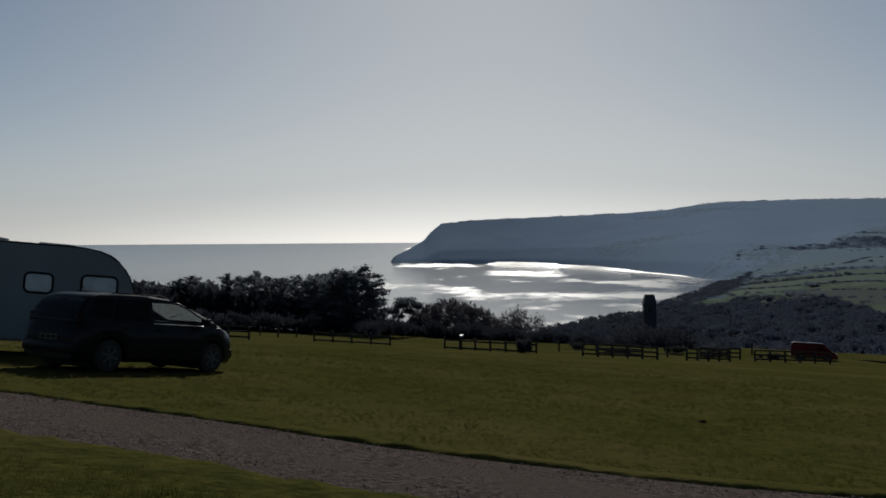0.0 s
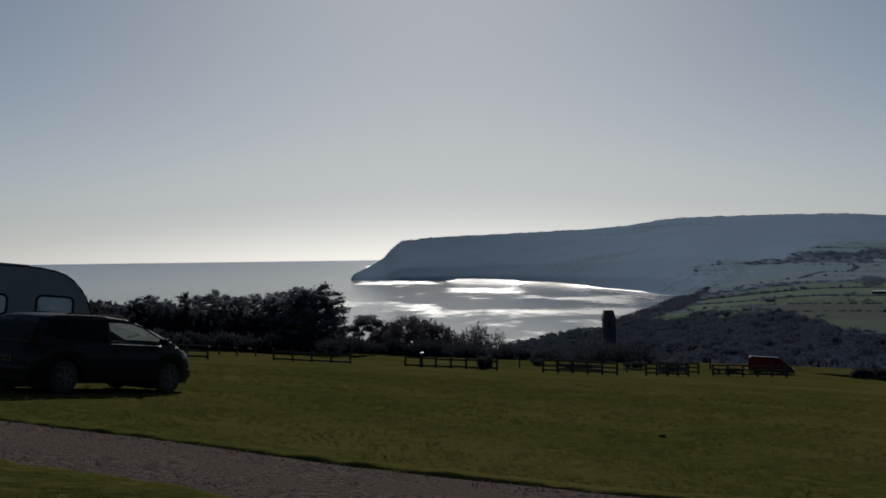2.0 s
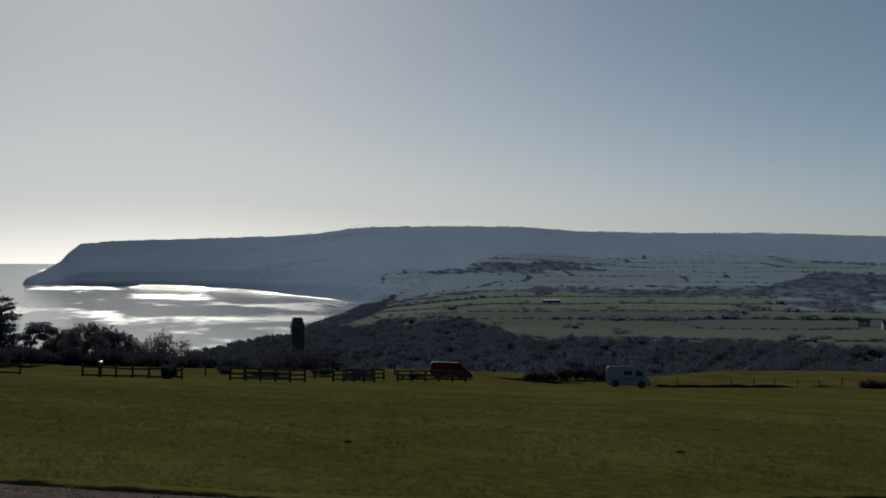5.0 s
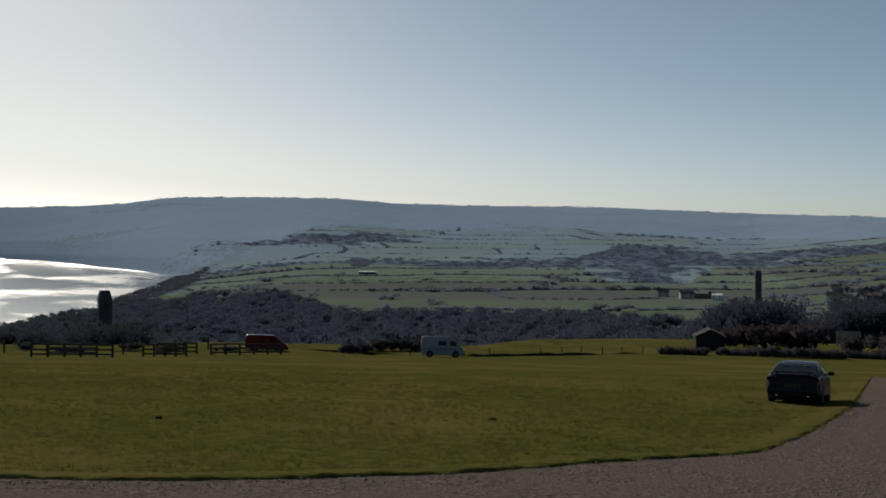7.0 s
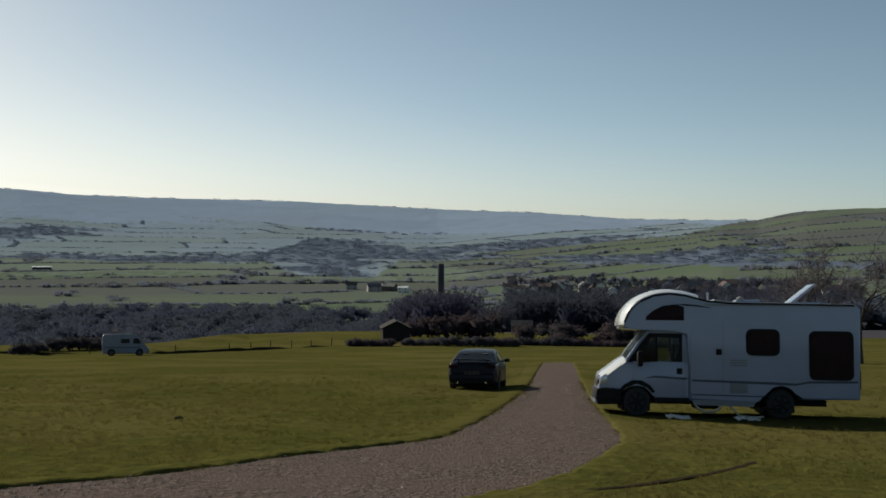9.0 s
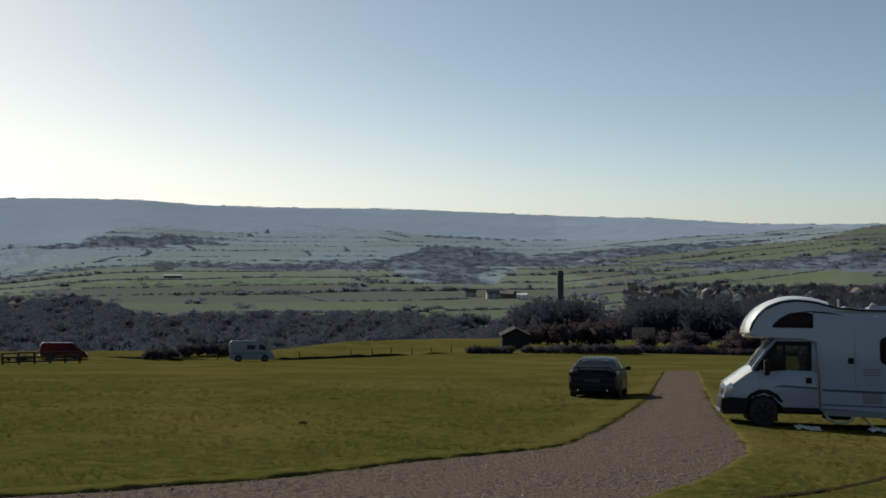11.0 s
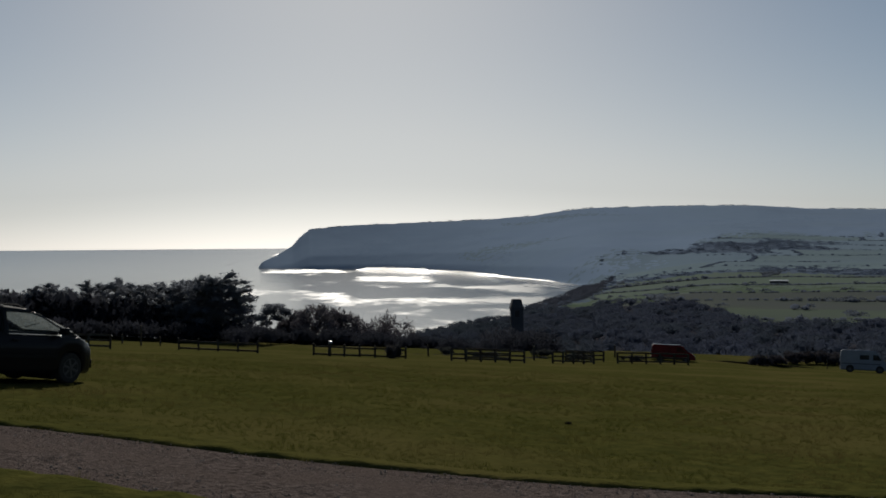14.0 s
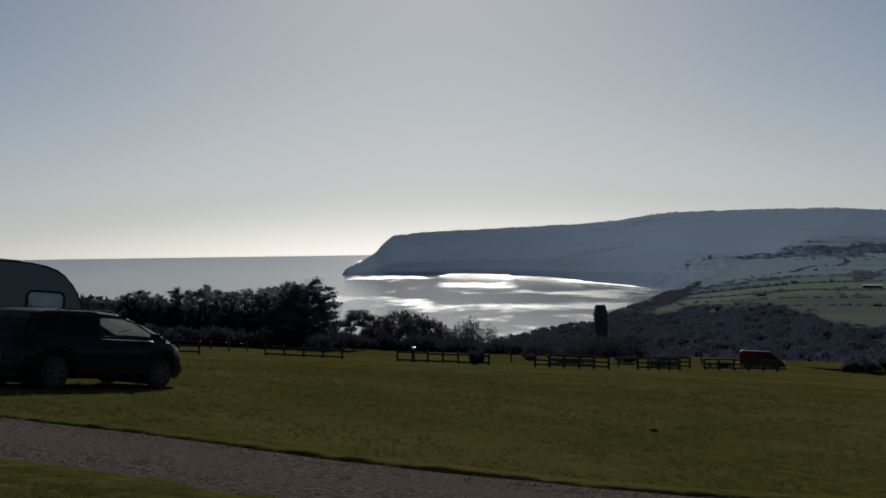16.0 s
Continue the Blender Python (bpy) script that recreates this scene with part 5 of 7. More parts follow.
M_BRACKEN = mat("red-brown scrub", (0.057, 0.047, 0.053), (0.071, 0.057, 0.062), 0.6, 1.0, (0.057, 0.055, 0.061), 0.07, spec=0.0, trans=0.3)
M_BLADE = mat("grass blades", (0.059, 0.066, 0.016), (0.095, 0.092, 0.025), 1.2, 0.9, (0.102, 0.087, 0.031), 0.2, spec=0.0, trans=0.5)


def leaf_cloud(rs, n, size, flat=1.0, shell=0.35):
    """n small triangles filling a unit ball, denser to the outside."""
    p = rs.normal(size=(n, 3))
    p /= np.linalg.norm(p, axis=1)[:, None]
    p *= (shell + (1 - shell) * rs.uniform(0, 1, (n, 1)) ** 0.5)
    u, w = rs.normal(size=(n, 3)), rs.normal(size=(n, 3))
    s = size * rs.uniform(0.6, 1.4, (n, 1))
    u = u / np.linalg.norm(u, axis=1)[:, None] * s
    w = w / np.linalg.norm(w, axis=1)[:, None] * s * 0.7
    w[:, 2] *= flat
    v = np.stack([p - u * 0.5, p + u * 0.5, p + w], 1).reshape(-1, 3)
    return outward(v, np.arange(3 * n).reshape(-1, 3), lift=0.6)


def branches(rs, height, spread, levels=4, upright=0.5, r0=None, first=0.25):
    """Tapered limbs: a list of (from, to, radius0, radius1, level)."""
    out = []
    r0 = r0 or height * 0.022

    def grow(p, d, ln, r, lev):
        steps = 3 if lev < 2 else 2
        for k in range(steps):
            d2 = (d + Vector(rs.normal(size=3)) * (0.10 + 0.05 * lev)).normalized()
            q = p + d2 * ln / steps
            out.append((p, q, r, r * 0.78, lev))
            if lev < levels and (lev > 0 or k > 0 or first < 0.2):
                for j in range(rs.randint(1, 4) if lev < 2 else rs.randint(1, 3)):
                    side = Vector(rs.normal(size=3))
                    side.z = abs(side.z) * upright
                    nd = (d2 * 0.55 + side.normalized() * spread).normalized()
                    grow(q.copy(), nd, ln * rs.uniform(0.55, 0.75), r * 0.55, lev + 1)
            p, d, r = q, d2, r * 0.78

    grow(Vector((0, 0, -0.2)), Vector((0, 0, 1)), height * 0.5, r0, 0)
    return out


def limb_arrays(segs, sides=4, least=0.0):
    v, f = [], []
    for p, q, r0, r1, lev in segs:
        d = (q - p).normalized()
        u = d.orthogonal().normalized()
        w = d.cross(u)
        k0 = len(v)
        n = sides if lev < 2 else 3
        for c, r in ((p, max(r0, least)), (q, max(r1, least))):
            for k in range(n):
                t = 2 * math.pi * k / n
                v.append(c + (u * math.cos(t) + w * math.sin(t)) * r)
        for k in range(n):
            k2 = (k + 1) % n
            f += [(k0 + k, k0 + k2, k0 + n + k2), (k0 + k, k0 + n + k2, k0 + n + k)]
    return np.array([p[:] for p in v]), np.array(f)


def bare_tree(x, y, height, spread, seed, label, levels=4, twig=0.012, group=""):
    rs = np.random.RandomState(seed)
    segs = branches(rs, height, spread, levels)
    top = max(q.z for _, q, _, _, _ in segs)
    k = height / top
    segs = [(p * k, q * k, a, c, lev) for p, q, a, c, lev in segs]
    ob = thing("bare_tree", pose(x, y, gz(x, y), 0, 0, seed * 37 % 360), label, "tree", group)
    v, f = limb_arrays([s for s in segs if s[4] < 2], 6)
    tri_mesh("trunk", v, f, M_BARK, ob, True)
    fine = [s for s in segs if s[4] >= 2]
    pieces = [limb_arrays(fine, 3, twig)]
    # fine twigs at the ends
    ends = np.array([s[1][:] for s in fine if s[4] >= levels - 1])
    n = len(ends) * 5
    base = np.repeat(ends, 5, 0) + rs.normal(size=(n, 3)) * 0.02 * height
    tip = base + rs.normal(size=(n, 3)) * 0.05 * height + np.array([0, 0, 0.03 * height])
    wv = rs.normal(size=(n, 3)) * twig * 1.6
    pieces.append((np.stack([base - wv, base + wv, tip], 1).reshape(-1, 3), np.arange(3 * n).reshape(-1, 3)))
    v, f = joined(pieces)
    soften(tri_mesh("crown", v, f, M_TWIG, ob), 0.6)
    return ob


def pine_tree(x, y, height, width, seed, label, group="", ragged=1.0, low=0.15, thin=1.0):
    """Dark pine: trunk, and a crown of flat needle clumps on tiers of limbs."""
    rs = np.random.RandomState(seed)
    ob = thing("pine_tree", pose(x, y, gz(x, y)), label, "tree", group)
    segs = [(Vector((0, 0, -0.3)), Vector((0, 0, height * 0.5)), height * 0.025, height * 0.018, 0), (Vector((0, 0, height * 0.5)), Vector((0.1, 0, height * 0.93)), height * 0.018, height * 0.005, 0)]
    clumps = []
    n = int(46 * thin)
    for k in range(n):
        h = low + (1 - low) * (k + rs.uniform(0, 1)) / n
        reach = width / 2 * (math.sin(math.pi * min(1, 0.22 + 0.78 * (1 - h) ** 0.8)) * 0.55 + 0.5 * (1 - h) ** 0.35) * rs.uniform(0.45, 1.12 * ragged)
        t = rs.uniform(0, 2 * math.pi)
        e = Vector((math.cos(t) * reach, math.sin(t) * reach, h * height + rs.uniform(-0.02, 0.05) * height))
        segs.append((Vector((0, 0, h * height * 0.9)), e, height * 0.006, height * 0.002, 2))
        for j in range(3):
            c = Vector((0, 0, h * height * 0.95)).lerp(e, 0.35 + 0.32 * j)
            s = width * rs.uniform(0.08, 0.16)
            clumps.append((c.x, c.y, c.z, rs.uniform(0, 6.28), s, s * rs.uniform(0.35, 0.6)))
    clumps.append((0, 0, height * 0.95, 0, width * 0.08, height * 0.05))
    v, f = limb_arrays(segs, 6)
    tri_mesh("trunk", v, f, M_BARK, ob, True)
    pieces = []
    for q in range(3):
        pieces.append(scatter(leaf_cloud(rs, 46, 0.42, shell=0.1), clumps[q::3]))
        pieces.append(scatter((lambda lv: (lv[0] * 0.5, lv[1]))(lump(seed + q, 1, 0.3)), clumps[q::3]))
    v, f = joined(pieces)
    soften(tri_mesh("crown", v, f, M_HAZE_PINE, ob), 0.25)
    return ob


# shelter belt of pines beyond the field, along its seaward edge
rs = np.random.RandomState(5)
for k in range(30):
    a = -16.2 + 11.2 * (k + rs.uniform(-0.3, 0.3)) / 30
    d = 172 + rs.uniform(-6, 14)
    top = np.interp(a, [-17, -14.4, -13.4, -12.2, -11.2, -9.5, -8.5, -6.5], [0.040, 0.038, 0.031, 0.033, 0.029, 0.029, 0.032, 0.030]) + rs.uniform(-0.002, 0.003)
    x, y, z = at(a, d)
    h = EYE - top * d - z
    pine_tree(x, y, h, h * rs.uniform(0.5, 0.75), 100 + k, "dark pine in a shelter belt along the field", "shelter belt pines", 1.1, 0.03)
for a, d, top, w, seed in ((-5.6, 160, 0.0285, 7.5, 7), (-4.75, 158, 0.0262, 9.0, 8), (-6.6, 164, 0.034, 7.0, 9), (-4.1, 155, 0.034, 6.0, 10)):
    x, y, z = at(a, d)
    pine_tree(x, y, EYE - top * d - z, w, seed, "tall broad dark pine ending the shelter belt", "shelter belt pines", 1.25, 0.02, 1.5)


def umbrella_pine(x, y, height, seed, label):
    """A leaning trunk with a few flat, wind-shaped plates of needles."""
    rs = np.random.RandomState(seed)
    ob = thing("pine_tree", pose(x, y, gz(x, y)), label, "tree")
    plates = ((0.2, 0.0, -0.55, 1.9, 0.6), (1.5, 0.1, -1.25, 1.6, 0.6), (-1.5, 0.0, -1.95, 1.3, 0.5), (-0.7, 0.2, -1.2, 1.5, 0.55), (0.9, -0.2, -2.0, 1.2, 0.45), (-0.9, 0.0, -2.7, 1.0, 0.4))
    fork = Vector((-0.35, 0, height - 2.2))
    segs = [(Vector((-1.0, 0, -0.3)), Vector((-0.8, 0, height * 0.5)), 0.2, 0.17, 0), (Vector((-0.8, 0, height * 0.5)), fork, 0.17, 0.12, 0)]
    rows = []
    for px, py, pz, w, h in plates:
        c = Vector((px, py, height + pz))
        segs.append((fork, c, 0.08, 0.03, 1))
        for k in range(9):
            t, q = rs.uniform(0, 6.28), rs.uniform(0, 1) ** 0.5
            rows.append((c.x + math.cos(t) * q * w * 0.75, c.y + math.sin(t) * q * w * 0.75, c.z + rs.uniform(-0.1, 0.18), rs.uniform(0, 6.28), w * 0.42, h))
    v, f = limb_arrays(segs, 6)
    tri_mesh("trunk", v, f, M_BARK, ob, True)
    v, f = scatter(leaf_cloud(rs, 130, 0.4, shell=0.1), rows)
    soften(tri_mesh("crown", v, f, M_HAZE_PINE, ob), 0.25)
    return ob


def dome_tree(x, y, height, width, seed, label, group):
    """A rounded bare tree: limbs inside a dome of very fine twigs."""
    rs = np.random.RandomState(seed)
    ob = thing("bare_tree", pose(x, y, gz(x, y), 0, 0, seed * 37 % 360), label, "tree", group)
    segs = [(Vector((0, 0, -0.3)), Vector((0.1, 0, height * 0.35)), 0.16, 0.12, 0)]
    for k in range(11):
        t, q = rs.uniform(0, 6.28), rs.uniform(0.3, 0.85)
        tip = Vector((math.cos(t) * q * width * 0.5, math.sin(t) * q * width * 0.5, height * (0.95 - 0.35 * q * q)))
        knee = Vector((tip.x * 0.45, tip.y * 0.45, height * 0.55))
        segs += [(Vector((0.1, 0, height * 0.3)), knee, 0.07, 0.045, 1), (knee, tip, 0.04, 0.012, 1)]
    v, f = limb_arrays(segs, 6)
    tri_mesh("trunk", v, f, M_BARK, ob, True)
    n = 2400
    p = rs.normal(size=(n, 3))
    p /= np.linalg.norm(p, axis=1)[:, None]
    p[:, 2] = np.abs(p[:, 2]) * 1.25 - 0.25
    lobes = 1 + 0.10 * np.sin(5 * np.arctan2(p[:, 1], p[:, 0]) + seed) + 0.07 * np.sin(9 * p[:, 2] + seed)
    p *= (rs.uniform(0.35, 1.0, n) ** 0.5 * lobes)[:, None]
    base = p * np.array([width * 0.5, width * 0.5, height * 0.5]) + np.array([0, 0, height * 0.48])
    tip = base + p * 0.25 + rs.normal(size=(n, 3)) * 0.2
    side = rs.normal(size=(n, 3)) * 0.065
    v, f = outward(np.stack([base - side, base + side, tip], 1).reshape(-1, 3), np.arange(3 * n).reshape(-1, 3), (0, 0, height * 0.3))
    soften(tri_mesh("crown", v, f, M_TWIG, ob), 0.6)
    return ob


x, y, z = at(-2.1, 150)
umbrella_pine(x, y, EYE - 0.0515 * 150 - z, 21, "lone windswept dark umbrella pine beside bare trees")
# rounded bare trees and bushes beside it
for a, d, top, w, seed in ((-0.75, 150, 0.0590, 4.6, 31), (0.15, 146, 0.0535, 6.0, 32), (0.95, 150, 0.0550, 5.4, 33), (1.75, 150, 0.0585, 5.0, 34), (2.5, 165, 0.066, 5.0, 35), (3.6, 170, 0.0655, 5.6, 36), (4.1, 180, 0.062, 4.5, 37), (5.0, 190, 0.068, 5.0, 38), (-1.3, 152, 0.066, 4.0, 39)):
    x, y, z = at(a, d)
    dome_tree(x, y, EYE - top * d - z, w, seed, "bare rounded winter tree at the field edge", "winter trees at the field edge")
# bare trees beyond the motorhome
for a, d, top, sp, seed in ((63.9, 78, 0.002, 0.7, 51), (66.9, 74, 0.004, 0.75, 52), (70.0, 80, 0.01, 0.7, 53)):
    x, y, z = at(a, d)
    bare_tree(x, y, EYE - top * d - z, sp, seed, "bare winter tree standing beyond the motorhome", 3, 0.012, "bare trees beyond the motorhome")

# woods that nobody could count
tree_kinds = []
for k in range(6):
    r = np.random.RandomState(200 + k)
    # a domed head of fine twigs round one soft mass
    nt = 350
    p = r.normal(size=(nt, 3))
    p /= np.linalg.norm(p, axis=1)[:, None]
    p[:, 2] = np.abs(p[:, 2]) * 1.15 - 0.35
    p *= r.uniform(0.25, 1.0, (nt, 1)) ** 0.6
    lobe = 1 + 0.16 * np.sin(4 * np.arctan2(p[:, 1], p[:, 0]) + k) + 0.10 * np.sin(7 * p[:, 2] + k)
    base = p * lobe[:, None] * np.array([0.46, 0.46, 0.44]) + np.array([0, 0, 0.54])
    grow_ = r.normal(size=(nt, 3)) * 0.035 + p * 0.05 + np.array([0, 0, 0.03])
    side = r.normal(size=(nt, 3)) * 0.017
    tw = np.stack([base - side, base + side, base + grow_], 1).reshape(-1, 3)
    pieces = [outward(tw, np.arange(3 * nt).reshape(-1, 3), (0, 0, 0.45))]
    core = lump(300 + k, 1, 0.3)
    pieces.append(outward(core[0] * np.array([0.31, 0.31, 0.28]) + np.array([0, 0, 0.50]), core[1], (0, 0, 0.5)))
    pieces.append(limb_arrays([(Vector((0, 0, -0.1)), Vector((0, 0, 0.6)), 0.03, 0.015, 0)], 4))
    tree_kinds.append(joined(pieces))
fine_kinds = []
for k in range(4):
    r = np.random.RandomState(260 + k)
    nt = 640
    p = r.normal(size=(nt, 3))
    p /= np.linalg.norm(p, axis=1)[:, None]
    p[:, 2] = np.abs(p[:, 2]) * 1.2 - 0.4
    p *= r.uniform(0.2, 1.0, (nt, 1)) ** 0.55
    lobe = 1 + 0.14 * np.sin(5 * np.arctan2(p[:, 1], p[:, 0]) + k) + 0.09 * np.sin(8 * p[:, 2] + k)
    base = p * lobe[:, None] * np.array([0.46, 0.46, 0.44]) + np.array([0, 0, 0.54])
    tip = base + r.normal(size=(nt, 3)) * 0.022 + p * 0.035 + np.array([0, 0, 0.015])
    side = r.normal(size=(nt, 3)) * 0.013
    pieces = [outward(np.stack([base - side, base + side, tip], 1).reshape(-1, 3), np.arange(3 * nt).reshape(-1, 3), (0, 0, 0.45))]
    core = lump(320 + k, 1, 0.2)
    pieces.append((core[0] * np.array([0.28, 0.28, 0.26]) + np.array([0, 0, 0.46]), core[1]))
    pieces.append(limb_arrays([(Vector((0, 0, -0.1)), Vector((0, 0, 0.6)), 0.03, 0.015, 0)], 4))
    fine_kinds.append(joined(pieces))
far_kinds = []
for k in range(5):
    r = np.random.RandomState(230 + k)
    nt = 104
    p = r.normal(size=(nt, 3))
    p /= np.linalg.norm(p, axis=1)[:, None]
    p[:, 2] = np.abs(p[:, 2]) - 0.2
    base = p * r.uniform(0.3, 1.0, (nt, 1)) * np.array([0.6, 0.5, 0.45]) + np.array([0, 0, 0.42])
    side = r.normal(size=(nt, 3)) * 0.045
    up_ = p * 0.10 + np.array([0, 0, 0.07]) + r.normal(size=(nt, 3)) * 0.06
    far_kinds.append(outward(np.stack([base - side, base + side, base + up_], 1).reshape(-1, 3), np.arange(3 * nt).reshape(-1, 3), (0, 0, 0.3)))


def wood(name, label, spots, kinds_, material, seed):
    """Many trees in one mesh."""
    r = np.random.RandomState(seed)
    pick = r.randint(0, len(kinds_), len(spots))
    spots = np.asarray(spots)
    pieces = [scatter(kinds_[k], spots[pick == k]) for k in range(len(kinds_)) if (pick == k).any()]
    v, f = joined(pieces)
    ob = soften(tri_mesh(name, v, f, material), 0.3)
    return tagged(ob, label, "trees", kind="stuff")


def strewn(r, n, a0, a1, d_lo, d_hi, h0, h1, keep=None, slim=0.8):
    a = r.uniform(a0, a1, n)
    lo = d_lo(a) if callable(d_lo) else d_lo
    hi = d_hi(a) if callable(d_hi) else d_hi
    d = np.sqrt(r.uniform(0, 1, n) * (hi ** 2 - lo ** 2) + lo ** 2)
    x, y = d * np.sin(np.radians(a)), d * np.cos(np.radians(a))
    ok = np.ones(n, bool) if keep is None else keep(x, y)
    x, y = x[ok], y[ok]
    h = r.uniform(h0, h1, len(x))
    return np.stack([x, y, ground(x, y) - 0.3, r.uniform(0, 6.28, len(x)), h * r.uniform(slim, slim * 1.5, len(x)), h], 1)


def screen(r, n, a0, a1, d0, d1, t0, t1, slim=0.7):
    """Trees whose heads all reach about one line of sight over the field."""
    a, d = r.uniform(a0, a1, n), r.uniform(d0, d1, n)
    x, y = d * np.sin(np.radians(a)), d * np.cos(np.radians(a))
    z = ground(x, y)
    h = np.maximum(EYE - d * r.uniform(t0, t1, n) - z, 2.5)
    return np.stack([x, y, z - 0.3, r.uniform(0, 6.28, n), np.maximum(h, 6) * r.uniform(slim, slim * 1.5, n), h], 1)


r = np.random.RandomState(12)
wood("understorey", "dense dark undergrowth below the shelter belt pines", np.concatenate([strewn(r, 420, -18, -4.2, 164, 196, 5.0, 8.0), strewn(r, 120, -18, -12, 166, 196, 6.0, 8.0), strewn(r, 170, -15.5, -3.6, 150, 164, 2.2, 3.8)]), far_kinds, M_UNDER, 8)
wood("field_edge_scrub", "tangled dark scrub along the seaward field edge", np.concatenate([strewn(r, 200, -4.2, 6.5, 134, 172, 1.9, 3.2, slim=1.1), strewn(r, 110, 2, 9, 150, 215, 2.5, 4.5, slim=1.1), screen(r, 34, 9.4, 12.6, 168, 205, 0.0715, 0.078)]), fine_kinds, M_UNDER, 9)
r = np.random.RandomState(11)
wood("valley_woodland", "dense bare winter woodland in haze in the valley below the field", np.concatenate([strewn(r, 1650, 13.5, 70, lambda a: field_edge(a) + 95, lambda a: np.interp(a, [13, 20, 35, 45, 60], [760, 640, 640, 560, 430]), 5.5, 9.5, slim=1.15), strewn(r, 300, 11, 22.5, 640, lambda a: np.interp(a, [11, 18, 21, 22.5], [990, 960, 880, 700]), 5, 8.5, slim=1.3)]), tree_kinds, M_HAZE_TWIG, 1)
wood("coastal_woodland", "dark scrubby woodland on the slope above the bay", np.concatenate([
    strewn(r, 760, 2.5, 15, lambda a: field_edge(a) + 90, lambda a: np.interp(a, [2, 5, 10.8, 13.5, 15], [420, 560, 800, 900, 900]), 4.8, 8, slim=1.25),
    strewn(r, 250, -25, 3, lambda a: field_edge(a) + 60, lambda a: 380 + 0 * a, 6, 10)]), tree_kinds, M_HAZE_SCRUB, 2)
wood("clifftop_scrub", "low dark scrub along the cliff top", strewn(r, 320, 5, 12, lambda a: np.interp(a, [5, 10.8, 12], [540, 780, 800]), lambda a: np.interp(a, [5, 10.8, 12], [640, 900, 930]), 3, 5.5, slim=1.0), far_kinds, M_HAZE_SCRUB, 3)
wood("headland_scrub", "haze-grey thickets along the farther cliff top", strewn(r, 2500, 10, 16.4, 880, 2000, 3, 6, lambda x, y: np.degrees(np.arctan2(x, y)) < np.interp(np.hypot(x, y), [900, 1350, 2000], [12.6, 15.2, 16.2]), slim=1.2), far_kinds, M_HAZE_MIDWOOD, 13)


def in_wood(x, y):
    return np.isin(cover(x, y), (6, 9))


wood("hill_woodland", "bands of woodland along the foot of the hills", strewn(r, 13000, 15.8, 72, 1050, 3000, 2.6, 4.6, in_wood, 2.9), far_kinds, M_HAZE_HILLWOOD, 4)

wood("village_trees", "bare garden trees crowding the village houses", np.concatenate([strewn(r, 380, 48.8, 67, lambda a: 700 * np.interp(a, [45, 60, 90], [1, 0.62, 0.5]), lambda a: 1180 * np.interp(a, [45, 60, 90], [1, 0.62, 0.5]), 5, 9), screen(r, 40, 43.0, 47.0, 280, 330, 0.0485, 0.060), screen(r, 14, 44.3, 46.3, 285, 325, 0.0475, 0.051), screen(r, 24, 47, 49.2, 270, 320, 0.0605, 0.067), screen(r, 120, 49.2, 57, 300, 370, 0.046, 0.060), strewn(r, 60, 57, 66, 360, 480, 9, 13), screen(r, 150, 49, 62, 560, 640, 0.048, 0.057)]), fine_kinds, M_GARDEN, 10)

# thickets along the skyline
r = np.random.RandomState(33)
ra = r.uniform(-0.2, 62, 900)
ra = ra[(np.sin(ra * 2.3) + np.sin(ra * 0.9 + 1) + 0.6 * np.sin(ra * 6.1)) > 0.35]
rd = (np.interp(ra, [-3, -2, -1, 0, 6.5, 12, 16, 22], [3490, 3640, 3800, 3950, 4060, 4100, 4200, 4300]) - 12) * np.interp(ra, [45, 60, 90], [1, 0.62, 0.5])
rx, ry = rd * np.sin(np.radians(ra)), rd * np.cos(np.radians(ra))
rh = r.uniform(2.0, 5.0, len(ra)) * np.interp(ra, [45, 60], [1, 0.7])
wood("ridge_thicket", "thin dark thickets and hedges along the hill crest", np.stack([rx, ry, ground(rx, ry) - 0.5, r.uniform(0, 6.28, len(ra)), rh * r.uniform(1.5, 3.5, len(ra)), rh], 1), far_kinds, M_HAZE_HILLWOOD, 17)

# hedges along the parcel bounds
gx_, gy_ = np.meshgrid(np.arange(100, 2600, 4.0), np.arange(150, 2400, 4.0))
gx_, gy_ = gx_.ravel(), gy_.ravel()
a_, d_ = np.degrees(np.arctan2(gx_, gy_)), np.hypot(gx_, gy_)
ok = (a_ > 13.6) & (a_ < 70) & (d_ < 2500)
gx_, gy_, d_ = gx_[ok], gy_[ok], d_[ok]
u, v = parcel(gx_, gy_)
fv, fu = np.abs(v - np.round(v)) * 150, np.abs(u - np.round(u)) * 330
gap = cell_random(np.floor(u * 3), np.round(v), 3.0)
edge_v = (fv < 2.2) & (gap > 0.12) & (cell_random(np.floor(u), np.round(v), 7.0) > 0.28)
edge_u = (fu < 2.2) & (cell_random(np.round(u), np.floor(v), 5.0) > 0.45)
cv_ = cover(gx_, gy_)
ok = (edge_v | edge_u) & np.isin(cv_, (1, 2, 3, 13, 14))
gx_, gy_ = gx_[ok], gy_[ok]
r = np.random.RandomState(14)
n_ = len(gx_)
tall = np.where(r.uniform(0, 1, n_) < 0.02, r.uniform(4, 7, n_), r.uniform(1.4, 3.0, n_))
spots = np.stack([gx_ + r.uniform(-1, 1, n_), gy_ + r.uniform(-1, 1, n_), ground(gx_, gy_) - 0.2, r.uniform(0, 6.28, n_), np.maximum(6.0, tall * 1.2), tall], 1)
small_kinds = [(lambda c: (c[0] * np.array([0.5, 0.5, 0.5]) + np.array([0, 0, 0.45]), c[1]))(lump(340 + k, 1, 0.25)) for k in range(4)]
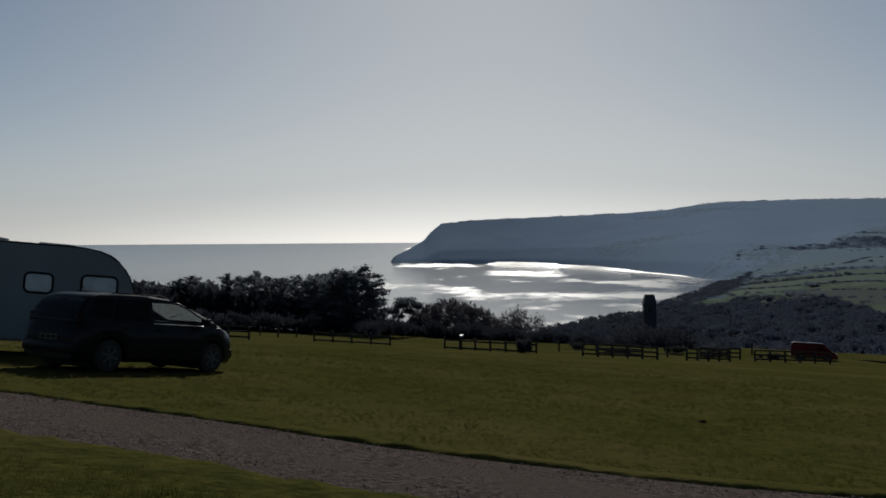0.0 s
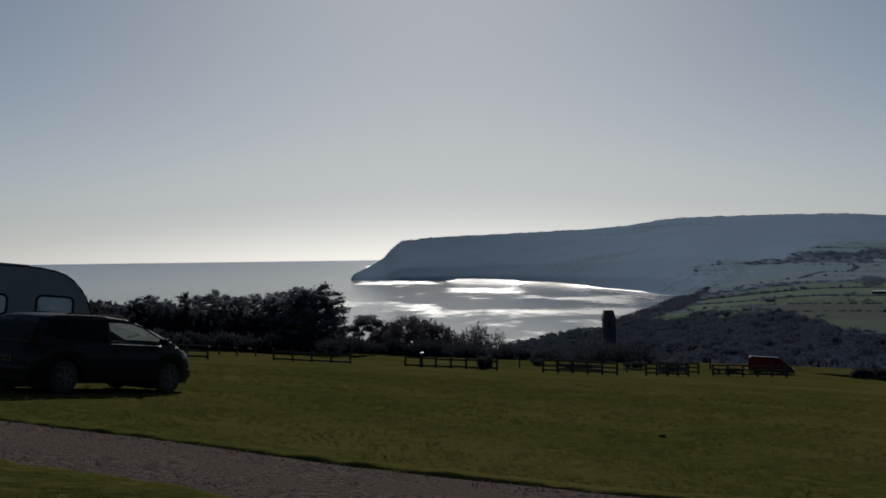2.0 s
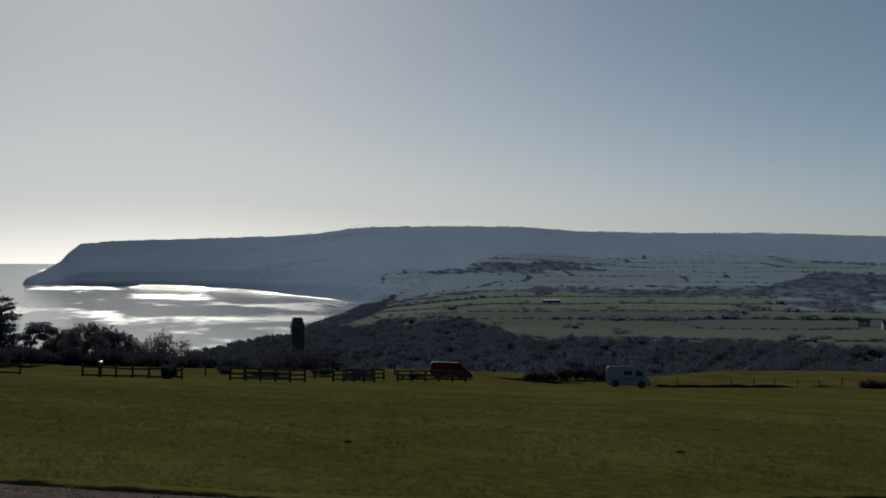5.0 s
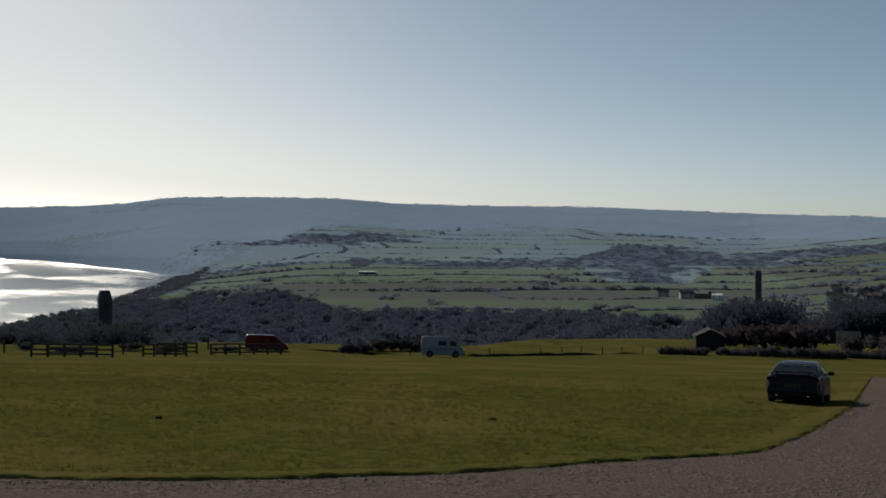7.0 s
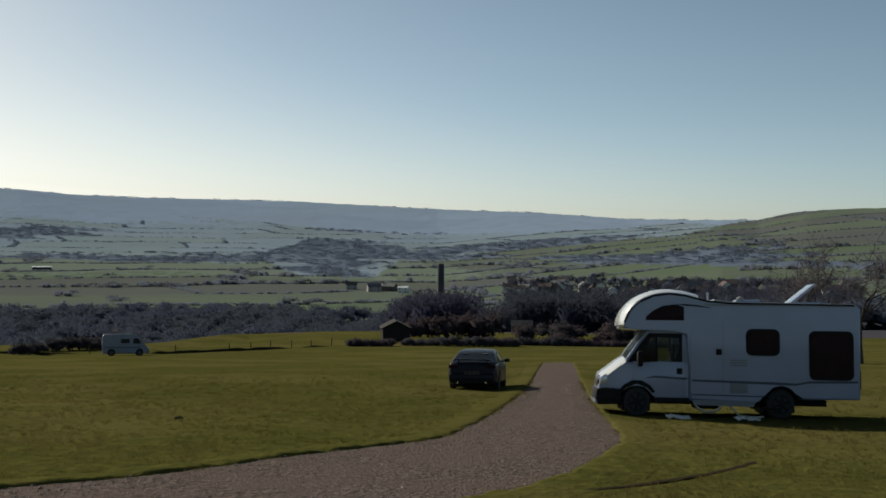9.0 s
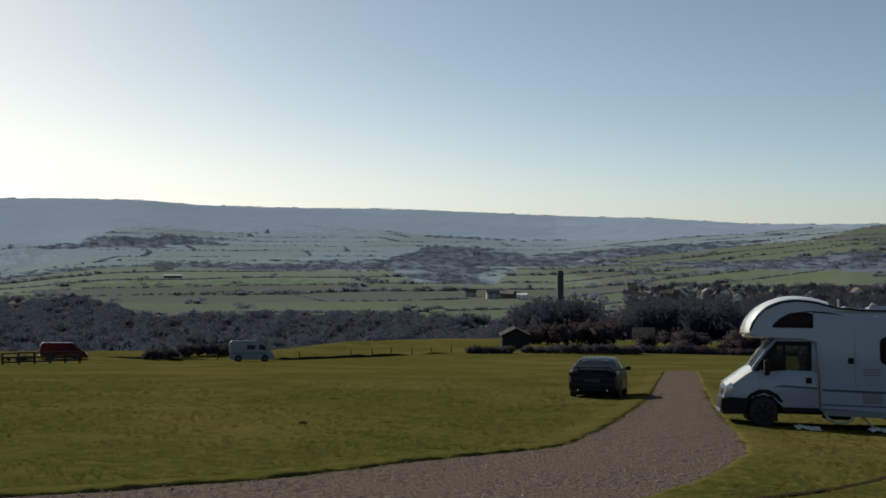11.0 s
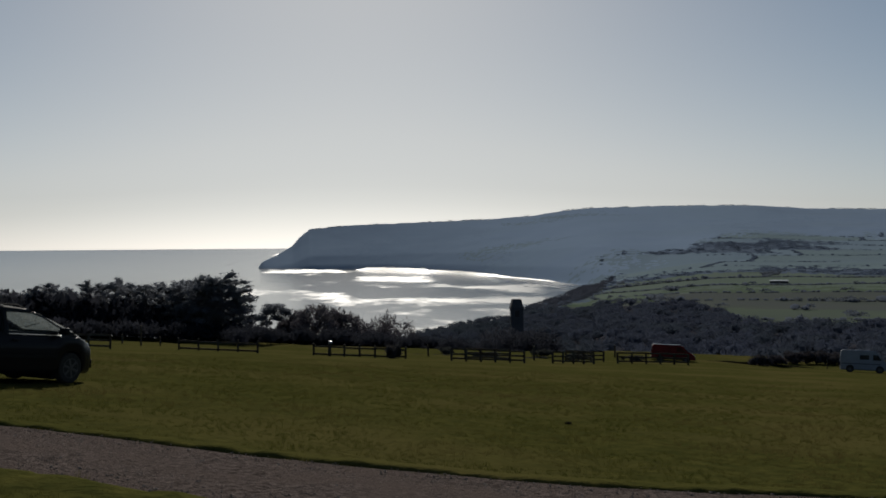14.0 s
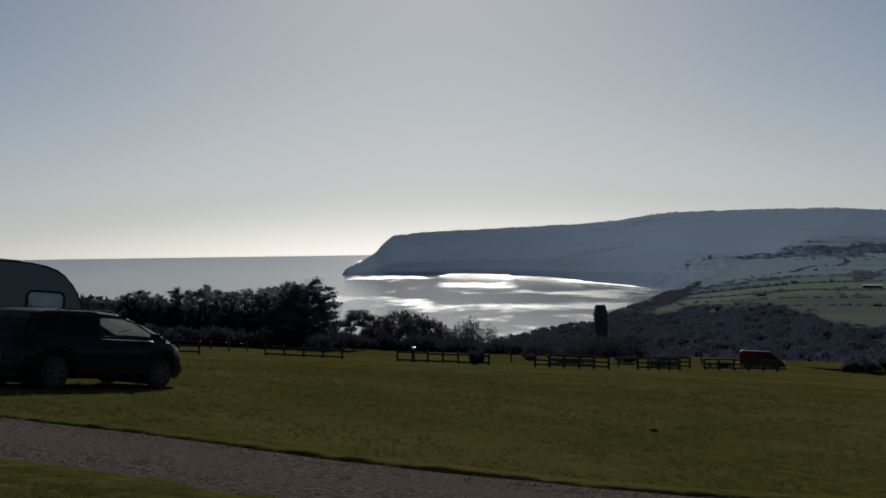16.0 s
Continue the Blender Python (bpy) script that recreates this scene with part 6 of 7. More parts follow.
tagged(wood("field_hedges", "dark hedgerows dividing the valley pastures", spots, small_kinds, M_HAZE_HEDGE, 5), category="hedges")
gx_, gy_ = np.meshgrid(np.arange(400, 3100, 5.0), np.arange(500, 3000, 5.0))
gx_, gy_ = gx_.ravel(), gy_.ravel()
a_, d_ = np.degrees(np.arctan2(gx_, gy_)), np.hypot(gx_, gy_)
ok = (a_ > 15.5) & (a_ < 68) & (d_ > 1400) & (d_ < 3100)
gx_, gy_ = gx_[ok], gy_[ok]
u, v = parcel(gx_, gy_)
fv, fu = np.abs(v - np.round(v)) * 150, np.abs(u - np.round(u)) * 330
ok = (((fv < 3) & (cell_random(np.floor(u * 2), np.round(v), 8.0) > 0.5)) | ((fu < 3) & (cell_random(np.round(u), np.floor(v), 9.0) > 0.4))) & np.isin(cover(gx_, gy_), (8, 12))
gx_, gy_ = gx_[ok], gy_[ok]
n_ = len(gx_)
tall = np.where(r.uniform(0, 1, n_) < 0.04, r.uniform(2.5, 4, n_), r.uniform(0.8, 1.8, n_))
spots = np.stack([gx_ + r.uniform(-2, 2, n_), gy_ + r.uniform(-2, 2, n_), ground(gx_, gy_) - 0.2, r.uniform(0, 6.28, n_), np.maximum(7, tall), tall], 1)
tagged(wood("hill_hedges", "faint hedgerows dividing the hill pastures", spots, small_kinds, M_HAZE_HILLWOOD, 16), category="hedges")
# clumps of trees scattered in the fields
def by_hedge(x, y):
    u, v = parcel(x, y)
    near = np.minimum(np.abs(v - np.round(v)) * 150, np.abs(u - np.round(u)) * 330) < 9
    return near & (cell_random(np.floor(x / 90), np.floor(y / 60), 4.0) > 0.55) & np.isin(cover(x, y), (1, 2, 3, 13, 14))


wood("hedgerow_trees", "bare trees and thickets standing along the valley hedgerows", strewn(np.random.RandomState(15), 9000, 14.5, 68, 640, 1750, 3, 6.5, by_hedge, 1.5), far_kinds * 2 + small_kinds, M_HAZE_HEDGE, 6)

# ---------------- fences and field clutter ----------------
M_FENCE = mat("weathered dark timber", (0.035, 0.028, 0.022), (0.060, 0.048, 0.038), 9, 0.95, (0.05, 0.05, 0.045), 1.5, bump=0.5, spec=0.1)
M_STONE = mat("dark sandstone", (0.060, 0.057, 0.058), (0.085, 0.08, 0.078), 0.8, 0.95, (0.05, 0.05, 0.052), 0.1, bump=0.5, spec=0.1)
M_WALL = mat("pale render", (0.30, 0.28, 0.26), (0.36, 0.34, 0.31), 0.5, 0.9, spec=0.1)
M_BRICK = mat("red brick", (0.100, 0.084, 0.080), (0.12, 0.10, 0.094), 2.0, 0.9, spec=0.1)
M_TILE = mat("red pantiles", (0.100, 0.080, 0.076), (0.12, 0.092, 0.086), 1.0, 0.9, spec=0.1)
M_SLATE = mat("blue-grey slate", (0.07, 0.075, 0.085), (0.10, 0.105, 0.115), 1.0, 0.6)
M_WHITEWALL = mat("white lime wash", (0.65, 0.64, 0.60), (0.56, 0.55, 0.52), 0.7, 0.9)
M_DARKPANE = mat("dark window pane", (0.02, 0.022, 0.025), rough=0.15)
# White roof colour that stands in for glint off the sunlit farm roofs.
M_GLINTROOF = mat("roof white as sun glint", (0.75, 0.76, 0.75), (0.66, 0.68, 0.68), 0.3, 0.25)


def fence(a0, d0, a1, d1, bays, group="paddock fences", rails=(0.22, 0.62, 1.02)):
    p, q = Vector(polar(a0, d0)), Vector(polar(a1, d1))
    ob = thing("rail_fence", pose(p.x, p.y, gz(p.x, p.y)), "short dark timber post and rail fence on the grass", "fence", group)
    base = Vector((p.x, p.y, gz(p.x, p.y)))
    pts = []
    r = random.Random(int(a0 * 100))
    for k in range(bays + 1):
        c = p.lerp(q, k / bays)
        pt = Vector((c.x, c.y, gz(c.x, c.y))) - base
        pts.append(pt)
        po = part("post", box_bm(0, 0, 0.38, 0.15, 0.15, 1.34 + r.uniform(-0.04, 0.04), 0.012), M_FENCE, ob)
        po.location = pt
        po.rotation_euler = (r.uniform(-0.03, 0.03), r.uniform(-0.03, 0.03), 0.3)
    for s, e in zip(pts, pts[1:]):
        for h in rails:
            d = e - s
            bm = box_bm(d.length / 2, 0, 0, d.length + 0.06, 0.05, 0.15, 0.006)
            ra = part("rail", bm, M_FENCE, ob)
            ra.matrix_local = Matrix.Translation(s + Vector((0, 0, h + r.uniform(-0.03, 0.03)))) @ d.to_track_quat("X", "Z").to_matrix().to_4x4()
    return ob


fence(-13.6, 84, -10.4, 84, 3)
fence(-6.96, 95, -2.9, 93, 4, rails=(0.16, 0.78))
fence(0.05, 92, 4.98, 92, 6, rails=(0.16, 0.78))
fence(7.46, 91, 11.38, 92, 5)
fence(12.9, 95, 15.08, 97, 4)
fence(16.35, 102, 20.0, 106, 5)
fence(8.2, 104, 10.6, 104, 3)
fence(13.6, 107, 15.6, 108, 3)


def field_post(a, d, h, label, white=False):
    x, y, z = at(a, d)
    ob = thing("field_post", pose(x, y, z), label, "post")
    part("shaft", box_bm(0, 0, h / 2 - 0.15, 0.16, 0.16, h + 0.3, 0.015), M_FENCE, ob)
    part("cap", box_bm(0, 0, h + 0.05, 0.34 if white else 0.20, 0.34 if white else 0.2, 0.20, 0.04), M_SHADED_WHITE if white else M_FENCE, ob, "white cap" if white else "")
    return ob


field_post(0.95, 91.4, 1.15, "dark post with a white cap beside a rail fence", True)
field_post(-8.87, 112, 1.9, "slim dark post standing alone in the grass")
for a, d, h in ((16.2, 122, 1.2), (-7.9, 118, 0.9), (-9.8, 120, 0.9), (6.2, 108, 1.1), (11.9, 106, 1.3)):
    field_post(a, d, h, "short dark fence post in the grass")


def shrub(a, d, w, h, seed, label, material=M_HEDGE, group="field edge shrubs"):
    x, y, z = at(a, d)
    r = np.random.RandomState(seed)
    ob = thing("shrub", pose(x, y, z), label, "shrub", group)
    spots = np.stack([r.normal(0, w * 0.25, 14), r.normal(0, w * 0.2, 14), r.uniform(0.25, 0.6, 14) * h, r.uniform(0, 6.28, 14), np.full(14, w * 0.26), r.uniform(0.3, 0.45, 14) * h], 1)
    v, f = joined([scatter(leaf_cloud(r, 90, 0.35, shell=0.2), spots), scatter((lambda c: (c[0] * 0.6, c[1]))(lump(seed, 1, 0.3)), spots)])
    soften(tri_mesh("foliage", v, f, material, ob), 0.6)
    bm = tube_bm([(0, 0, -0.2), (0.05, 0, h * 0.5)], [0.06, 0.03], 6)
    part("stem", bm, M_BARK, ob)
    return ob


shrub(4.35, 91.0, 1.5, 1.5, 61, "dark rounded bush growing through a rail fence")
for k, (a, d, w, h) in enumerate(((9.6, 110, 2.2, 0.9), (14.2, 113, 2.2, 0.9), (12.4, 118, 2.0, 0.9), (23.6, 128, 2.0, 1.5), (24.4, 131, 2.4, 1.4), (26.4, 138, 3.4, 1.8), (25.4, 136, 3.2, 1.6), (27.2, 140, 3.0, 1.8), (7.2, 116, 2.0, 0.8), (17.2, 118, 1.6, 0.8))):
    shrub(a, d, w, h, 70 + k, "low dark bare bush at the field edge", M_BRACKEN if a > 20 else M_HEDGE)


def resampled(line, step):
    out, acc = [line[0]], 0.0
    for p, q in zip(line, line[1:]):
        L = (q - p).length
        s = step - acc
        while s <= L:
            out.append(p.lerp(q, s / L))
            s += step
        acc = (acc + L) % step
    return out


def hedge_run(name, label, pts, w, h, seed, material=M_HEDGE, step=0.5, category="hedge"):
    """A clipped or straggling hedge along (azimuth, distance) points, as one thing."""
    r = np.random.RandomState(seed)
    P = [Vector(polar(a, d)) for a, d in pts]
    rows = []
    for p, q in zip(P, P[1:]):
        n = max(2, int((q - p).length / step))
        for k in range(n):
            c = p.lerp(q, k / n)
            hh = h * r.uniform(0.6, 1.1) * (0.85 + 0.3 * noise.noise((c.x * 0.25, c.y * 0.25, seed)))
            rows.append((c.x + r.uniform(-0.2, 0.2), c.y + r.uniform(-0.2, 0.2), gz(c.x, c.y) + hh * 0.42, r.uniform(0, 6.28), w * r.uniform(0.8, 1.2), hh * 0.55))
    ob = thing(name, Matrix(), label, category)
    v, f = joined([scatter(leaf_cloud(r, 60, 0.34, shell=0.3), rows), scatter((lambda c: (c[0] * 0.78, c[1]))(lump(seed, 1, 0.3)), rows)])
    soften(tri_mesh("foliage", v, f, material, ob), 0.6)
    return ob


# Turf coloured near black, so the step's shadow line is in the colour.
M_BANK = mat("shade-dark turf bank", (0.016, 0.016, 0.010), (0.028, 0.026, 0.016), 3, 1.0, spec=0.0)


def bank(label, pts, h, seed):
    """A low ragged step of turf and roots along (azimuth, distance) points."""
    line, v = resampled([Vector(polar(a, d)) for a, d in pts], 0.5), []
    for i, p in enumerate(line):
        t = (line[min(i + 1, len(line) - 1)] - line[max(i - 1, 0)]).normalized()
        nrm = Vector((-t.y, t.x))
        ends = min(1, i / 6, (len(line) - 1 - i) / 6)
        hh = h * ends * max(0.15, 1 + 0.5 * noise.noise((p.x * 0.5, p.y * 0.5, seed)))
        for o, q in ((-0.5, -0.05), (-0.12, hh * 0.8), (0.1, hh), (0.45, hh * 0.8), (1.2, -0.08)):
            c = p + nrm * o
            v.append((c.x, c.y, gz(c.x, c.y) + q))
    ob = thing("boundary_bank", Matrix(), label, "bank")
    m_ = mesh_object("turf", v, grid_faces(len(line), 5).tolist(), [M_BANK], parent=ob)
    return ob


bank("low shade-dark turf bank along the field boundary", [(29.4, 130.5), (33, 138), (37.3, 146)], 0.36, 1)
bank("low shade-dark turf bank along the field boundary", [(37.7, 147), (39.4, 150)], 0.36, 2)
bank("low shade-dark turf bank beside the white camper", [(20.8, 127), (25, 131), (27.7, 131)], 0.2, 3)
hedge_run("boundary_hedge", "low dark hedge bank behind the rail fences", [(5.2, 112), (7.3, 112)], 0.5, 0.4, 83)
hedge_run("boundary_hedge", "low dark hedge bank behind the rail fences", [(11.5, 113), (12.8, 114)], 0.6, 0.55, 84)
hedge_run("overgrown_hedge", "red-brown overgrown hedge at the field corner", [(40.3, 150), (42.8, 150)], 1.0, 1.6, 85, M_BRACKEN)
hedge_run("overgrown_hedge", "red-brown overgrown hedge at the field corner", [(43.3, 152), (46.5, 153), (49.5, 156)], 1.2, 1.7, 86, M_BRACKEN)
hedge_run("overgrown_hedge", "dark hedge closing the far end of the field", [(49.5, 162), (53, 166), (57, 170), (64, 175)], 1.2, 1.5, 87, M_BRACKEN)
for k, (a, d, w, h) in enumerate(((46.2, 178, 7, 4.6), (47.5, 180, 8, 5.2), (44.6, 182, 6, 3.8), (51.5, 188, 7, 4), (54.5, 192, 8, 4.5), (49.6, 188, 5, 3.6))):
    shrub(a, d, w, h, 90 + k, "rounded red-brown thicket beyond the field hedge", M_BRACKEN, "thickets beyond the hedge")
r = random.Random(4)
for a in (33.97, 35.1, 36.09, 37.24, 38.28, 39.34, 31.2, 26.9):
    x, y, z = at(a, np.interp(a, [29.8, 39.2], [131, 150]) + 0.3)
    ob = thing("fence_stake", pose(x, y, z, r.uniform(-4, 4), r.uniform(-4, 4)), "thin grey stake in the boundary bank", "stake", "boundary stakes")
    part("stake", box_bm(0, 0, 0.45, 0.09, 0.09, 1.3 + r.uniform(-0.2, 0.3), 0.01), M_FENCE, ob)


# ---------------- buildings ----------------
def house(x, y, rz, L, W, h, pitch, wall_mat, roof_mat, label, group="", chimneys=1, name="house", windows=True):
    z = gz(x, y)
    ob = thing(name, pose(x, y, z, 0, 0, rz), label, "house", group)
    top = h + W / 2 * pitch
    bm = bmesh.new()
    slab = [(-W / 2, -1.5), (-W / 2, h), (0, top), (W / 2, h), (W / 2, -1.5)]
    slab_bm(slab, -L / 2, L / 2, bm=bm)
    part("wall", bm, wall_mat, ob, smooth_angle=0)
    t = 0.18
    o = 0.3
    bm = slab_bm([(-W / 2 - o, h - o * pitch), (0, top), (W / 2 + o, h - o * pitch), (W / 2 + o, h - o * pitch + t), (0, top + t), (-W / 2 - o, h - o * pitch + t)], -L / 2 - 0.2, L / 2 + 0.2)
    roof = part("roof", bm, roof_mat, ob, smooth_angle=0)
    for k in range(chimneys):
        part("chimney", box_bm(0, (L / 2 - 0.6) * (1 if k == 0 else -1), top + 0.45, 0.6, 0.9, 1.5), M_BRICK, roof)
    if windows:
        for sgn in (1, -1):
            for yy in (-L * 0.28, L * 0.28):
                for zz_ in ((1.2, 3.8) if h > 4 else (1.3,)):
                    part("window", box_bm(sgn * (W / 2 + 0.005), yy, zz_, 0.06, 1.1, 1.2), M_DARKPANE, ob)
    return ob


r = random.Random(9)
spots = []
while len(spots) < 44:
    a = r.uniform(48.6, 66)
    d = r.uniform(900, 1150) * np.interp(a, [45, 60, 90], [1, 0.62, 0.5])
    x, y = polar(a, d)
    if all((x - p) ** 2 + (y - q) ** 2 > 15 ** 2 for p, q in spots):
        spots.append((x, y))
        wm = r.choice([M_BRICK, M_STONE, M_WALL, M_BRICK, M_WHITEWALL])
        house(x, y, r.choice([20, 110, 35, 125]) + r.uniform(-12, 12), r.uniform(7, 12), r.uniform(5.5, 7), r.uniform(4.1, 4.8), 0.8, wm, r.choice([M_TILE, M_TILE, M_SLATE]),
              {"red brick": "red brick village house with a pitched roof", "dark sandstone": "dark stone village house with a pitched roof", "pale render": "pale rendered village house with a pitched roof", "white lime wash": "white-walled village house with a pitched roof"}[wm.name], "village houses", r.randint(1, 2))
for a, d, rz, L, label, wm, rm in ((43.2, 930, 30, 9, "white farmhouse catching the sun in the valley", M_WHITEWALL, M_GLINTROOF), (41.6, 950, 60, 12, "stone cottage among valley fields", M_WALL, M_SLATE), (42.4, 960, 20, 14, "brick farm building with slate roof", M_BRICK, M_SLATE), (40.4, 990, 50, 10, "pale cottage among valley trees", M_WALL, M_TILE), (23.0, 300, 20, 12, "low stone cottage among the valley trees", M_WALL, M_SLATE)):
    x, y = polar(a, d)
    house(x, y, rz, L, 7, 4.5, 0.35 if rm is M_GLINTROOF else 0.8, wm, rm, label, "", 1)
x, y = polar(24.6, 1390)
house(x, y, 65, 22, 10, 3, 0.14, M_STONE, M_GLINTROOF, "long farm shed with a roof painted bright for sun glint", "", 0, "farm_shed", False)
# low building behind the hedge, deep in the dip
x, y = polar(49.6, 262)
low = house(x, y, 42, 5, 4, 2.2, 0.6, M_STONE, M_STONE, "low stone-roofed building beyond the field hedge", "", 0)
# dark timber shed at the field corner
M_TARRED = mat("tarred boards", (0.018, 0.016, 0.016), (0.03, 0.027, 0.026), 3, 0.9, stretch=(6, 6, 0.5), spec=0.1)
x, y = polar(42.77, 165)
ob = thing("timber_shed", pose(x, y, gz(x, y), 0, 0, -38), "dark timber shed at the field corner", "shed")
part("wall", slab_bm([(-2.1, -0.6), (-2.1, 2.1), (0, 3.1), (2.1, 2.1), (2.1, -0.6)], -2.2, 2.2), M_TARRED, ob, smooth_angle=0)
part("roof", slab_bm([(-2.35, 1.95), (0, 3.1), (2.35, 1.95), (2.35, 2.08), (0, 3.24), (-2.35, 2.08)], -2.4, 2.4), M_TARRED, ob, smooth_angle=0)
part("door", box_bm(-2.1, 0.4, 0.95, 0.08, 0.9, 1.95), M_TARRED, ob)


M_ASHLAR = mat("weathered grey ashlar", (0.058, 0.060, 0.070), (0.074, 0.076, 0.085), 0.8, 0.95, (0.054, 0.056, 0.064), 0.1, bump=0.4, spec=0.1)


def tower(a, d, w, top_dep, label, shoulder=0.72, belfry=True):
    x, y, z = at(a, d)
    h = EYE - top_dep * d - z
    ob = thing("church_tower", pose(x, y, z, 0, 0, 8 - a), label, "church tower")
    k = w / 2
    part("shaft", loft_bm([[(-k * s, -k * s, zz_), (k * s, -k * s, zz_), (k * s, k * s, zz_), (-k * s, k * s, zz_)] for s, zz_ in ((1.06, -2), (1.04, h * 0.35), (1.0, h * 0.36), (0.98, h - w * 0.75))]), M_ASHLAR, ob, smooth_angle=0)
    part("roof", loft_bm([[(-k * s, -k * s, zz_), (k * s, -k * s, zz_), (k * s, k * s, zz_), (-k * s, k * s, zz_)] for s, zz_ in ((1.06, h - w * 0.76), (1.04, h - w * 0.7), (shoulder, h - 0.1), (shoulder * 0.9, h))]), M_ASHLAR, ob, smooth_angle=0)
    part("string_course", box_bm(0, 0, h * 0.62, w * 1.04, w * 1.04, 0.35), M_ASHLAR, ob)
    if belfry:
        for t in range(4):
            o = part("belfry_opening", box_bm(0, -k * 0.985, h - w * 1.15, w * 0.34, 0.15, w * 0.5), M_DARKPANE, ob)
            o.matrix_local = pose(0, 0, 0, 0, 0, 90 * t)
    return ob


tower(10.98, 430, 5.0, 0.0494, "dark stone church tower with a truncated pyramid roof", 0.7)
tower(45.2, 600, 3.3, 0.0280, "slender grey stone tower rising from valley trees", 0.8, False)

# cloths lying on the grass by the motorhome
for x, y, w, l_, seed in ((21.15, 13.25, 0.50, 0.22, 3), (22.0, 12.0, 0.52, 0.16, 4)):
    bm = bmesh.new()
    bmesh.ops.create_grid(bm, x_segments=14, y_segments=8, size=0.5)
    for vtx in bm.verts:
        nx, ny = vtx.co.x, vtx.co.y
        vtx.co.x *= w * (1 + 0.3 * noise.noise((nx * 3, ny * 3, seed)))
        vtx.co.y *= l_ * 2 * (1 + 0.4 * noise.noise((nx * 3, ny * 3, seed + 5)))
        vtx.co.z = 0.035 + 0.10 * abs(noise.noise((nx * 5, ny * 4, seed + 9))) + 0.12 * max(0, 0.25 - (nx + 0.2) ** 2 * 4)
    bmesh.ops.solidify(bm, geom=bm.faces[:], thickness=0.012)
    me = bpy.data.meshes.new("ground_cloth")
    for fc in bm.faces:
        fc.smooth = True
    bm.to_mesh(me), bm.free()
    me.materials.append(M_CLOTH)
    ob = new("ground_cloth", me)
    ob.matrix_world = pose(x, y, gz(x, y) + 0.0, 0, 0, -60 + seed * 4)
    tagged(ob, "crumpled white cloth lying on the grass by the motorhome", "cloth", "cloths on the grass")

# molehills in the turf
M_SOIL = mat("dark soil", (0.022, 0.018, 0.013), (0.038, 0.031, 0.022), 14, 1.0, spec=0.0)
for k, (x, y, w) in enumerate(((11.65, 19.1, 0.16), (4.62, 18.95, 0.12))):
    bm = bmesh.new()
    bmesh.ops.create_icosphere(bm, subdivisions=3, radius=1)
    for vtx in bm.verts:
        q = 1 + 0.35 * noise.noise(vtx.co * 3 + Vector((k, 0, 0)))
        vtx.co = Vector((vtx.co.x * w * q * 0.55, vtx.co.y * w * q * 0.5, max(vtx.co.z, -0.3) * w * 0.28 * q))
    me = bpy.data.meshes.new("molehill")
    bm.to_mesh(me), bm.free()
    me.materials.append(M_SOIL)
    ob = new("molehill", me)
    ob.location = (x, y, gz(x, y) + 0.01)
    tagged(ob, "small dark molehill in the short grass", "molehill", "molehills")
# a worn rut in the verge
line = spline([(9.6, 7.32), (10.4, 7.2), (11.3, 7.22), (12.3, 7.28), (13.2, 7.4), (14.2, 7.62)], 12)
rv = []
for i, p in enumerate(line):
    wd = 0.05 + 0.05 * abs(noise.noise((i * 0.3, 2, 2))) * (1 if 0 < i < len(line) - 1 else 0)
    for o, hh in ((-1, 0.012), (0, 0.02), (1, 0.012)):
        rv.append((p.x + 0.2 * o * wd, p.y + o * wd, gz(p.x, p.y + o * wd) + hh))
tagged(mesh_object("trim", rv, grid_faces(len(line), 3).tolist(), [M_SOIL]), "dark worn wheel rut in the grass verge", "rut", kind="structure")
# ---------------- turf edge, grass and stones ----------------
def turf_edge(line, outward, seed):
    v, n = [], 5
    for i, p in enumerate(line):
        q, p0 = line[min(i + 1, len(line) - 1)], line[max(i - 1, 0)]
        t = (q - p0).normalized()
        nrm = Vector((-t.y, t.x)) * outward
        j = 0.09 * noise.noise((p.x * 1.7, p.y * 1.7, seed)) + 0.05 * noise.noise((p.x * 6, p.y * 6, seed))
        hgt = 0.045 * (1 + 0.9 * noise.noise((p.x * 3, p.y * 3, seed + 4)))
        for o, hh in ((-0.06, 0.0), (-0.03, hgt * 0.75), (0.06, hgt), (0.35, hgt * 0.6), (0.9, -0.02)):
            c = p + nrm * (o + j)
            v.append((c.x, c.y, gz(c.x, c.y) + hh + 0.012))
    return v, grid_faces(len(line), n)


fe2 = resampled([p for p in fe], 0.14)
ne2 = resampled([p for p in ne], 0.14)
for line, o in ((fe2, 1), (ne2, -1)):
    v, f = turf_edge(line, o, 3 + o)
    tagged(mesh_object("trim", v, f.tolist(), [M_GRASS]), "raised ragged turf edge along the gravel track", "turf edge", kind="structure")

fe_xy, ne_xy = np.array([p[:] for p in fe2]), np.array([p[:] for p in ne2])
loop = np.concatenate([fe_xy, ne_xy[::-1]])


def inside(px, py, poly):
    ok = np.zeros(len(px), bool)
    x0, y0 = poly[:, 0], poly[:, 1]
    x1, y1 = np.roll(x0, 1), np.roll(y0, 1)
    for a0, b0, a1, b1 in zip(x0, y0, x1, y1):
        if b0 == b1:
            continue
        ok ^= ((b0 > py) != (b1 > py)) & (px < (a1 - a0) * (py - b0) / (b1 - b0) + a0)
    return ok


r = np.random.RandomState(21)
coarse = loop[::6]
n_ = 60000
a = np.radians(r.uniform(-26, 70, n_))
d = 6.5 * (70 / 6.5) ** r.uniform(0, 1, n_)
gx2, gy2 = d * np.sin(a), d * np.cos(a)
ok = ~inside(gx2, gy2, coarse)
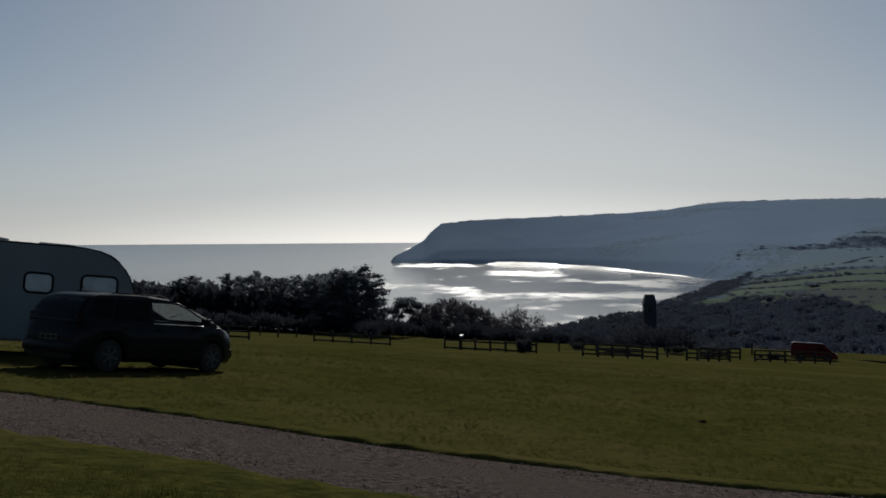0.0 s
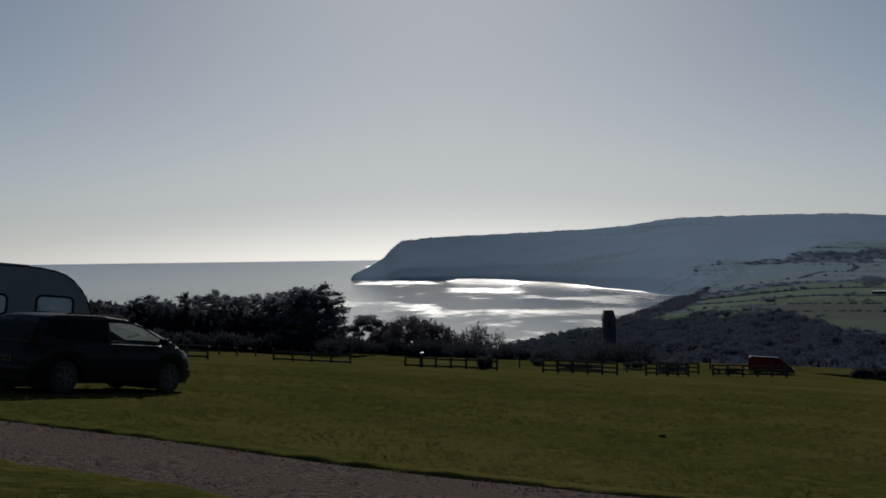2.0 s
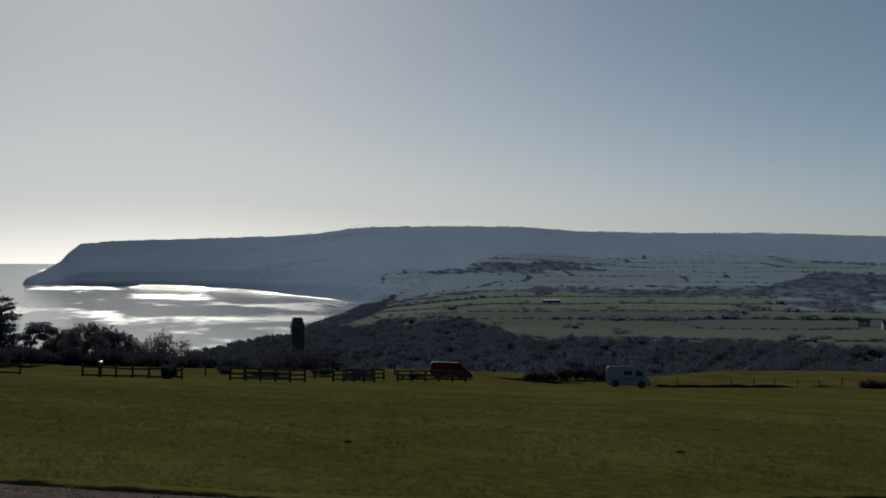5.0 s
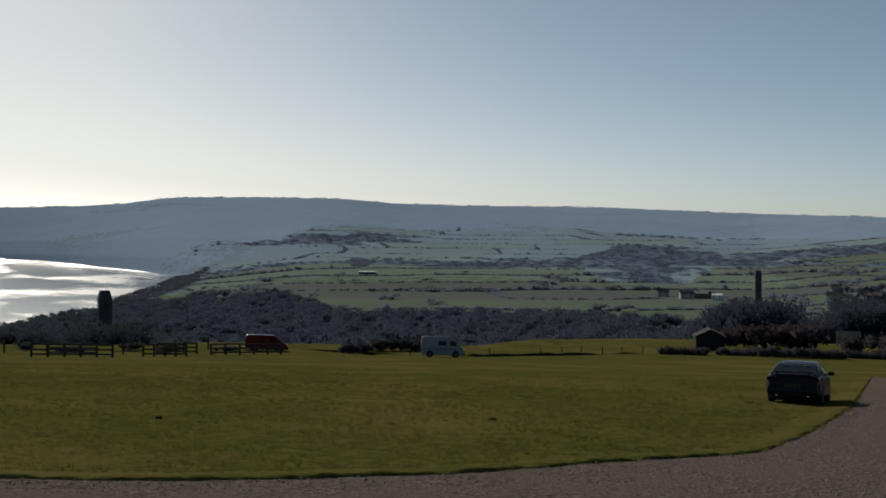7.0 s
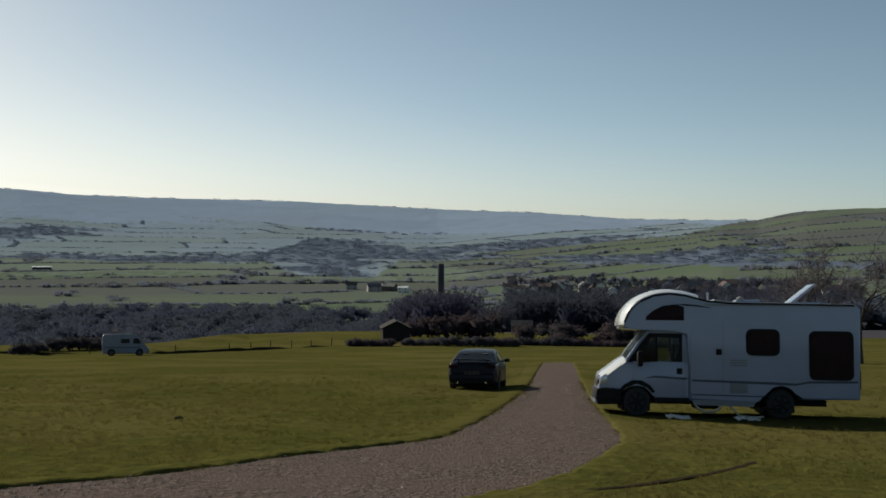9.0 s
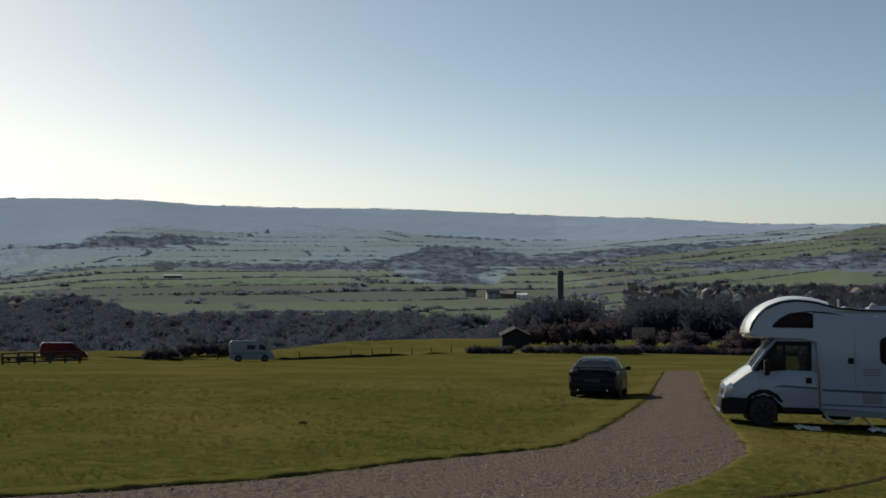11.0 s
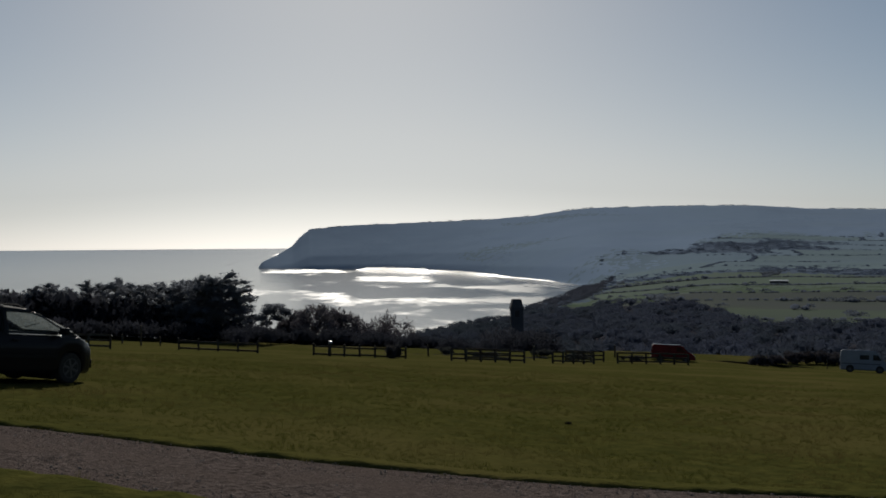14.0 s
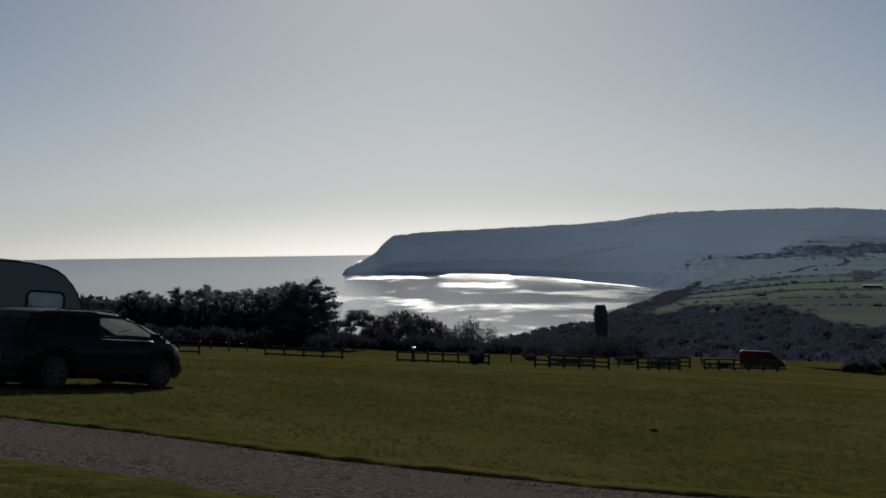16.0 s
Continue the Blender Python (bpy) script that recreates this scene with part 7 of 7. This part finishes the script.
gx2, gy2, d2 = gx2[ok], gy2[ok], d[ok]
ei = np.concatenate([fe_xy, ne_xy])
ei = ei[np.hypot(ei[:, 0], ei[:, 1]) < 45]
ei = np.repeat(ei, 9, 0) + r.normal(0, 0.07, (len(ei) * 9, 2))
gx2, gy2 = np.concatenate([gx2, ei[:, 0]]), np.concatenate([gy2, ei[:, 1]])
far_k = np.clip(np.hypot(gx2, gy2) / 18, 0.8, 2.2)
n_ = len(gx2)
hgt = r.uniform(0.02, 0.045, n_) * np.clip(1.25 - np.hypot(gx2, gy2) / 80, 0.3, 1) * np.where(r.uniform(0, 1, n_) < 0.04, 1.8, 1.0)
clump = np.array([noise.noise((px * 1.3, py * 1.3, 2.0)) + 0.6 * noise.noise((px * 4.1, py * 4.1, 5.0)) for px, py in zip(gx2, gy2)])
hgt = hgt * np.clip(1.0 + 1.2 * clump, 0.5, 1.9)
blade_v, blade_f = [], []
for k in range(5):
    t = 2 * math.pi * k / 5
    c, s = math.cos(t), math.sin(t)
    blade_v += [(0.02 * c - 0.007 * s, 0.02 * s + 0.007 * c, 0), (0.02 * c + 0.007 * s, 0.02 * s - 0.007 * c, 0), (0.05 * c, 0.05 * s, 0.9 + 0.15 * (k % 2))]
    blade_f.append((3 * k, 3 * k + 1, 3 * k + 2))
rows = np.stack([gx2, gy2, ground(gx2, gy2) + 0.0, r.uniform(0, 6.28, n_), far_k, hgt * far_k ** 0.5], 1)
v, f = scatter((np.array(blade_v), np.array(blade_f)), rows)
tagged(soften(tri_mesh("grass", v, f, M_BLADE), 0.15), "short uneven green grass tufts with dry blades", "grass", kind="stuff")
# loose stones on the track
M_PEBBLE = mat("loose stones", (0.17, 0.138, 0.115), (0.31, 0.262, 0.222), 3, 0.95, spec=0.0)
n_ = 26000
t = r.uniform(0, 1, n_)
i = (r.uniform(0.04, 0.93, n_) * (min(len(fe), len(ne)) - 1)).astype(int)
fa, na = np.array([p[:] for p in fe])[i], np.array([p[:] for p in ne])[i]
sx, sy = (fa * t[:, None] + na * (1 - t[:, None])).T
sx, sy = sx + r.normal(0, 0.15, n_), sy + r.normal(0, 0.15, n_)
ok = inside(sx, sy, coarse) & (np.hypot(sx, sy) < 42)
sx, sy = sx[ok], sy[ok]
sz = r.uniform(0.006, 0.016, len(sx)) * np.where(r.uniform(0, 1, len(sx)) < 0.12, 1.8, 1.0)
stone = lump(77, 1, 0.3)
oct_v = np.array([(1, 0, 0), (0, 1, 0), (-1, 0, 0), (0, -1, 0), (0.1, 0.1, 0.7), (0, 0, -0.6)], float)
oct_f = np.array([(0, 1, 4), (1, 2, 4), (2, 3, 4), (3, 0, 4), (1, 0, 5), (2, 1, 5), (3, 2, 5), (0, 3, 5)])
v, f = scatter((oct_v, oct_f), np.stack([sx, sy, ground(sx, sy) + 0.036, r.uniform(0, 6.28, len(sx)), sz, sz * 0.7], 1))
tagged(tri_mesh("gravel_stones", v, f, M_PEBBLE), "loose small stones strewn over the gravel track", "stones", kind="stuff")
